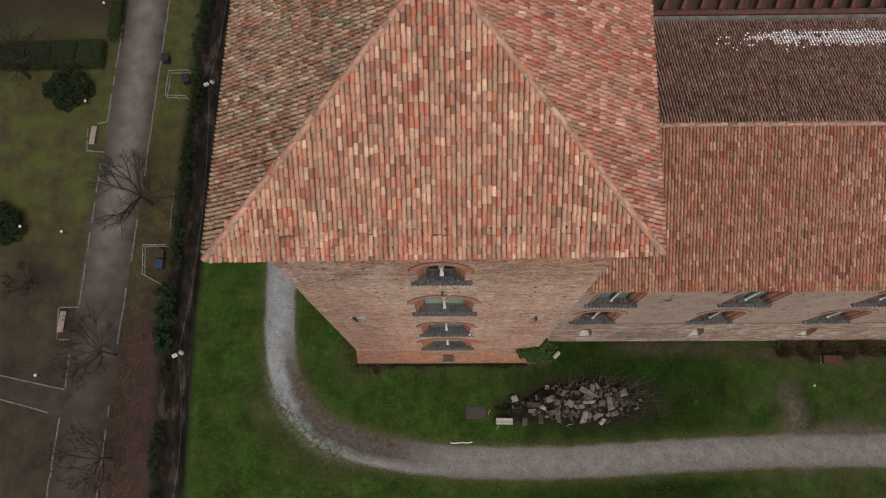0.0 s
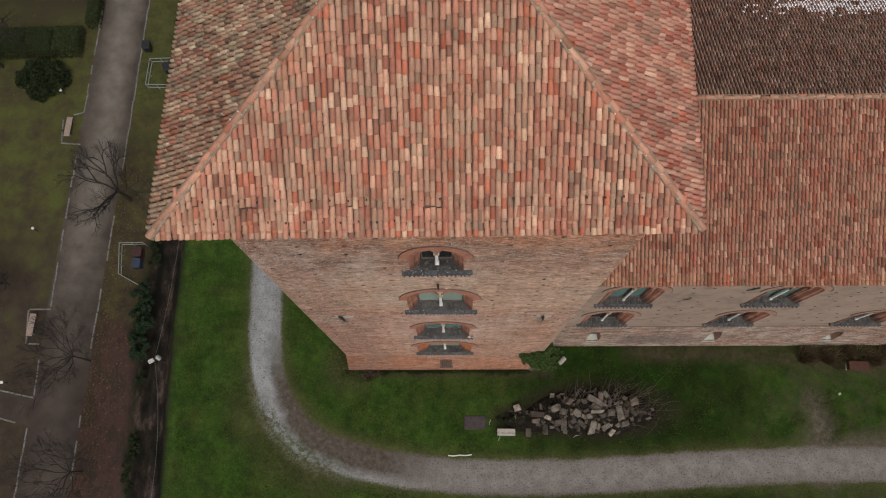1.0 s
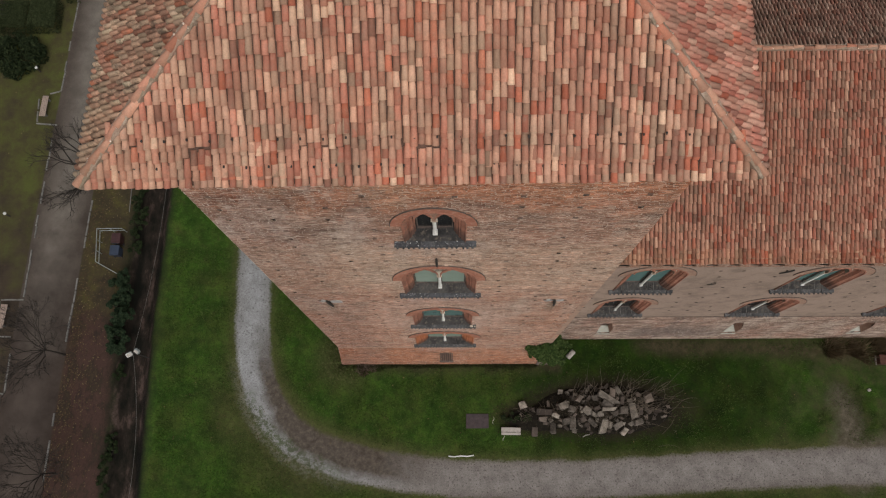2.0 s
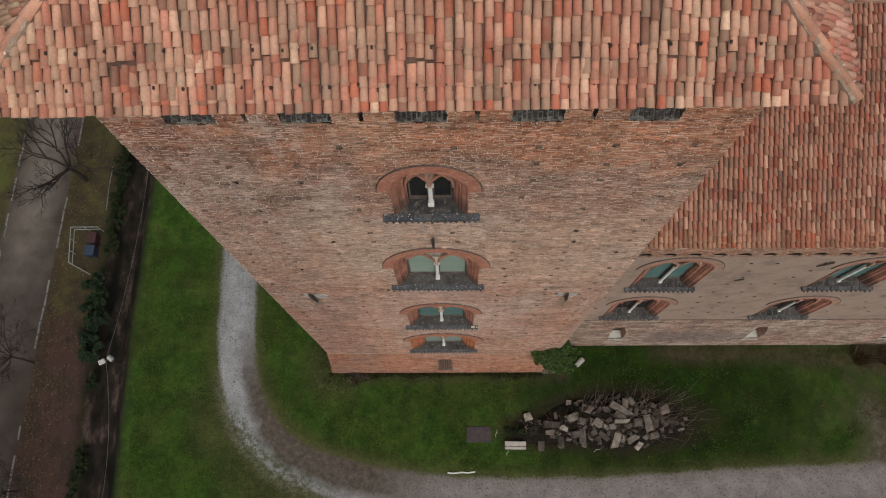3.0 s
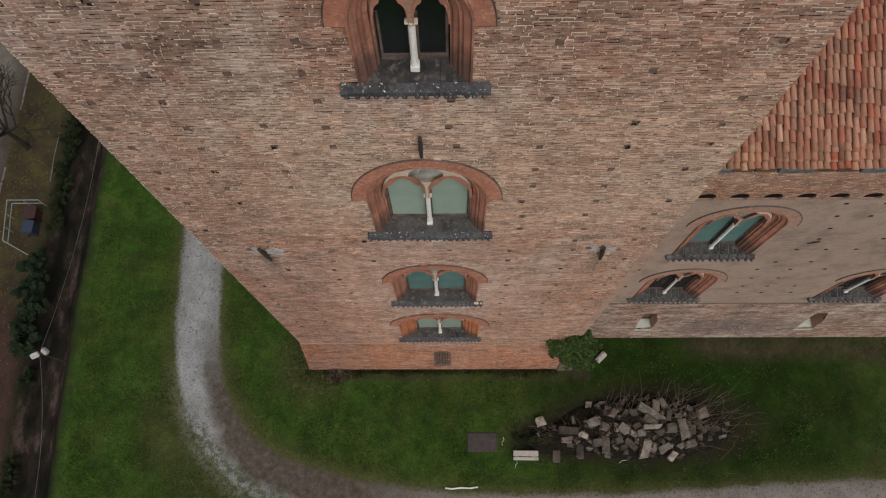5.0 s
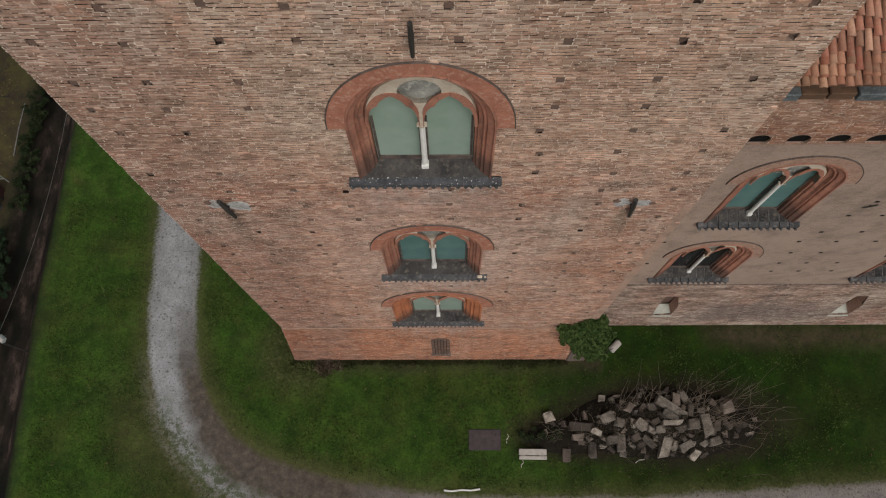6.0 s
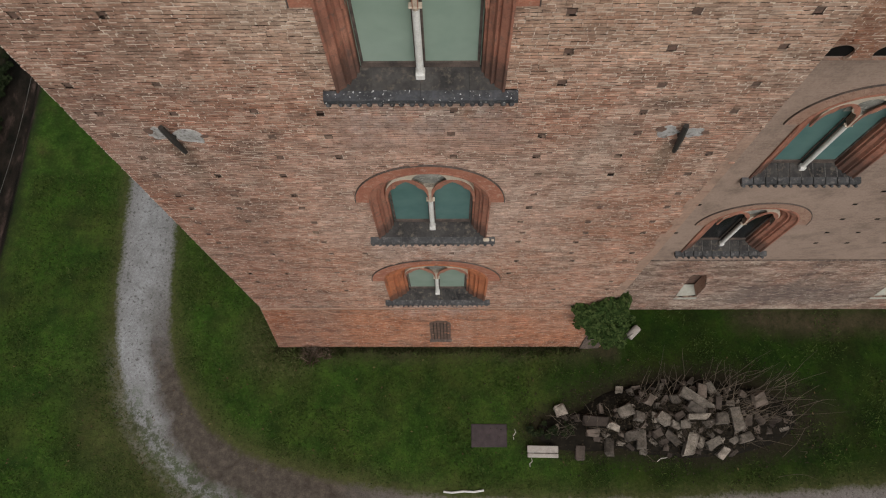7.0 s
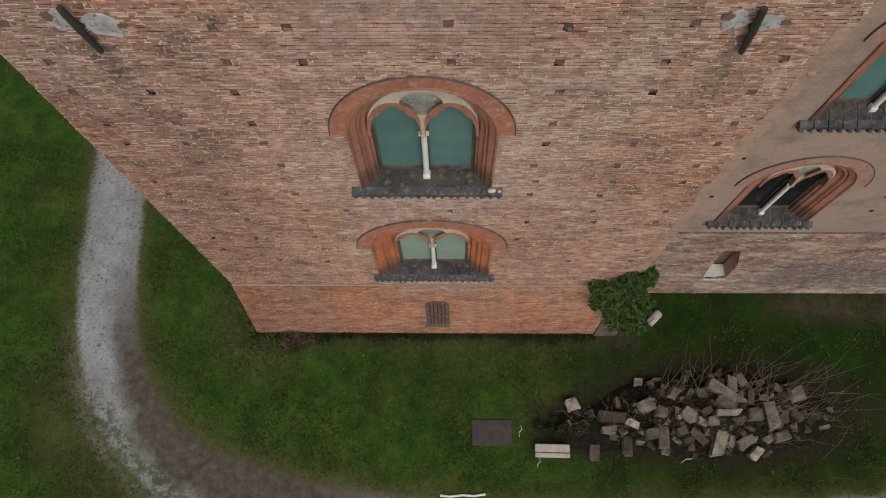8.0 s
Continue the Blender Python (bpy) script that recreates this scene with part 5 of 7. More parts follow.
dh = np.minimum(np.hypot((GX - 12.3) / 6.0, (GY + 3.7) / 2.15), np.hypot((GX - 7.2) / 3.4, (GY + 4.4) / 1.3))


def ground_height(x, y):
    return 0.05 * noise.noise((x * 0.35, y * 0.35, 0)) + 0.02 * noise.noise((x * 1.3, y * 1.3, 5))


near = (np.abs(GX) < 50) & (np.abs(GY) < 50)
GZ = np.zeros(GX.shape)
for i, j in zip(*np.nonzero(near)):
    GZ[i, j] = ground_height(GX[i, j], GY[i, j])
GZ *= np.clip(np.minimum(dp - 0.8, np.minimum(dr - 1.9, dl - 0.8)), 0.15, 1)
GZ -= 0.03 * np.clip((1.7 - dp) / 1.2, 0, 1)
GZ -= 1.0 * np.clip((1.45 - dd) / 0.9, 0, 1)
me = bpy.data.meshes.new("ground")
ny_, nx_ = GX.shape
idx = np.arange(ny_ * nx_).reshape(ny_, nx_)
quads = np.stack([idx[:-1, :-1], idx[:-1, 1:], idx[1:, 1:], idx[1:, :-1]], -1).reshape(-1, 4)
me.from_pydata(np.stack([GX, GY, GZ], -1).reshape(-1, 3).tolist(), [], quads.tolist())
for key, arr in (("path_distance", dp), ("path_side", sp), ("road_distance", dr), ("road_side", -sr), ("lane_distance", dl), ("ditch_distance", dd), ("worn_distance", dw), ("foot_distance", df), ("heap_distance", dh), ("ditch_side", -sd)):
    at = me.attributes.new(key, "FLOAT", "POINT")
    at.data.foreach_set("value", np.clip(arr, -60, 60).astype(np.float32).ravel())
me.polygons.foreach_set("use_smooth", [True] * len(me.polygons))


def ground_material():
    m, nt, b = material("ground_cover", 0.95, 0.1)
    p = place(nt)

    def attr(key):
        n = nt.nodes.new("ShaderNodeAttribute")
        n.attribute_name = key
        return n.outputs["Fac"]

    def cut(d, a, b_, wob, scale):
        nz = calc(nt, "MULTIPLY", calc(nt, "SUBTRACT", noise_of(nt, p, scale, 5, 0.65), 0.5), wob)
        v_ = calc(nt, "ADD", d, nz)
        n = N(nt, "MapRange", Value=v_)
        n.inputs["From Min"].default_value, n.inputs["From Max"].default_value = a, b_
        n.inputs["To Min"].default_value, n.inputs["To Max"].default_value = 1.0, 0.0
        return n.outputs["Result"]
    def cut2(d, a, b_, big, small):
        return cut(calc(nt, "ADD", d, calc(nt, "MULTIPLY", calc(nt, "SUBTRACT", noise_of(nt, p, 0.55, 5, 0.6), 0.5), big)), a, b_, small, 6.5)
    # lawn
    c = ramp(nt, noise_of(nt, p, 1.7, 6, 0.7), [(0.25, (0.018, 0.039, 0.007)), (0.5, (0.029, 0.065, 0.010)), (0.75, (0.050, 0.095, 0.016))])
    c = mix(nt, calc(nt, "MULTIPLY", grey_ramp(nt, noise_of(nt, p, 0.28, 6, 0.7), 0.43, 0.65), 0.6), c, (0.046, 0.046, 0.016))
    c = mix(nt, calc(nt, "MULTIPLY", grey_ramp(nt, noise_of(nt, p, 0.9, 6, 0.7), 0.56, 0.70), 0.45), c, (0.042, 0.034, 0.018))
    c = mix(nt, 1.0, c, ramp(nt, noise_of(nt, p, 0.6, 6, 0.65), [(0.3, (0.50, 0.54, 0.58)), (0.7, (1.48, 1.38, 1.2))]), "MULTIPLY")
    c = mix(nt, 1.0, c, ramp(nt, noise_of(nt, p, 8, 5, 0.7), [(0.3, (0.68, 0.70, 0.68)), (0.7, (1.34, 1.31, 1.26))]), "MULTIPLY")
    c = mix(nt, calc(nt, "MULTIPLY", grey_ramp(nt, noise_of(nt, p, 7.0, 3, 0.6), 0.66, 0.72), 0.45), c, (0.13, 0.125, 0.05))
    pos = N(nt, "SeparateXYZ", Vector=p).outputs
    # duller turf along the wing, with the wing's shade painted into its colour
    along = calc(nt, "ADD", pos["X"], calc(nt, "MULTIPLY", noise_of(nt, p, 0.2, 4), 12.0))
    wing_shade = calc(nt, "MULTIPLY", span(nt, along, 10.0, 17.0), calc(nt, "SUBTRACT", 1.0, calc(nt, "MULTIPLY", span(nt, along, 26.0, 33.0), 0.6)))
    c = mix(nt, calc(nt, "MULTIPLY", wing_shade, 0.9), c, mix(nt, 1.0, c, (0.325, 0.38, 0.29), "MULTIPLY"))
    # thin brownish turf beside the worn crossing
    tired = calc(nt, "MULTIPLY", span(nt, along, 27.0, 36.0), grey_ramp(nt, noise_of(nt, p, 0.45, 6, 0.7), 0.42, 0.62))
    c = mix(nt, calc(nt, "MULTIPLY", tired, 0.6), c, (0.062, 0.056, 0.028))
    grass_c = c
    drift = calc(nt, "MULTIPLY", calc(nt, "SUBTRACT", noise_of(nt, p, 0.25, 5, 0.6), 0.5), 16.0)
    upward = calc(nt, "ADD", pos["Y"], drift)
    north = N(nt, "MapRange", Value=upward)
    north.inputs["From Min"].default_value, north.inputs["From Max"].default_value = 6.0, 15.0
    # park side: olive grass to the north, bare brown earth and leaves to the south
    park = cut(attr("ditch_side"), -1.6, -1.0, 0.8, 0.8)
    thin = ramp(nt, noise_of(nt, p, 0.5, 6, 0.7), [(0.35, (0.046, 0.037, 0.022)), (0.5, (0.062, 0.058, 0.022)), (0.65, (0.071, 0.079, 0.022))])
    earth = ramp(nt, noise_of(nt, p, 0.4, 6, 0.7), [(0.33, (0.030, 0.022, 0.017)), (0.52, (0.050, 0.037, 0.026)), (0.70, (0.062, 0.056, 0.024))])
    wild = mix(nt, north.outputs["Result"], earth, thin)
    wild = mix(nt, calc(nt, "MULTIPLY", span(nt, upward, 31.0, 37.0), 0.85), wild, (0.030, 0.021, 0.017))
    c = mix(nt, park, c, wild)
    verge = calc(nt, "MULTIPLY", park, cut(attr("road_side"), 6.2, 6.8, 1.6, 0.7))
    verge = calc(nt, "MULTIPLY", verge, calc(nt, "SUBTRACT", 1.0, cut(attr("road_side"), 2.0, 2.4, 0.4, 2)))
    leaf = ramp(nt, noise_of(nt, scaled(nt, p, (1, 0.45, 1)), 0.7, 6, 0.75), [(0.34, (0.030, 0.022, 0.018)), (0.46, (0.064, 0.034, 0.028)), (0.56, (0.034, 0.024, 0.018)), (0.68, (0.062, 0.044, 0.026))])
    leaf = mix(nt, span(nt, upward, 1.0, 6.0), leaf, ramp(nt, noise_of(nt, p, 0.9, 6, 0.7), [(0.35, (0.034, 0.026, 0.018)), (0.5, (0.052, 0.041, 0.022)), (0.66, (0.078, 0.066, 0.022))]))
    leaf = mix(nt, span(nt, upward, 17.0, 25.0), leaf, ramp(nt, noise_of(nt, p, 0.8, 6, 0.75), [(0.35, (0.040, 0.038, 0.016)), (0.5, (0.062, 0.064, 0.021)), (0.66, (0.085, 0.078, 0.030))]))
    c = mix(nt, calc(nt, "MULTIPLY", verge, 0.9), c, leaf)
    # ditch
    soil = ramp(nt, noise_of(nt, scaled(nt, p, (1, 0.4, 1)), 0.9, 6, 0.7), [(0.40, (0.008, 0.008, 0.006)), (0.54, (0.024, 0.018, 0.014)), (0.66, (0.085, 0.058, 0.048))])
    # soft dark fringe paints the shade of the ditch's banks
    c = mix(nt, calc(nt, "MULTIPLY", cut2(attr("ditch_distance"), 1.3, 2.1, 0.9, 0.9), 0.75), c, (0.014, 0.015, 0.009))
    c = mix(nt, cut2(attr("ditch_distance"), 1.05, 1.5, 0.9, 0.9), c, soil)
    # brown litter along the wing's foot
    foot = calc(nt, "MULTIPLY", cut2(attr("foot_distance"), 0.1, 1.1, 1.8, 0.9), 0.72)
    c = mix(nt, foot, c, ramp(nt, noise_of(nt, p, 2.2, 6, 0.7), [(0.35, (0.030, 0.026, 0.014)), (0.6, (0.075, 0.052, 0.034)), (0.75, (0.13, 0.09, 0.062))]))
    c = mix(nt, calc(nt, "MULTIPLY", cut2(attr("heap_distance"), 0.85, 1.3, 0.6, 0.7), 0.9), c, (0.024, 0.018, 0.012))
    # gravel path
    grit = ramp(nt, noise_of(nt, p, 9, 6, 0.8), [(0.3, (0.185, 0.182, 0.180)), (0.55, (0.255, 0.252, 0.250)), (0.78, (0.35, 0.347, 0.345))])
    grit = mix(nt, 1.0, grit, ramp(nt, noise_of(nt, p, 1.1, 6, 0.65), [(0.3, (0.72, 0.70, 0.69)), (0.7, (1.15, 1.15, 1.15))]), "MULTIPLY")
    stretch = span(nt, pos["Y"], -6.0, -1.0)
    grit = mix(nt, stretch, grit, mix(nt, 1.0, grit, (1.12, 1.14, 1.15), "MULTIPLY"))
    grit = mix(nt, calc(nt, "MULTIPLY", grey_ramp(nt, noise_of(nt, p, 6.5, 4, 0.65), 0.58, 0.64), 0.7), grit, (0.075, 0.068, 0.06))
    mud = ramp(nt, noise_of(nt, p, 2.5, 6, 0.7), [(0.3, (0.040, 0.030, 0.022)), (0.5, (0.072, 0.057, 0.044)), (0.72, (0.120, 0.097, 0.076))])
    lower = calc(nt, "SUBTRACT", 1.0, span(nt, pos["Y"], -6.5, -2.5))
    wet = cut(calc(nt, "SUBTRACT", attr("path_side"), calc(nt, "MULTIPLY", lower, 0.75)), -0.45, 0.25, 1.5, 0.6)
    bend = calc(nt, "MULTIPLY", cut(pos["Y"], -1.5, 3.5, 2.5, 0.5), cut(pos["X"], -5.0, 0.5, 3.0, 0.4))
    grit = mix(nt, cut(calc(nt, "MULTIPLY", pos["X"], -1.0), 2.0, 8.0, 2.0, 0.4), grit, mix(nt, 1.0, grit, (0.84, 0.775, 0.73), "MULTIPLY"))
    rim = calc(nt, "SUBTRACT", 1.0, cut2(calc(nt, "ADD", attr("path_distance"), calc(nt, "MULTIPLY", calc(nt, "MULTIPLY", span(nt, attr("path_side"), 0.2, 0.8), bend), -0.8)), 0.45, 1.15, 0.9, 0.4))
    grit = mix(nt, calc(nt, "MULTIPLY", rim, 0.38), grit, mix(nt, 1.0, grit, (0.52, 0.47, 0.43), "MULTIPLY"))
    way = mix(nt, calc(nt, "MULTIPLY", calc(nt, "MULTIPLY", wet, bend), 0.95), grit, mud)
    # earth trodden bare beside the path, most on the inside of the bend
    bare = ramp(nt, noise_of(nt, p, 3.0, 6, 0.7), [(0.35, (0.040, 0.036, 0.018)), (0.7, (0.095, 0.074, 0.046))])
    c = mix(nt, calc(nt, "MULTIPLY", cut2(attr("path_distance"), 1.25, 1.9, 1.0, 1.0), 0.55), c, bare)
    c = mix(nt, calc(nt, "MULTIPLY", calc(nt, "MULTIPLY", cut2(attr("path_distance"), 1.35, 2.5, 1.5, 0.8), bend), 0.5), c, (0.075, 0.066, 0.03))
    sallow = ramp(nt, noise_of(nt, p, 4.0, 5, 0.7), [(0.35, (0.038, 0.046, 0.014)), (0.7, (0.098, 0.096, 0.034))])
    c = mix(nt, calc(nt, "MULTIPLY", cut2(attr("path_distance"), 1.4, 2.5, 1.3, 1.2), 0.55), c, sallow)
    grown = calc(nt, "MULTIPLY", calc(nt, "SUBTRACT", 1.0, cut(attr("path_side"), 0.15, 0.75, 1.5, 0.9)), calc(nt, "MULTIPLY", cut(pos["Y"], -3.6, -2.0, 2.0, 0.7), cut(pos["X"], -9.5, -7.0, 3.0, 0.6)))
    grown = calc(nt, "MULTIPLY", grown, cut(attr("path_distance"), 1.5, 1.8, 0.4, 2.0))
    grown = calc(nt, "MULTIPLY", grown, grey_ramp(nt, noise_of(nt, p, 2.2, 6, 0.8), 0.44, 0.54))
    # olive turf and gravel strewn into the grass outside the bend
    outer = calc(nt, "MULTIPLY", calc(nt, "SUBTRACT", 1.0, cut(attr("path_side"), 0.8, 1.4, 0.5, 0.9)), calc(nt, "MULTIPLY", cut(pos["Y"], -3.0, 0.5, 2.5, 0.5), cut(pos["X"], -10.5, -7.0, 3.0, 0.6)))
    olive = calc(nt, "MULTIPLY", calc(nt, "MULTIPLY", outer, cut2(attr("path_distance"), 2.6, 5.0, 2.2, 0.8)), 0.6)
    c = mix(nt, olive, c, ramp(nt, noise_of(nt, p, 2.0, 6, 0.7), [(0.35, (0.036, 0.034, 0.014)), (0.7, (0.085, 0.074, 0.032))]))
    strewn = calc(nt, "MULTIPLY", calc(nt, "MULTIPLY", outer, cut2(attr("path_distance"), 1.5, 2.2, 1.3, 0.9)), grey_ramp(nt, noise_of(nt, p, 4.5, 6, 0.8), 0.42, 0.55))
    c = mix(nt, calc(nt, "MULTIPLY", strewn, 0.7), c, (0.19, 0.18, 0.155))
    # dry yellow grass round the corner of the base
    corner = calc(nt, "MULTIPLY", cut2(attr("foot_distance"), 0.9, 2.4, 1.6, 1.2), calc(nt, "MULTIPLY", cut(pos["X"], -7.0, -5.5, 1.5, 0.8), cut(pos["Y"], 0.8, 2.6, 1.5, 0.7)))
    c = mix(nt, calc(nt, "MULTIPLY", corner, 0.85), c, ramp(nt, noise_of(nt, p, 5.5, 5, 0.75), [(0.38, (0.036, 0.042, 0.013)), (0.55, (0.07, 0.068, 0.026)), (0.72, (0.16, 0.14, 0.07))]))
    # bare earth fanning out from the crossing
    worn = ramp(nt, noise_of(nt, p, 2.2, 6, 0.7), [(0.35, (0.058, 0.048, 0.032)), (0.55, (0.10, 0.082, 0.063)), (0.75, (0.16, 0.135, 0.112))])
    c = mix(nt, calc(nt, "MULTIPLY", cut2(attr("worn_distance"), 0.8, 2.0, 1.9, 1.3), 0.85), c, worn)
    c = mix(nt, cut2(attr("path_distance"), 1.14, 1.46, 0.7, 0.6), c, way)
    c = mix(nt, calc(nt, "MULTIPLY", grown, 0.8), c, mix(nt, 0.5, grass_c, (0.06, 0.058, 0.028)))
    # tarmac drive and lane, greyer in the middle
    tar = ramp(nt, noise_of(nt, p, 0.5, 6, 0.65), [(0.3, (0.046, 0.036, 0.029)), (0.7, (0.092, 0.074, 0.061))])
    tyre = calc(nt, "MULTIPLY", calc(nt, "MULTIPLY", cut(attr("road_distance"), 0.5, 1.9, 1.2, 0.35), 0.85), calc(nt, "MAXIMUM", span(nt, upward, 2.0, 16.0), 0.3))
    tar = mix(nt, tyre, tar, ramp(nt, noise_of(nt, p, 0.8, 5), [(0.3, (0.115, 0.099, 0.083)), (0.7, (0.20, 0.173, 0.145))]))
    tar = mix(nt, calc(nt, "SUBTRACT", 1.0, span(nt, upward, -2.0, 8.0)), tar, mix(nt, 1.0, tar, (0.74, 0.70, 0.70), "MULTIPLY"))
    c = mix(nt, cut(attr("road_distance"), 2.15, 2.25, 0.15, 2), c, tar)
    c = mix(nt, cut(attr("lane_distance"), 1.0, 1.1, 0.15, 2), c, tar)
    g = ramp(nt, noise_of(nt, p, 30, 4, 0.7), [(0.25, (0.65, 0.65, 0.65)), (0.75, (1.35, 1.35, 1.35))])
    c = mix(nt, 1.0, c, g, "MULTIPLY")
    nt.links.new(c, b.inputs["Base Color"])
    bump(nt, b, noise_of(nt, p, 14, 6, 0.7), 0.7, 0.05)
    return m


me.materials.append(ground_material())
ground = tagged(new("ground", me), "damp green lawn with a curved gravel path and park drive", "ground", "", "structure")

# ---- plants ----
def leaf_material(name, a, b_, c_):
    m, nt, b = material(name, 0.85, 0.08)
    r = N(nt, "NewGeometry").outputs["Random Per Island"]
    nt.links.new(ramp(nt, r, [(0.0, a), (0.5, b_), (1.0, c_)]), b.inputs["Base Color"])
    return m


IVY = leaf_material("ivy_leaf", (0.018, 0.034, 0.009), (0.034, 0.058, 0.015), (0.07, 0.095, 0.03))
EVERGREEN = leaf_material("evergreen_leaf", (0.008, 0.012, 0.005), (0.014, 0.021, 0.008), (0.026, 0.034, 0.014))
HEDGE = leaf_material("hedge_leaf", (0.013, 0.018, 0.007), (0.022, 0.029, 0.011), (0.036, 0.042, 0.018))
CONIFER = leaf_material("conifer_spray", (0.009, 0.016, 0.009), (0.017, 0.029, 0.014), (0.032, 0.046, 0.023))
GRASS = leaf_material("grass_blade", (0.018, 0.034, 0.007), (0.032, 0.056, 0.010), (0.080, 0.105, 0.030))
TUFT = leaf_material("tall_grass_blade", (0.05, 0.07, 0.018), (0.08, 0.10, 0.03), (0.14, 0.15, 0.06))
STRAW = leaf_material("dry_grass", (0.16, 0.11, 0.065), (0.11, 0.08, 0.045), (0.22, 0.165, 0.10))
DEADWEED = leaf_material("dead_weed", (0.10, 0.068, 0.05), (0.16, 0.115, 0.085), (0.26, 0.20, 0.155))
MOULD = leaf_material("rank_grass_blade", (0.012, 0.018, 0.006), (0.030, 0.036, 0.012), (0.075, 0.06, 0.030))
FALLEN = leaf_material("fallen_leaf", (0.09, 0.066, 0.03), (0.065, 0.032, 0.024), (0.15, 0.12, 0.055))
BARK = mottled("bark", (0.04, 0.032, 0.026), (0.02, 0.017, 0.014), 6)
TWIG = mottled("bare_shoot", (0.20, 0.16, 0.118), (0.05, 0.04, 0.03), 0.9)


def leaves(name, points, size, mat, parent, rng, flat=0.4, label=""):
    """Single leaves, each a bent pair of triangles, at points."""
    vs, fs = [], []
    for p in points:
        s = size * rng.uniform(0.6, 1.35)
        a = rng.uniform(0, 2 * math.pi)
        t = rng.uniform(-1, 1) * (1 - flat) * 1.3
        d = Vector((math.cos(a), math.sin(a), 0.6 * t))
        e = Vector((-math.sin(a), math.cos(a), rng.uniform(-0.6, 0.6) * (1 - flat)))
        b0 = len(vs)
        vs += [p - d * s, p + e * s * 0.55 + Vector((0, 0, 0.12 * s)), p + d * s, p - e * s * 0.55 + Vector((0, 0, 0.12 * s))]
        fs += [(b0, b0 + 1, b0 + 2), (b0, b0 + 2, b0 + 3)]
    return tagged(sheet(name, vs, fs, mat, parent, label), kind="stuff" if parent is None else "")


def clump_points(rng, clumps, per, spread):
    out = []
    for c, r in clumps:
        for _ in range(per):
            d = Vector((rng.gauss(0, 1), rng.gauss(0, 1), rng.gauss(0, 1))).normalized()
            out.append(Vector(c) + d * r * rng.uniform(0.55, 1.0) ** spread)
    return out


def shrub(name, at, rx, ry, h, mat, label, seed, n=26, leaf=0.11, per=70, category="bush", group=""):
    rng = random.Random(seed)
    s = thing(name, at, label, category, group)
    bm = bmesh.new()
    clumps = []
    for i in range(n):
        a, q = rng.uniform(0, 2 * math.pi), math.sqrt(rng.random())
        k = (1 - 0.65 * q * q)
        c = Vector((rx * q * math.cos(a), ry * q * math.sin(a), h * k * rng.uniform(0.35, 0.85)))
        clumps.append((c, rng.uniform(0.2, 0.36) * min(rx, ry, h)))
        tube(bm, [(0.12 * c.x, 0.12 * c.y, -0.05), c * 0.55, c], [0.035, 0.022, 0.01], 4)
    part("stems", bm, BARK, s)
    leaves("foliage", clump_points(rng, clumps, per, 0.6), leaf, mat, s, rng, 0.3)
    return s


def bare_tree(at, h, spread, seed, lean=(0, 0), thick=0.1, label="leafless tree with dark spreading branches"):
    rng = random.Random(seed)
    t = thing("tree", at, label, "tree", "bare park trees")
    trunk, limbs = bmesh.new(), bmesh.new()
    fork = Vector((lean[0] * 0.3, lean[1] * 0.3, h * 0.34))
    tube(trunk, [(0, 0, -0.15), fork * 0.5 + Vector((0.05, 0.03, 0)), fork], [1.6 * thick + 0.03, 1.3 * thick + 0.01, 1.2 * thick], 8)

    def grow(p, d, ln, r, depth):
        mid = p + d * ln * 0.5 + Vector((rng.uniform(-1, 1), rng.uniform(-1, 1), rng.uniform(-0.5, 1))) * ln * 0.07
        q = p + d * ln
        tube(limbs, [p, mid, q], [r, r * 0.8, r * 0.55], 5 if depth < 2 else 4)
        if depth >= 6:
            return
        for k in range(3 if depth < 5 else 2):
            e = (d + Vector((rng.uniform(-1, 1), rng.uniform(-1, 1), rng.uniform(-0.45, 0.75))) * 0.75).normalized()
            grow(p + d * ln * (0.5 + 0.5 * (k + 1) / 3), e, ln * rng.uniform(0.55, 0.78), max(0.009, r * 0.62), depth + 1)
    limbs_ = 6 if thick > 0.08 else 10
    for k in range(limbs_):
        a = 2 * math.pi * k / limbs_ + rng.uniform(-0.4, 0.4)
        grow(fork * rng.uniform(0.8, 1.0), Vector((spread * math.cos(a) + lean[0] * 0.2, spread * math.sin(a) + lean[1] * 0.2, rng.uniform(0.5, 1.1))).normalized(), h * rng.uniform(0.22, 0.32), thick, 1)
    part("trunk", trunk, BARK, t)
    part("crown", limbs, BARK, t)
    return t


bare_tree((-27.9, 14.6, 0), 7.5, 1.1, 3, (-0.8, 0.3))
bare_tree((-29.1, -8.4, 0), 6.0, 0.9, 4, thick=0.04)
bare_tree((-29.6, 0.4, 0), 6.5, 1.0, 6, (-1.6, 0.4), thick=0.04)
bare_tree((-41.6, 28.0, 0), 9.0, 1.0, 8)
bare_tree((-38.2, 7.0, 0), 3.2, 1.2, 9, label="small leafless shrub-like tree with thin twigs")
shrub("bush", (-37.2, 26.4, 0), 2.1, 1.9, 2.2, EVERGREEN, "dark rounded evergreen bush on the park lawn", 12, 40, 0.13, 90)
shrub("bush", (-41.7, 12.6, 0), 2.2, 1.9, 2.0, EVERGREEN, "dark evergreen bush on the park lawn", 13, 36, 0.13, 90)


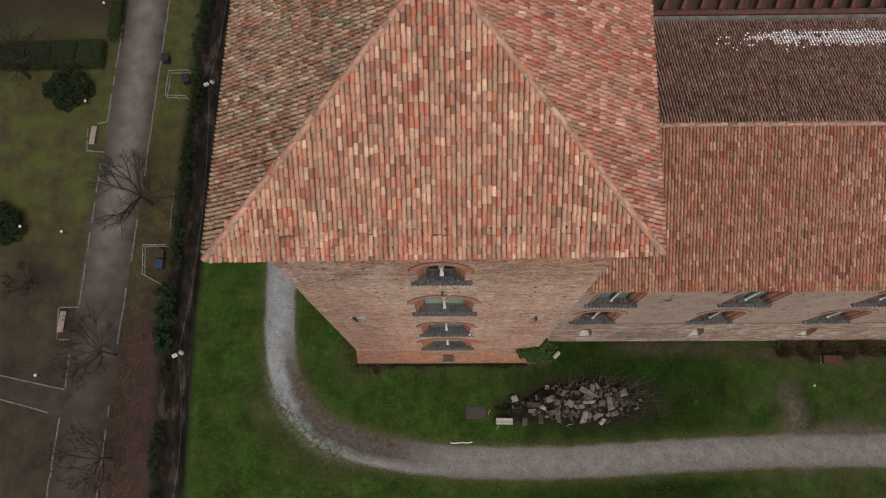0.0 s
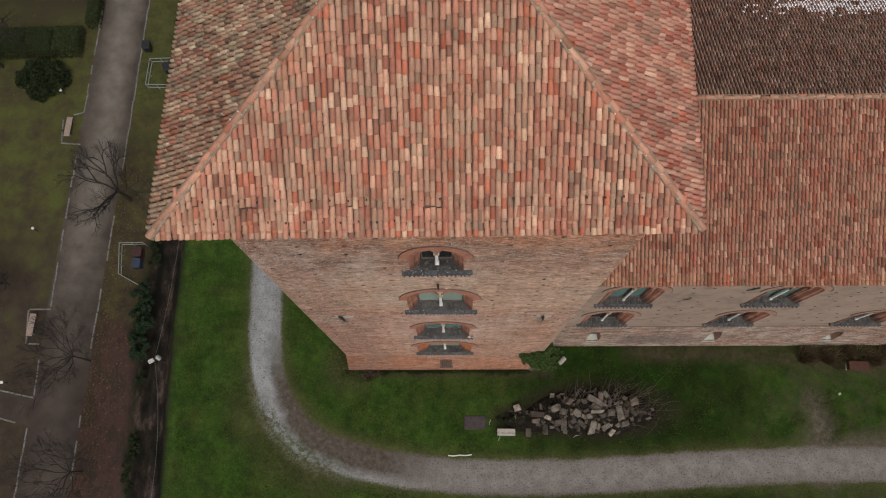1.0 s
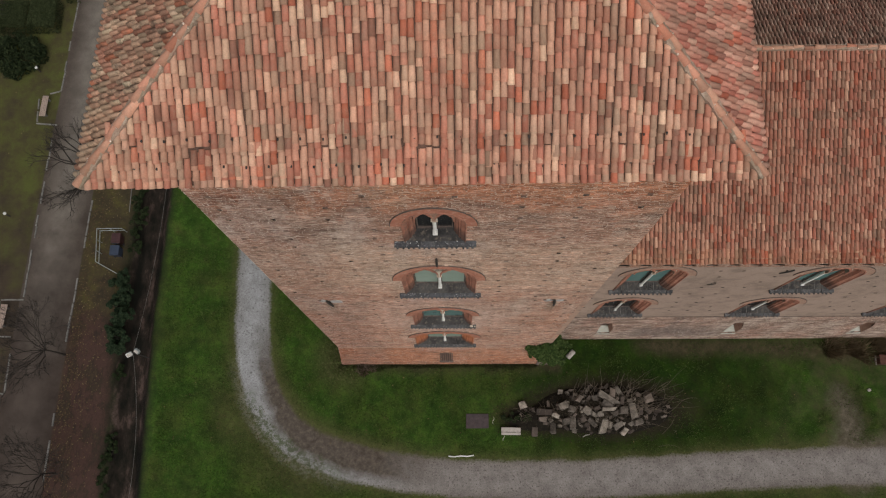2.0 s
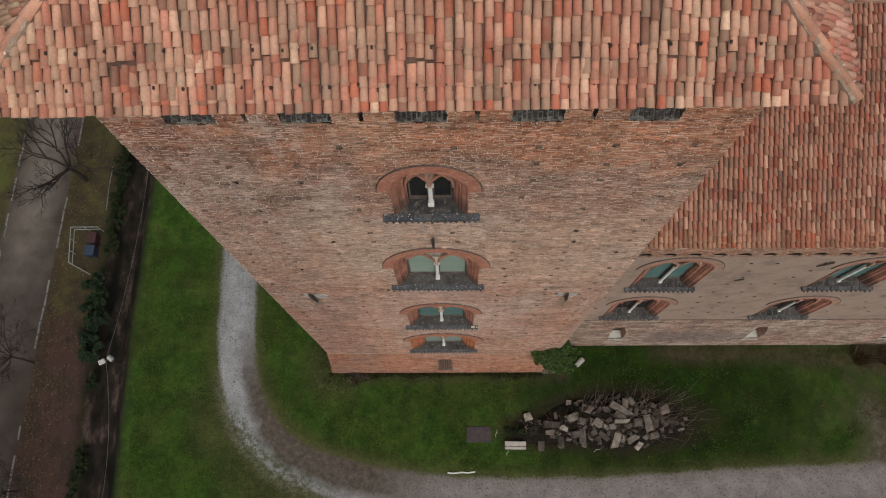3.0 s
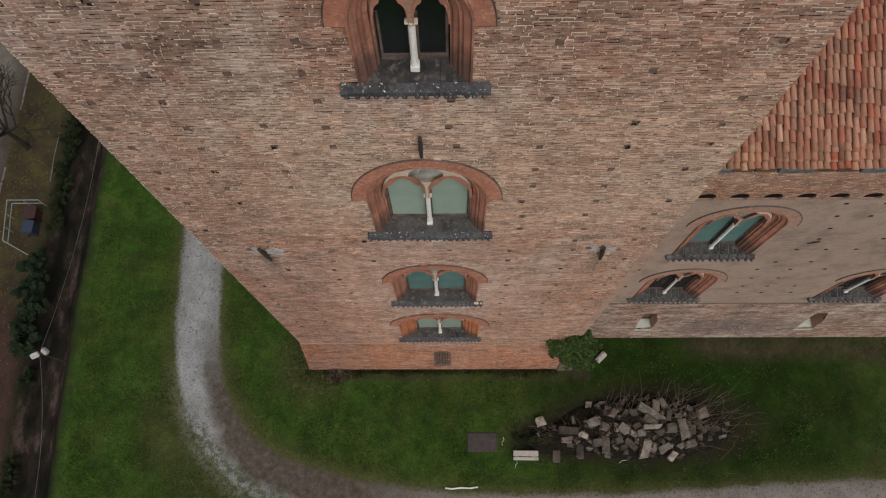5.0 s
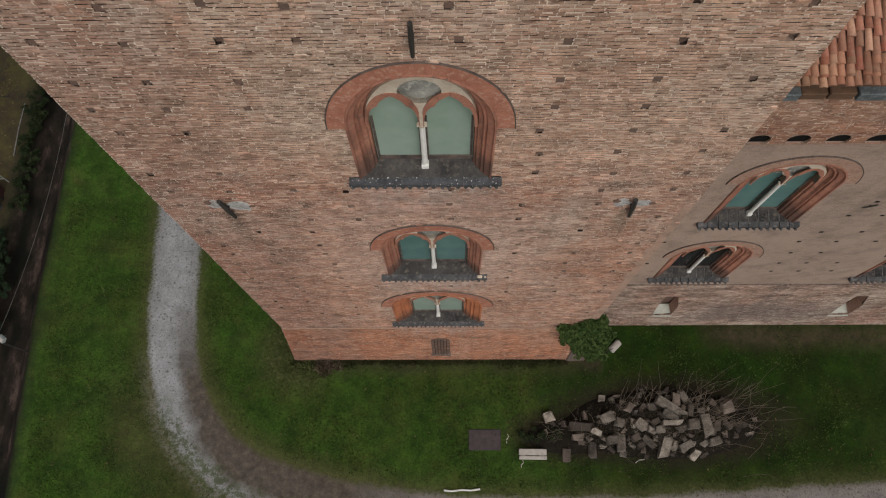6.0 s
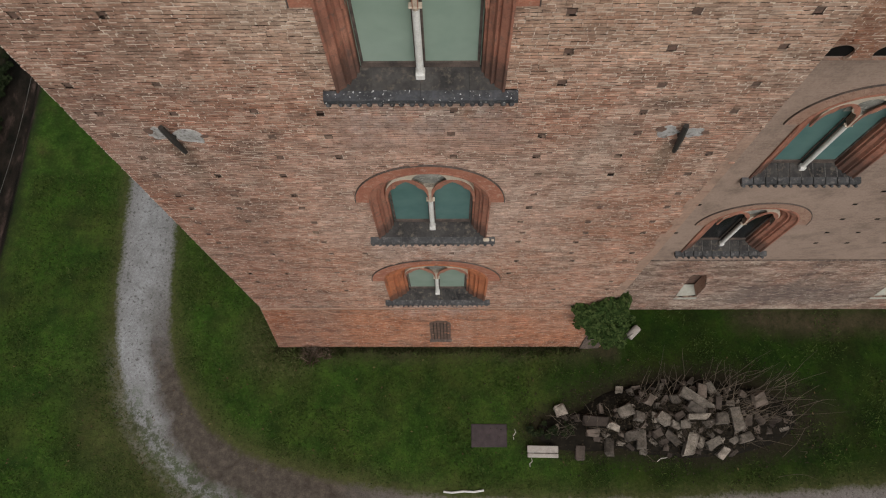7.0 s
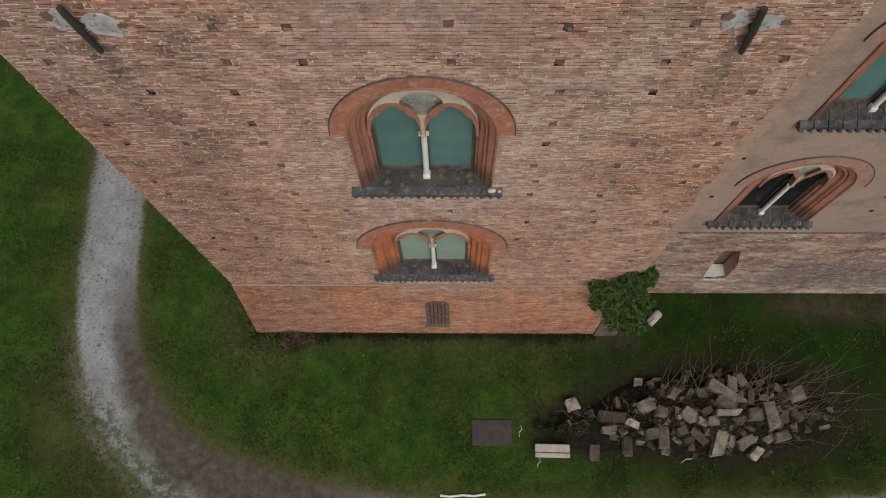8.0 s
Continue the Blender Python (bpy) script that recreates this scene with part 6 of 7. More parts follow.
def hedge(x, y, lx, ly, h, seed):
    """A clipped length of hedge: leaves over a soft-edged box."""
    rng = random.Random(seed)
    s = thing("hedge", (x, y, 0), "clipped dark green hedge beside the drive", "hedge", "park hedges")
    pts = []
    for i in range(int(lx * ly * 520)):
        a, b = rng.uniform(-1, 1), rng.uniform(-1, 1)
        edge = max(abs(a), abs(b)) ** 10
        top = h * (1 - 0.35 * edge) + 0.1 * noise.noise((x + a * lx, y + b * ly, 1)) - 0.12 * rng.random()
        pts.append(Vector((a * lx / 2, b * ly / 2, top if edge < 0.5 else rng.uniform(0.05, top))))
    leaves("foliage", pts, 0.09, HEDGE, s, rng, 0.5)
    bm = bmesh.new()
    for i in range(6):
        a = (i / 5 - 0.5) * 0.8 * lx
        tube(bm, [(a, 0, -0.05), (a + 0.1, 0.05, h * 0.5), (a + 0.05, 0.1, h * 0.85)], [0.04, 0.03, 0.012], 5)
    part("stems", bm, BARK, s)
    return s


for k in range(5):
    hedge(-45.6 + 2.55 * k, 30.1 + 0.05 * k, 2.6, 2.9, 1.25, 30 + k)
for k in range(4):
    hedge(-33.3, 33.0 + 2.1 * k, 1.2, 2.2, 1.2, 40 + k)
for k in range(10):
    shrub("conifer_shrub", (-25.45 + 0.3 * math.sin(k * 2.1), 1.0 + 0.62 * k, -0.2), 0.6 + 0.2 * math.sin(k * 3.3), 0.55, 2.5 + 0.4 * math.sin(k * 1.7), CONIFER, "feathery dark green conifer beside the ditch", 50 + k, 18, 0.11, 55, "shrub", "conifers by the ditch")
rng = random.Random(70)
y = -14.0
k = 0
while y < 38:
    if not 0.5 < y < 6.8 and (y > 9 or rng.random() < 0.7):
        x = -25.45 + (0.02 * (y - 8) if y > 8 else 0)
        dense = 0.55 + 0.4 * noise.noise((y * 0.23, 1.7, 0))
        shrub("ditch_shrub", (x + rng.uniform(-0.2, 0.3), y, -0.4), 0.22 + dense * 0.32 + (0.3 if y > 6 else 0.0), 0.62, 0.35 + dense * 0.8, EVERGREEN, "low dark ivy-grown shrub on the ditch bank", 80 + k, 11, 0.09, 45, "shrub", "shrubs along the ditch")
    y += rng.uniform(0.8, 1.3)
    k += 1

# ivy over the foot of the tower
ivy = thing("ivy", (7.78, 0.1, 0), "bushy green ivy climbing the tower's foot", "ivy")
rng = random.Random(91)
clumps = []
while len(clumps) < 190:
    x, z = rng.uniform(-2.5, 1.9), rng.uniform(0.0, 8.4)
    if x < -0.4:
        if z > 6.9 + 0.9 * (x + 2.4) + rng.uniform(-0.5, 0.3) or z < 6.9 - 2.3 * (x + 2.4) + rng.uniform(-0.6, 0.6):
            continue
        y = -0.12 - (0.40 - 0.055 * z if z < 6.3 else 0.05) - rng.uniform(0.0, 0.3)
    else:
        if z > 6.0 * math.exp(-((x + 0.3) / 1.1) ** 2) + 0.4 or (x < 0.4 and z < 2.5 - 2.2 * (x + 0.4)):
            continue
        y = rng.uniform(-0.5, 1.2) if x > 0.35 else rng.uniform(-0.7, -0.4)
    clumps.append((Vector((x, y, z)), rng.uniform(0.16, 0.3)))
leaves("foliage", clump_points(rng, clumps, 42, 0.5), 0.085, IVY, ivy, rng, 0.45)
bm = bmesh.new()
for i in range(14):
    x = rng.uniform(-1.0, 1.3)
    tube(bm, [(x * 0.5 + 0.2, -0.42, 0), (x * 0.8, -0.40, 0.9), (x, -0.3, rng.uniform(1.2, 2.6))], [0.03, 0.02, 0.01], 4)
part("stems", bm, BARK, ivy)

# grass blades over the lawn near the walls
rng = random.Random(95)
vs, fs = [], []
path_pts = np.array(PATHLINE)
count = 0
while count < 60000:
    x, y = rng.uniform(-22.0, 36.0), rng.uniform(-12.5, 9.0)
    if (-8.2 < x < 8.2 and y > -0.45) or (x >= 8.0 and y > 1.45):
        continue
    d = np.hypot(path_pts[:, 0] - x, path_pts[:, 1] - y).min()
    if d < 1.45 + rng.random() * 0.5 or (4.5 < x < 16.2 and -5.6 < y < -2.0 and rng.random() < 0.8):
        continue
    if noise.noise((x * 0.5, y * 0.5, 7)) + rng.uniform(-0.5, 0.5) < (-0.15 if x < 8 else 0.3):
        continue
    h, w, a = rng.uniform(0.07, 0.13), rng.uniform(0.02, 0.045), rng.uniform(0, math.pi)
    dx, dy = w * math.cos(a), w * math.sin(a)
    lx, ly = rng.uniform(-0.2, 0.2), rng.uniform(-0.2, 0.2)
    b0 = len(vs)
    vs += [(x - dx, y - dy, -0.06), (x + dx, y + dy, -0.06), (x + lx, y + ly, h)]
    fs.append((b0, b0 + 1, b0 + 2))
    count += 1
tagged(sheet("grass", vs, fs, GRASS, None, "short damp green lawn grass"), category="grass", kind="stuff")


def tuft(name, at, r, h, n, mat, label, seed, category="grass"):
    rng = random.Random(seed)
    vs, fs = [], []
    for i in range(n):
        a, q = rng.uniform(0, 2 * math.pi), r * math.sqrt(rng.random())
        x, y = q * math.cos(a), q * math.sin(a)
        b = rng.uniform(0, math.pi)
        w = 0.024
        b0 = len(vs)
        vs += [(x - w * math.cos(b), y - w * math.sin(b), -0.05), (x + w * math.cos(b), y + w * math.sin(b), -0.05), (x * 1.5 + rng.uniform(-0.25, 0.25), y * 1.5 + rng.uniform(-0.25, 0.25), h * rng.uniform(0.5, 1))]
        fs.append((b0, b0 + 1, b0 + 2))
    ob = sheet(name, vs, fs, mat, None, label)
    ob.location = at
    return tagged(ob, category=category, kind="stuff")


tuft("dry_weeds", (-6.3, -0.8, 0), 0.42, 0.7, 260, DEADWEED, "clump of dry brown weeds against the base", 101, "weeds")
tuft("dry_weeds", (-5.6, -0.7, 0), 0.3, 0.45, 120, DEADWEED, "low dry brown weeds against the base", 102, "weeds")
rng = random.Random(96)
vs, fs = [], []
for i in range(5200):
    x = rng.uniform(-8.2, 7.0)
    y = BY - 0.02 - abs(rng.gauss(0, 0.28)) * (0.5 + 0.9 * abs(noise.noise((x * 0.7, 0, 2))))
    h, w, a = rng.uniform(0.08, 0.34) * (0.5 + abs(noise.noise((x * 0.9, 3, 0)))), rng.uniform(0.015, 0.04), rng.uniform(0, math.pi)
    dx, dy = w * math.cos(a), w * math.sin(a)
    b0 = len(vs)
    vs += [(x - dx, y - dy, -0.05), (x + dx, y + dy, -0.05), (x + rng.uniform(-0.15, 0.15), y + rng.uniform(-0.12, 0.2), h)]
    fs.append((b0, b0 + 1, b0 + 2))
tagged(sheet("rank_grass", vs, fs, MOULD, None, "dark rank grass and moss along the tower's foot"), category="grass", kind="stuff")
for k, x in enumerate((29.6, 30.6, 31.4, 32.3, 33.2, 34.1, 35.2, 36.4, 37.6, 39.0)):
    tuft("dry_grass", (x, 0.7 + 0.35 * math.sin(k * 1.9), 0), 0.7 + 0.25 * math.sin(k * 2.7), 0.95, 420, STRAW, "tall dry straw-coloured grass along the wing", 110 + k)
rng = random.Random(120)
pts = []
for i in range(2400):
    y = rng.uniform(-13, 18)
    x = -29.5 + 0.03 * y + abs(rng.gauss(0, 1.6))
    if x < -25.9:
        pts.append(Vector((x, y, 0.06)))
for i in range(420):
    pts.append(Vector((rng.uniform(-45, -33), rng.uniform(-12, 36), 0.06)))
for i in range(150):
    pts.append(Vector((rng.uniform(-22, 30), rng.uniform(-6.5, -0.8), 0.06)))
leaves("fallen_leaves", pts, 0.06, FALLEN, None, rng, 0.9, "scattered yellow and brown fallen leaves")["category"] = "leaves"

# ---- heap of stone blocks ----
WHITE_BARK = mottled("peeled_white_bark", (0.55, 0.52, 0.46), (0.38, 0.35, 0.30), 6)
LITTER = [(3.58, -4.61, 0.5, 80, WHITE_BARK, "crooked white stick on the lawn"), (4.32, -5.90, 0.4, 75, WHITE_BARK, "crooked white stick beside the stone bench"),
          (10.55, -5.70, 0.7, 25, WHITE_BARK, "pale stick lying beside the stone heap")]
SMALL_STONE = (31.94, -2.44, 0)
STONE = mottled("grey_white_stone", (0.25, 0.222, 0.195), (0.10, 0.09, 0.078), 3.6, 0.9, 0.2, 24, 0.6, third=(0.07, 0.065, 0.048))
STONE_B = mottled("brownish_stone", (0.14, 0.115, 0.10), (0.075, 0.062, 0.053), 2.2, 0.9, 0.2, 30, 0.5, third=(0.08, 0.07, 0.06))
SOIL = mottled("dark_humus", (0.017, 0.014, 0.010), (0.008, 0.007, 0.0055), 3, 0.95, 0.1, 12, 0.9)


def heap_height(x, y):
    q = ((x - 11.9) / 5.3) ** 2 + ((y + 3.85) / 1.85) ** 2
    q2 = ((x - 7.0) / 2.6) ** 2 + ((y + 4.5) / 1.0) ** 2
    return max(0.0, 0.95 * (1 - q)) + max(0.0, 0.3 * (1 - q2))


bm = bmesh.new()
gridv = {}
for i in range(61):
    for j in range(25):
        x, y = 4.4 + 13.4 * i / 60, -6.0 + 4.4 * j / 24
        h = heap_height(x, y)
        gridv[i, j] = bm.verts.new((x, y, -0.1 + (h * 0.8 + 0.25 * h * noise.noise((x * 2, y * 2, 0)) + min(0.10, 1.2 * h) if h > 0 else 0)))
for i in range(60):
    for j in range(24):
        if max(gridv[a, b].co.z for a in (i, i + 1) for b in (j, j + 1)) > -0.05:
            bm.faces.new((gridv[i, j], gridv[i + 1, j], gridv[i + 1, j + 1], gridv[i, j + 1]))
for v_ in [v_ for v_ in bm.verts if not v_.link_faces]:
    bm.verts.remove(v_)
tagged(part("soil_mound", bm, SOIL, None, "dark earth mound under the stones"), category="mound", kind="structure")


for stone_mat in (STONE, STONE_B):
    snodes = stone_mat.node_tree
    sb = snodes.nodes["Principled BSDF"]
    was = sb.inputs["Base Color"].links[0].from_socket
    vary = ramp(snodes, N(snodes, "ObjectInfo").outputs["Random"], [(0.0, (0.42, 0.39, 0.37)), (0.6, (0.85, 0.81, 0.77)), (0.88, (1.2, 1.14, 1.07)), (1.0, (1.6, 1.53, 1.45))])
    snodes.links.new(mix(snodes, 1.0, was, vary, "MULTIPLY"), sb.inputs["Base Color"])


def stone(x, y, z, ln, wd, ht, turn, tilt, roll, mat, seed, hollow=False):
    """A worn dressed block with knocked corners."""
    rng = random.Random(seed)
    bm = bmesh.new()
    bmesh.ops.create_cube(bm, size=1.0, matrix=Matrix.Diagonal((ln, wd, ht, 1)))
    bmesh.ops.bevel(bm, geom=list(bm.edges), offset=min(wd, ht) * rng.uniform(0.07, 0.16), segments=1, affect="EDGES")
    for v_ in bm.verts:
        v_.co += Vector((rng.uniform(-1, 1), rng.uniform(-1, 1), rng.uniform(-1, 1))) * 0.06
    if rng.random() < 0.6:
        # one corner broken off
        sx, sy = rng.choice((-1, 1)), rng.choice((-1, 1))
        for v_ in bm.verts:
            if v_.co.x * sx > ln * 0.3 and v_.co.y * sy > wd * 0.25:
                v_.co.x -= sx * ln * rng.uniform(0.10, 0.24)
                v_.co.z -= ht * rng.uniform(0.0, 0.25)
    if hollow:
        top = max(bm.faces, key=lambda f: f.calc_center_median().z)
        got = bmesh.ops.inset_individual(bm, faces=[top], thickness=min(ln, wd) * 0.22)
        bmesh.ops.translate(bm, verts=list(top.verts), vec=(0, 0, -ht * 0.5))
    ob = part("stone_block", bm, mat)
    ob.matrix_basis = pose(x, y, z, tilt, roll, turn)
    return tagged(ob, "rough pale grey stone block in the heap", "stone", "blocks of the stone heap")


# the largest blocks, then the lesser ones: place, length, width, turn
BIG = [(12.13, -3.10, 1.92, 0.52, -32), (12.08, -3.50, 1.03, 0.48, -35), (12.96, -2.48, 0.82, 0.38, -65), (12.50, -2.63, 0.75, 0.48, 80), (13.90, -4.0, 1.23, 0.58, -83),
       (11.71, -5.11, 1.30, 0.66, 75), (13.27, -5.42, 0.68, 0.41, 55), (14.28, -4.79, 0.82, 0.48, 15), (13.15, -3.94, 0.68, 0.62, 2), (10.47, -3.90, 0.79, 0.58, -35),
       (8.80, -3.60, 0.79, 0.63, 20), (8.96, -4.70, 0.68, 0.62, 15), (9.45, -4.82, 1.10, 0.48, 85), (8.01, -5.19, 0.89, 0.48, 85), (7.39, -4.04, 1.37, 0.55, -5), (10.87, -4.81, 0.96, 0.41, -50)]
LESSER = [(9.41, -3.84, 0.60, 0.55, 80), (8.18, -4.28, 0.68, 0.41, -30), (11.38, -4.20, 0.55, 0.41, 10), (10.96, -4.20, 0.48, 0.34, -20), (13.75, -3.23, 0.49, 0.30, -15),
          (9.98, -3.09, 0.68, 0.48, 50), (11.13, -3.02, 0.55, 0.55, 10), (12.15, -4.98, 0.62, 0.41, 65), (12.77, -4.98, 0.82, 0.48, 30), (11.23, -3.83, 0.55, 0.34, 30),
          (12.10, -3.89, 1.23, 0.22, 3), (12.56, -4.19, 0.49, 0.41, 20), (6.67, -5.44, 0.82, 0.55, 85), (13.13, -3.20, 0.68, 0.36, 85), (15.03, -3.93, 0.68, 0.34, -50), (7.29, -4.57, 0.82, 0.34, 5), (14.52, -3.99, 0.55, 0.34, 80), (10.22, -4.57, 0.55, 0.41, 30)]
seed = 200
rng = random.Random(255)
DULL = (3, 14, 21, 25, 28, 29, 30, 31, 32, 33)
for k, (x, y, ln, wd, turn) in enumerate(BIG + LESSER):
    big = k < len(BIG)
    stone(x, y, heap_height(x, y) * (0.9 if big else 0.85) + (0.1 if big else 0.04), ln * 0.88, wd * 0.8, rng.uniform(0.30, 0.46), turn, rng.uniform(-20, 20), rng.uniform(-18, 18), STONE_B if k in DULL else STONE, seed + k)
stone(15.1, -3.04, 0.6, 0.66, 0.6, 0.45, 20, 10, -6, STONE_B, 250, True)
tagged(stone(5.81, -3.5, 0.25, 0.6, 0.5, 0.4, 20, 4, 3, STONE, 251, True), "small hollowed pale stone block on the grass")
rng = random.Random(260)
made = 0
spots = [(b[0], b[1]) for b in BIG + LESSER]
while made < 92:
    x, y = rng.gauss(11.8, 2.1), rng.gauss(-3.9, 0.8)
    h = heap_height(x, y)
    if h < 0.1 or any(math.hypot(x - a, y - b) < 0.29 for a, b in spots):
        continue
    spots.append((x, y))
    stone(x, y, h * 0.8 + rng.uniform(-0.08, 0.04), rng.uniform(0.22, 0.55), rng.uniform(0.14, 0.34), rng.uniform(0.16, 0.3), rng.uniform(0, 180), rng.uniform(-28, 28), rng.uniform(-28, 28), STONE if rng.random() < 0.25 else STONE_B, 300 + made)
    made += 1

# bare shoots among the stones
for k in range(150):
    if k < 15:
        x, y = rng.uniform(12.6, 15.2), rng.uniform(-4.0, -2.6)
        dx, dy, ln = rng.uniform(0.7, 1.0), rng.uniform(0.15, 0.75), rng.uniform(2.2, 3.9)
    elif k < 60 or k > 141:
        x, y = rng.gauss(14.6, 1.2), rng.gauss(-3.6, 0.9)
        dx, dy, ln = rng.uniform(0.1, 1.0), rng.uniform(-0.35, 0.7), rng.uniform(0.8, 2.2)
    elif k < 100:
        x, y = rng.uniform(9.2, 14), rng.uniform(-3.4, -2.2)
        dx, dy, ln = rng.uniform(-0.4, 0.7), rng.uniform(0.2, 0.9), rng.uniform(0.8, 2.3)
    elif k < 112:
        x, y = rng.uniform(8.0, 14.5), rng.uniform(-5.4, -4.6)
        dx, dy, ln = rng.uniform(-1, 1), rng.uniform(-0.4, 0.1), rng.uniform(0.8, 1.6)
    else:
        x, y = rng.uniform(5.0, 8.2), rng.uniform(-4.9, -3.7)
        dx, dy, ln = rng.uniform(-0.6, 0.9), rng.uniform(-0.2, 0.7), rng.uniform(0.6, 1.5)
    z = heap_height(x, y)
    bm = bmesh.new()
    p = Vector((x, y, z))
    d = Vector((dx, dy, rng.uniform(0.35, 1.1))).normalized()
    pts = [p]
    for q in range(4):
        d = (d + Vector((rng.uniform(-0.3, 0.3), rng.uniform(-0.3, 0.3), rng.uniform(-0.25, 0.1)))).normalized()
        pts.append(pts[-1] + d * ln / 4)
    tube(bm, pts, [0.011, 0.010, 0.009, 0.007, 0.004], 4)
    if k % 3 == 0:
        tube(bm, [pts[2], pts[2] + Vector((rng.uniform(-0.3, 0.3), rng.uniform(-0.3, 0.3), 0.25)) * ln * 0.5], [0.011, 0.005], 4)
    tagged(part("shoot", bm, TWIG, None, "thin bare grey-brown shoot among the stones"), category="twig", group="bare shoots of the stone heap")
shrub("bramble", (5.3, -4.5, 0), 1.2, 0.55, 0.5, EVERGREEN, "dark low bramble beside the stones", 410, 16, 0.07, 50)
leaves("litter", [Vector((x, y, heap_height(x, y) * 0.85 + 0.08)) for x, y in [(rng.gauss(11.5, 2.8), rng.gauss(-3.9, 1.0)) for _ in range(5500)]], 0.05, leaf_material("dead_leaf", (0.024, 0.018, 0.012), (0.014, 0.012, 0.008), (0.05, 0.038, 0.026)), None, rng, 0.7, "dead brown leaf litter between the stones")["category"] = "leaves"

# ---- loose things on the lawn ----
PALE = mottled("bleached_stone", (0.43, 0.39, 0.35), (0.30, 0.27, 0.24), 4)
bench = thing("stone_bench", pose(4.85, -5.42, 0, 0, 0, -1), "low pale stone bench on the lawn", "bench")
part("seat_slab", boxed((-0.72, -0.05, 0.34), (0.72, 0.27, 0.44), 0.02), PALE, bench)
part("seat_slab", boxed((-0.72, -0.27, 0.34), (0.72, -0.08, 0.44), 0.02), PALE, bench)
for s in (-0.5, 0.5):
    part("leg", boxed((s - 0.1, -0.22, -0.08), (s + 0.1, 0.22, 0.34), 0.02), PALE, bench)
DARKSLAB = mottled("dark_purplish_slab", (0.075, 0.056, 0.058), (0.045, 0.036, 0.036), 3)
slab = thing("cover_slab", pose(2.37, -4.66, 0, 0, 0, 0), "dark rectangular cover slab lying in the grass", "slab")
part("slab", boxed((-0.85, -0.54, -0.06), (0.85, 0.54, 0.075), 0.03), DARKSLAB, slab)
part("lifting_ring", boxed((-0.06, -0.03, 0.07), (0.06, 0.03, 0.09), 0.01), IRON, slab)
WHITE = mottled("white_paint", (0.72, 0.71, 0.68), (0.6, 0.59, 0.56), 6, 0.6)
bm = bmesh.new()
tube(bm, [(0.2, -7.2, 0.05), (0.6, -7.24, 0.06), (1.15, -7.18, 0.05), (1.6, -7.21, 0.06), (2.08, -7.14, 0.05)], [0.05, 0.045, 0.05, 0.045, 0.05], 6)
tagged(part("white_pole", bm, WHITE, None, "thin crooked white pole lying beside the path"), category="pole")
bm = bmesh.new()
tube(bm, [(-0.36, 0, 0.17), (-0.33, 0, 0.17), (0.30, 0, 0.18), (0.36, 0, 0.18)], [0.13, 0.2, 0.2, 0.16], 14)
ob = tagged(part("stone_drum", bm, PALE, None, "short pale stone drum lying on the grass"), category="stone")
ob.matrix_basis = pose(9.6, 0.3, 0, 0, -4, 44)
RUST = mottled("rusty_brown_wood", (0.10, 0.042, 0.03), (0.055, 0.028, 0.022), 4)
crate = thing("wooden_crate", pose(33.6, -0.25, 0, 0, 0, -3), "red-brown wooden box in dry grass beside the wing", "box")
part("body", boxed((-0.75, -0.32, -0.05), (0.75, 0.32, 0.55), 0.02), RUST, crate)
part("lid", boxed((-0.8, -0.37, 0.55), (0.8, 0.37, 0.62), 0.02), RUST, crate)
part("runner", boxed((-0.85, -0.36, 0.0), (-0.78, 0.36, 0.12)), PALE, crate)

# bits of litter on the grass
for x, y, ln, turn, mat, lab in LITTER:
    bm = bmesh.new()
    tube(bm, [(-ln / 2, 0, 0.04), (-ln / 6, 0.05, 0.06), (ln / 5, -0.04, 0.05), (ln / 2, 0.03, 0.04)], [0.018, 0.022, 0.02, 0.012], 5)
    ob = tagged(part("stick", bm, mat, None, lab), category="stick", group="sticks on the lawn")
    ob.matrix_basis = pose(x, y, 0, 0, 0, turn)
bm = bmesh.new()
box(bm, (-0.11, -0.1, -0.04), (0.11, 0.1, 0.14), 0.03)
ob = tagged(part("stone_block", bm, PALE, None, "small pale stone lying in the lawn"), category="stone")
ob.matrix_basis = pose(*SMALL_STONE, 5, -6, 30)
for k, (x, y) in enumerate(((-8.5, 0.3), (-8.45, 1.3), (-8.3, -0.7), (-7.2, -0.95))):
    tuft("tall_grass", (x, y, 0), 0.4, 0.4, 110, TUFT, "tuft of taller pale green grass at the tower's foot", 130 + k)

# ---- the park drive ----
KERB = mottled("kerb_stone", (0.21, 0.20, 0.185), (0.115, 0.11, 0.10), 1.2, third=(0.08, 0.07, 0.055))
unit = bmesh.new()
box(unit, (-0.06, -0.48, -0.15), (0.06, 0.48, 0.09), 0.015)
kerb_mesh = bpy.data.meshes.new("kerbstone")
unit.to_mesh(kerb_mesh)
unit.free()
kerb_mesh.materials.append(KERB)
kerbs = thing("kerb", (0, 0, 0), "broken line of pale kerb stones along the drive", "kerb", "", "structure")
rng = random.Random(500)


def kerb_line(a, b, keep=0.93):
    a, b = Vector(a), Vector(b)
    n = max(1, round((b - a).length))
    turn = math.degrees(math.atan2(b.y - a.y, b.x - a.x)) - 90
    for i in range(n):
        if rng.random() < keep:
            p = a + (b - a) * ((i + 0.5) / n)
            k = new("kerbstone", kerb_mesh)
            k.parent = kerbs
            k.matrix_basis = pose(p.x + rng.uniform(-0.03, 0.03), p.y, rng.uniform(-0.05, 0.0), 0, 0, turn + rng.uniform(-1.5, 1.5))


kerb_line((-28.4, 37), (-28.95, 17.5))
kerb_line((-29.15, 13.2), (-29.3, 9.0))
kerb_line((-29.45, 6.6), (-29.68, 1.4))
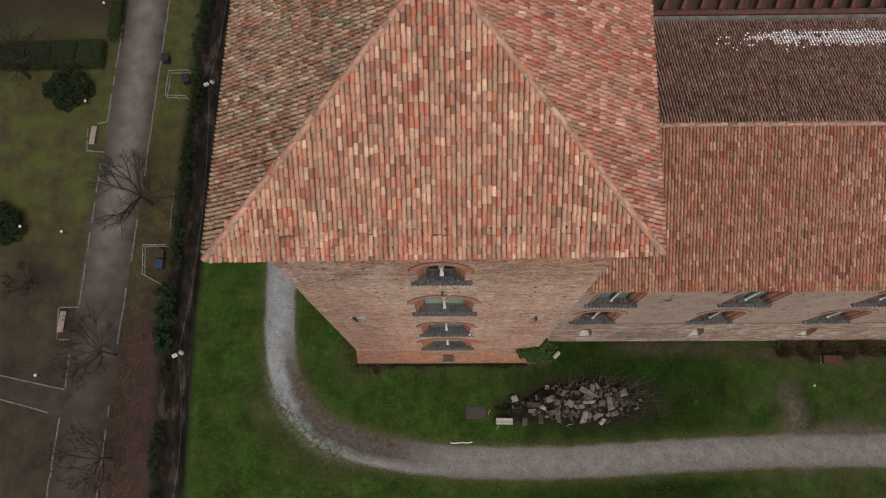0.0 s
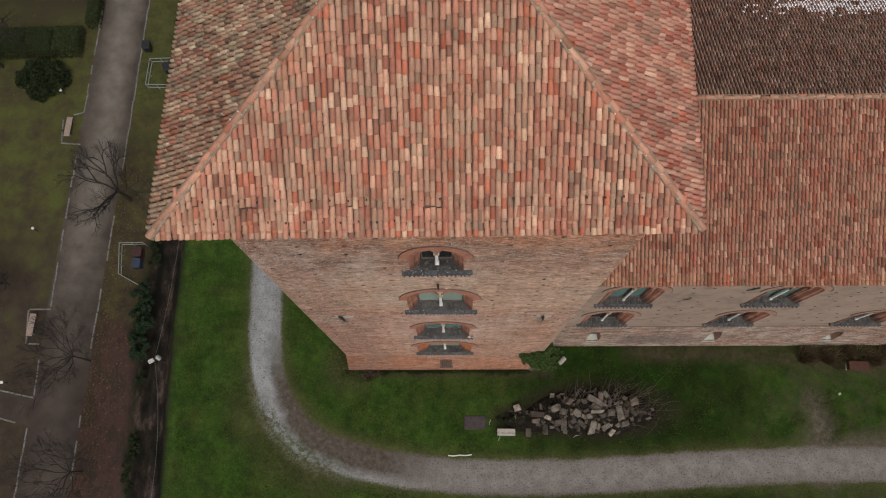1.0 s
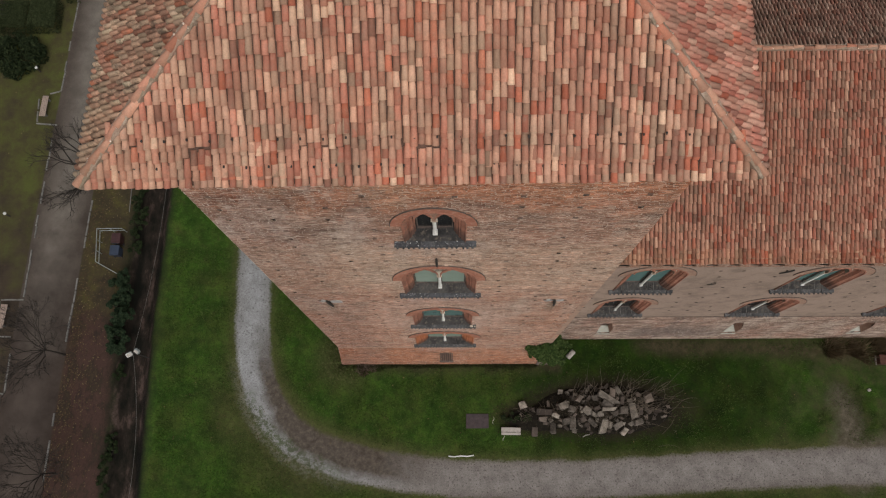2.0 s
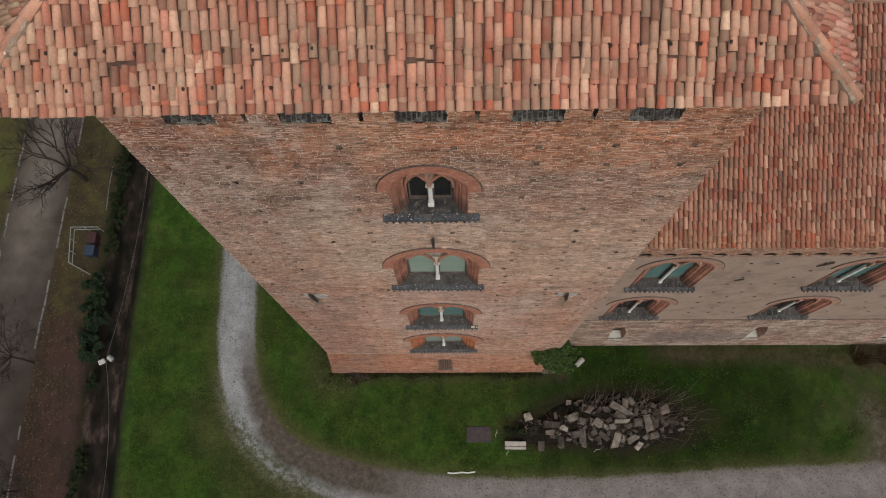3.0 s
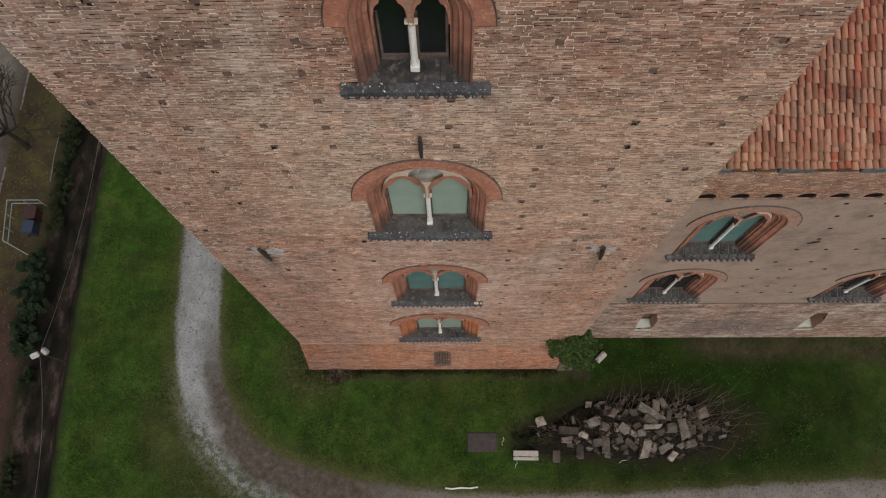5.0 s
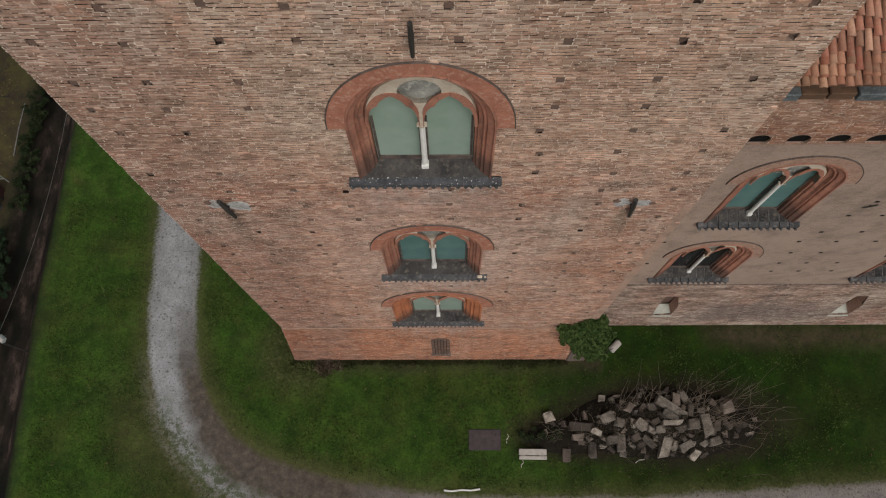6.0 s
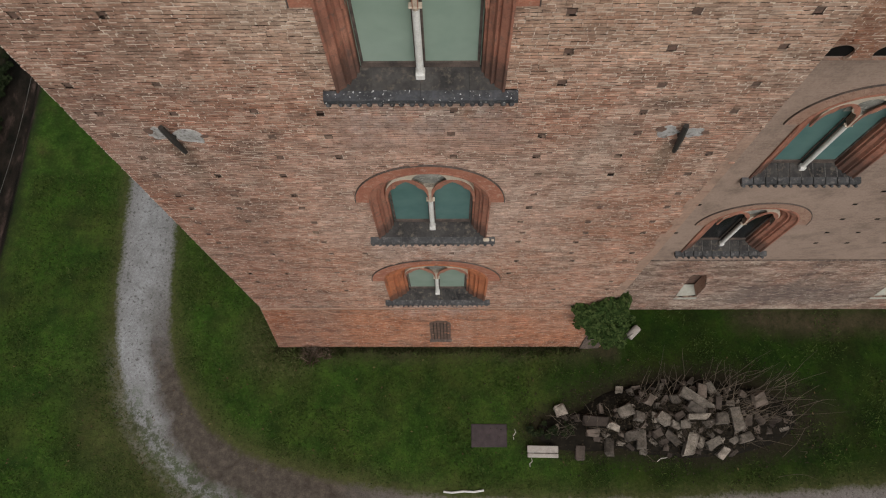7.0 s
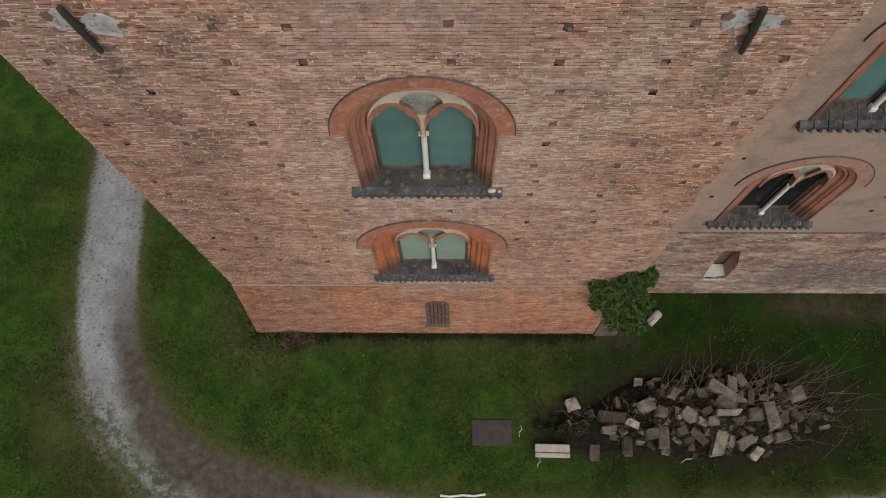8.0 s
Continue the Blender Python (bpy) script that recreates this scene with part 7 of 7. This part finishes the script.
kerb_line((-29.72, -2.0), (-29.95, -12), 0.7)
kerb_line((-32.85, 37), (-33.2, 23.2), 0.85)
for a, b in (((-33.2, 23.2), (-35.0, 22.7)), ((-35.05, 22.6), (-34.85, 20.2)), ((-34.8, 20.15), (-33.2, 20.0)), ((-33.3, 19.8), (-33.6, 5.0)), ((-33.6, 4.8), (-35.35, 4.8)),
             ((-35.4, 4.7), (-35.25, 1.9)), ((-35.2, 1.85), (-34.0, 1.85)), ((-33.95, 1.6), (-33.85, -2.5)), ((-33.9, -2.6), (-40.0, -1.3)), ((-34.05, -4.85), (-40, -3.3)), ((-34.05, -5.0), (-34.25, -12))):
    kerb_line(a, b, 0.88)
SLATWOOD = mottled("weathered_pink_plank", (0.36, 0.27, 0.22), (0.27, 0.205, 0.17), 4)


def park_bench(x, y, turn, label):
    b = thing("park_bench", pose(x, y, 0, 0, 0, turn), label, "bench", "park benches")
    for i in range(4):
        part("seat_slat", boxed((-0.26 + 0.135 * i, -0.95, 0.42), (-0.145 + 0.135 * i, 0.95, 0.46), 0.008), SLATWOOD, b)
    for s in (-0.7, 0.7):
        part("support", boxed((-0.22, s - 0.07, -0.05), (0.22, s + 0.07, 0.42), 0.02), KERB, b)


park_bench(-34.25, 21.6, -2, "pale slatted bench beside the park drive")
park_bench(-34.8, 3.4, -3, "pale slatted bench in a kerbed bay")


def path_light(x, y, tall=0.7):
    b = thing("bollard_light", (x, y, 0), "small white bollard light on the park lawn", "bollard light", "bollard lights")
    bm = bmesh.new()
    tube(bm, [(0, 0, -0.05), (0, 0, tall)], [0.05, 0.05], 8)
    part("post", bm, IRON, b)
    bm = bmesh.new()
    tube(bm, [(0, 0, tall), (0, 0, tall + 0.1), (0, 0, tall + 0.14)], [0.12, 0.125, 0.05], 10)
    part("head", bm, WHITE, b, "white lamp head")


for x, y in ((-35.3, 25.1), (-35.8, 11.8), (-36.3, -1.4), (-34.8, 36.0)):
    path_light(x, y)
path_light(-39.5, 12.2, 1.1)
STEEL = mottled("galvanised_tube", (0.30, 0.32, 0.31), (0.20, 0.22, 0.21), 5, 0.5, 0.4)


def rail_fence(pts, label):
    f = thing("rail_fence", (*pts[0], 0), label, "fence", "tube rail fences")
    o = Vector((*pts[0], 0))
    for a, b in zip(pts, pts[1:]):
        a, b = Vector((*a, 0)) - o, Vector((*b, 0)) - o
        for z in (0.45, 1.0):
            bm = bmesh.new()
            tube(bm, [a + Vector((0, 0, z)), b + Vector((0, 0, z))], [0.03, 0.03], 6)
            part("rail", bm, STEEL, f)
        n = max(2, round((b - a).length / 1.1) + 1)
        for i in range(n):
            p = a + (b - a) * i / (n - 1)
            bm = bmesh.new()
            tube(bm, [p + Vector((0, 0, -0.1)), p + Vector((0, 0, 1.02))], [0.03, 0.03], 6)
            part("post", bm, STEEL, f)


bm = bmesh.new()
tube(bm, [(-25.95, 12.1, 0.06), (-25.98, 14.0, 0.07), (-25.93, 15.7, 0.06)], [0.035, 0.035, 0.03], 6)
tagged(part("thin_rail", bm, KERB, None, "thin pale rail lying along the ditch"), category="rail")
rail_fence([(-25.95, 10.4), (-27.95, 10.4), (-27.7, 7.65), (-25.95, 6.7)], "grey tube rail fence round the bins")
rail_fence([(-25.4, 28.2), (-27.3, 28.15), (-27.4, 25.5), (-25.4, 25.45)], "grey tube rail fence beside the ditch")
BLUE = mottled("dark_blue_plastic", (0.018, 0.028, 0.05), (0.03, 0.04, 0.065), 4, 0.5, 0.4)
MAROON = mottled("dark_maroon_plastic", (0.05, 0.018, 0.018), (0.035, 0.014, 0.014), 4, 0.5, 0.4)
BLACK = mottled("black_plastic", (0.012, 0.012, 0.013), (0.02, 0.02, 0.021), 4, 0.5, 0.4)


def bin_(x, y, mat, label, turn=0):
    b = thing("waste_bin", pose(x, y, 0, 0, 0, turn), label, "bin", "waste bins")
    bm = bmesh.new()
    vs_ = [bm.verts.new((sx * w, sy * w * 1.1, z)) for z, w in ((0.0, 0.27), (0.9, 0.34)) for sx, sy in ((-1, -1), (1, -1), (1, 1), (-1, 1))]
    for k in range(4):
        bm.faces.new((vs_[k], vs_[(k + 1) % 4], vs_[4 + (k + 1) % 4], vs_[4 + k]))
    bm.faces.new(vs_[:4][::-1])
    bm.faces.new(vs_[4:])
    part("body", bm, mat, b)
    lid = part("lid", boxed((-0.37, -0.4, 0.9), (0.37, 0.42, 0.97), 0.02), mat, b)
    part("handle", boxed((-0.28, -0.47, 0.9), (0.28, -0.41, 0.95), 0.015), BLACK, lid)
    for sx in (-0.3, 0.3):
        bm = bmesh.new()
        tube(bm, [(sx - 0.03, -0.3, 0.1), (sx + 0.03, -0.3, 0.1)], [0.1, 0.1], 12)
        part("wheel", bm, BLACK, b)


bin_(-26.35, 8.6, BLUE, "dark blue wheeled waste bin")
bin_(-26.35, 9.6, MAROON, "dark maroon wheeled waste bin")
bin_(-25.7, 27.4, BLACK, "black waste bin beside the rail fence", 20)
bin_(-27.9, 29.7, BLACK, "black waste bin beside the drive")


def floodlight(x, y, base, label):
    f = thing("floodlight", (x, y, base), label, "floodlight", "floodlights in the ditch")
    bm = bmesh.new()
    tube(bm, [(0, 0, -0.1), (0, 0, 2.6 - base - 0.1)], [0.05, 0.045], 8)
    part("pole", bm, IRON, f)
    for s, mat, a in ((-1, WHITE, 25), (1, STEEL, -35)):
        bm = bmesh.new()
        box(bm, (-0.21, -0.15, -0.1), (0.21, 0.15, 0.12), 0.03)
        lamp = part("lamp_head", bm, mat, f, "white lamp head" if s < 0 else "grey lamp head")
        lamp.matrix_basis = pose(s * 0.28, s * 0.12, 2.55 - base, 35, 0, a)
        part("lens", boxed((-0.17, -0.12, 0.12), (0.17, 0.12, 0.135), 0.005), PALE, lamp, "pale glass lens")
        part("bracket", boxed((-0.04, 0.1, -0.2), (0.04, 0.16, -0.08), 0.01), IRON, lamp)


floodlight(-23.15, 0.2, -0.9, "twin floodlight on a pole in the ditch")
floodlight(-22.6, 25.9, -0.7, "twin floodlight on a pole beside the wall")
bm = bmesh.new()
knots = [(-22.0, 46.0), (-22.6, 25.9), (-23.15, 0.2), (-22.75, -14.0)]
for (x0, y0), (x1, y1) in zip(knots, knots[1:]):
    side = -0.1 if y0 == 25.9 else 0.4
    pts = [(x0 + (x1 - x0) * t + side * 4 * t * (1 - t) * 0.5, y0 + (y1 - y0) * t, 2.6 - (2.1 if y0 == 25.9 else 1.3) * 4 * t * (1 - t)) for t in [q / 14 for q in range(15)]]
    tube(bm, pts, [0.010] * 15, 4)
tagged(part("cable", bm, KERB, None, "sagging pale grey cable between the floodlight poles"), category="cable")

# ---- single tiles of the eave and single bricks over the second window ----
def tile_mesh(seed, mat):
    rng = random.Random(seed)
    vs, fs, _ = tile_rows(Vector((-0.085, 0, 0)), Vector((1, 0, 0)), Vector((0, 1, 0)), Vector((0, 0, 1)), lambda x, y: y < 0.6, 0.18, 0.2, rng, expo=0.5)
    me = bpy.data.meshes.new("roof_tile")
    me.from_pydata([tuple(p) for p in vs], [], fs)
    me.polygons.foreach_set("use_smooth", [True] * len(me.polygons))
    me.materials.append(mat)
    return me


def lay_tiles(spots, frame_, parent, mat, seed):
    o, u, v, n = frame_
    kinds = [tile_mesh(seed + k, mat) for k in range(6)]
    for k, (x, y) in enumerate(spots):
        ob = new("roof_tile", kinds[k % 6])
        ob.parent = parent
        p = o + u * x + v * (y + 0.06)
        ob.matrix_basis = Matrix(((u.x, v.x, n.x, p.x), (u.y, v.y, n.y, p.y), (u.z, v.z, n.z, p.z), (0, 0, 0, 1)))


lay_tiles(lone, slope_frame(FL, FR, APEX)[:4], roof, TILE_ONE, 600)
lay_tiles(wlone, wframe, wroof, TILE_WING_ONE, 620)


def lay_bricks(spots, parent, mat, depth, lean, seed):
    """Single bricks; depth(z) is the wall's face, lean its tilt in degrees."""
    bm = bmesh.new()
    box(bm, (-0.5, -0.5, -0.5), (0.5, 0.5, 0.5))
    me = bpy.data.meshes.new("brick")
    bm.to_mesh(me)
    bm.free()
    me.materials.append(mat)
    rng = random.Random(seed)
    for x0, x1, z0, z1 in spots:
        if x1 - x0 > 0.04:
            d = 0.003 + 0.006 * rng.random() ** 2
            z = (z0 + z1) / 2
            b = new("brick", me)
            b.parent = parent
            b.matrix_basis = pose((x0 + x1) / 2, depth(z) - d / 2 + 0.005, z, lean, 0, 0) @ Matrix.Diagonal((x1 - x0 - 0.005, d + 0.01, z1 - z0 - 0.023, 1))


lay_bricks(singles, tower, BRICK_ONE, lambda z: 0.0, 0, 700)
lay_bricks(wsingles, wing, BRICK_WING_ONE, base_face, -4.4, 720)
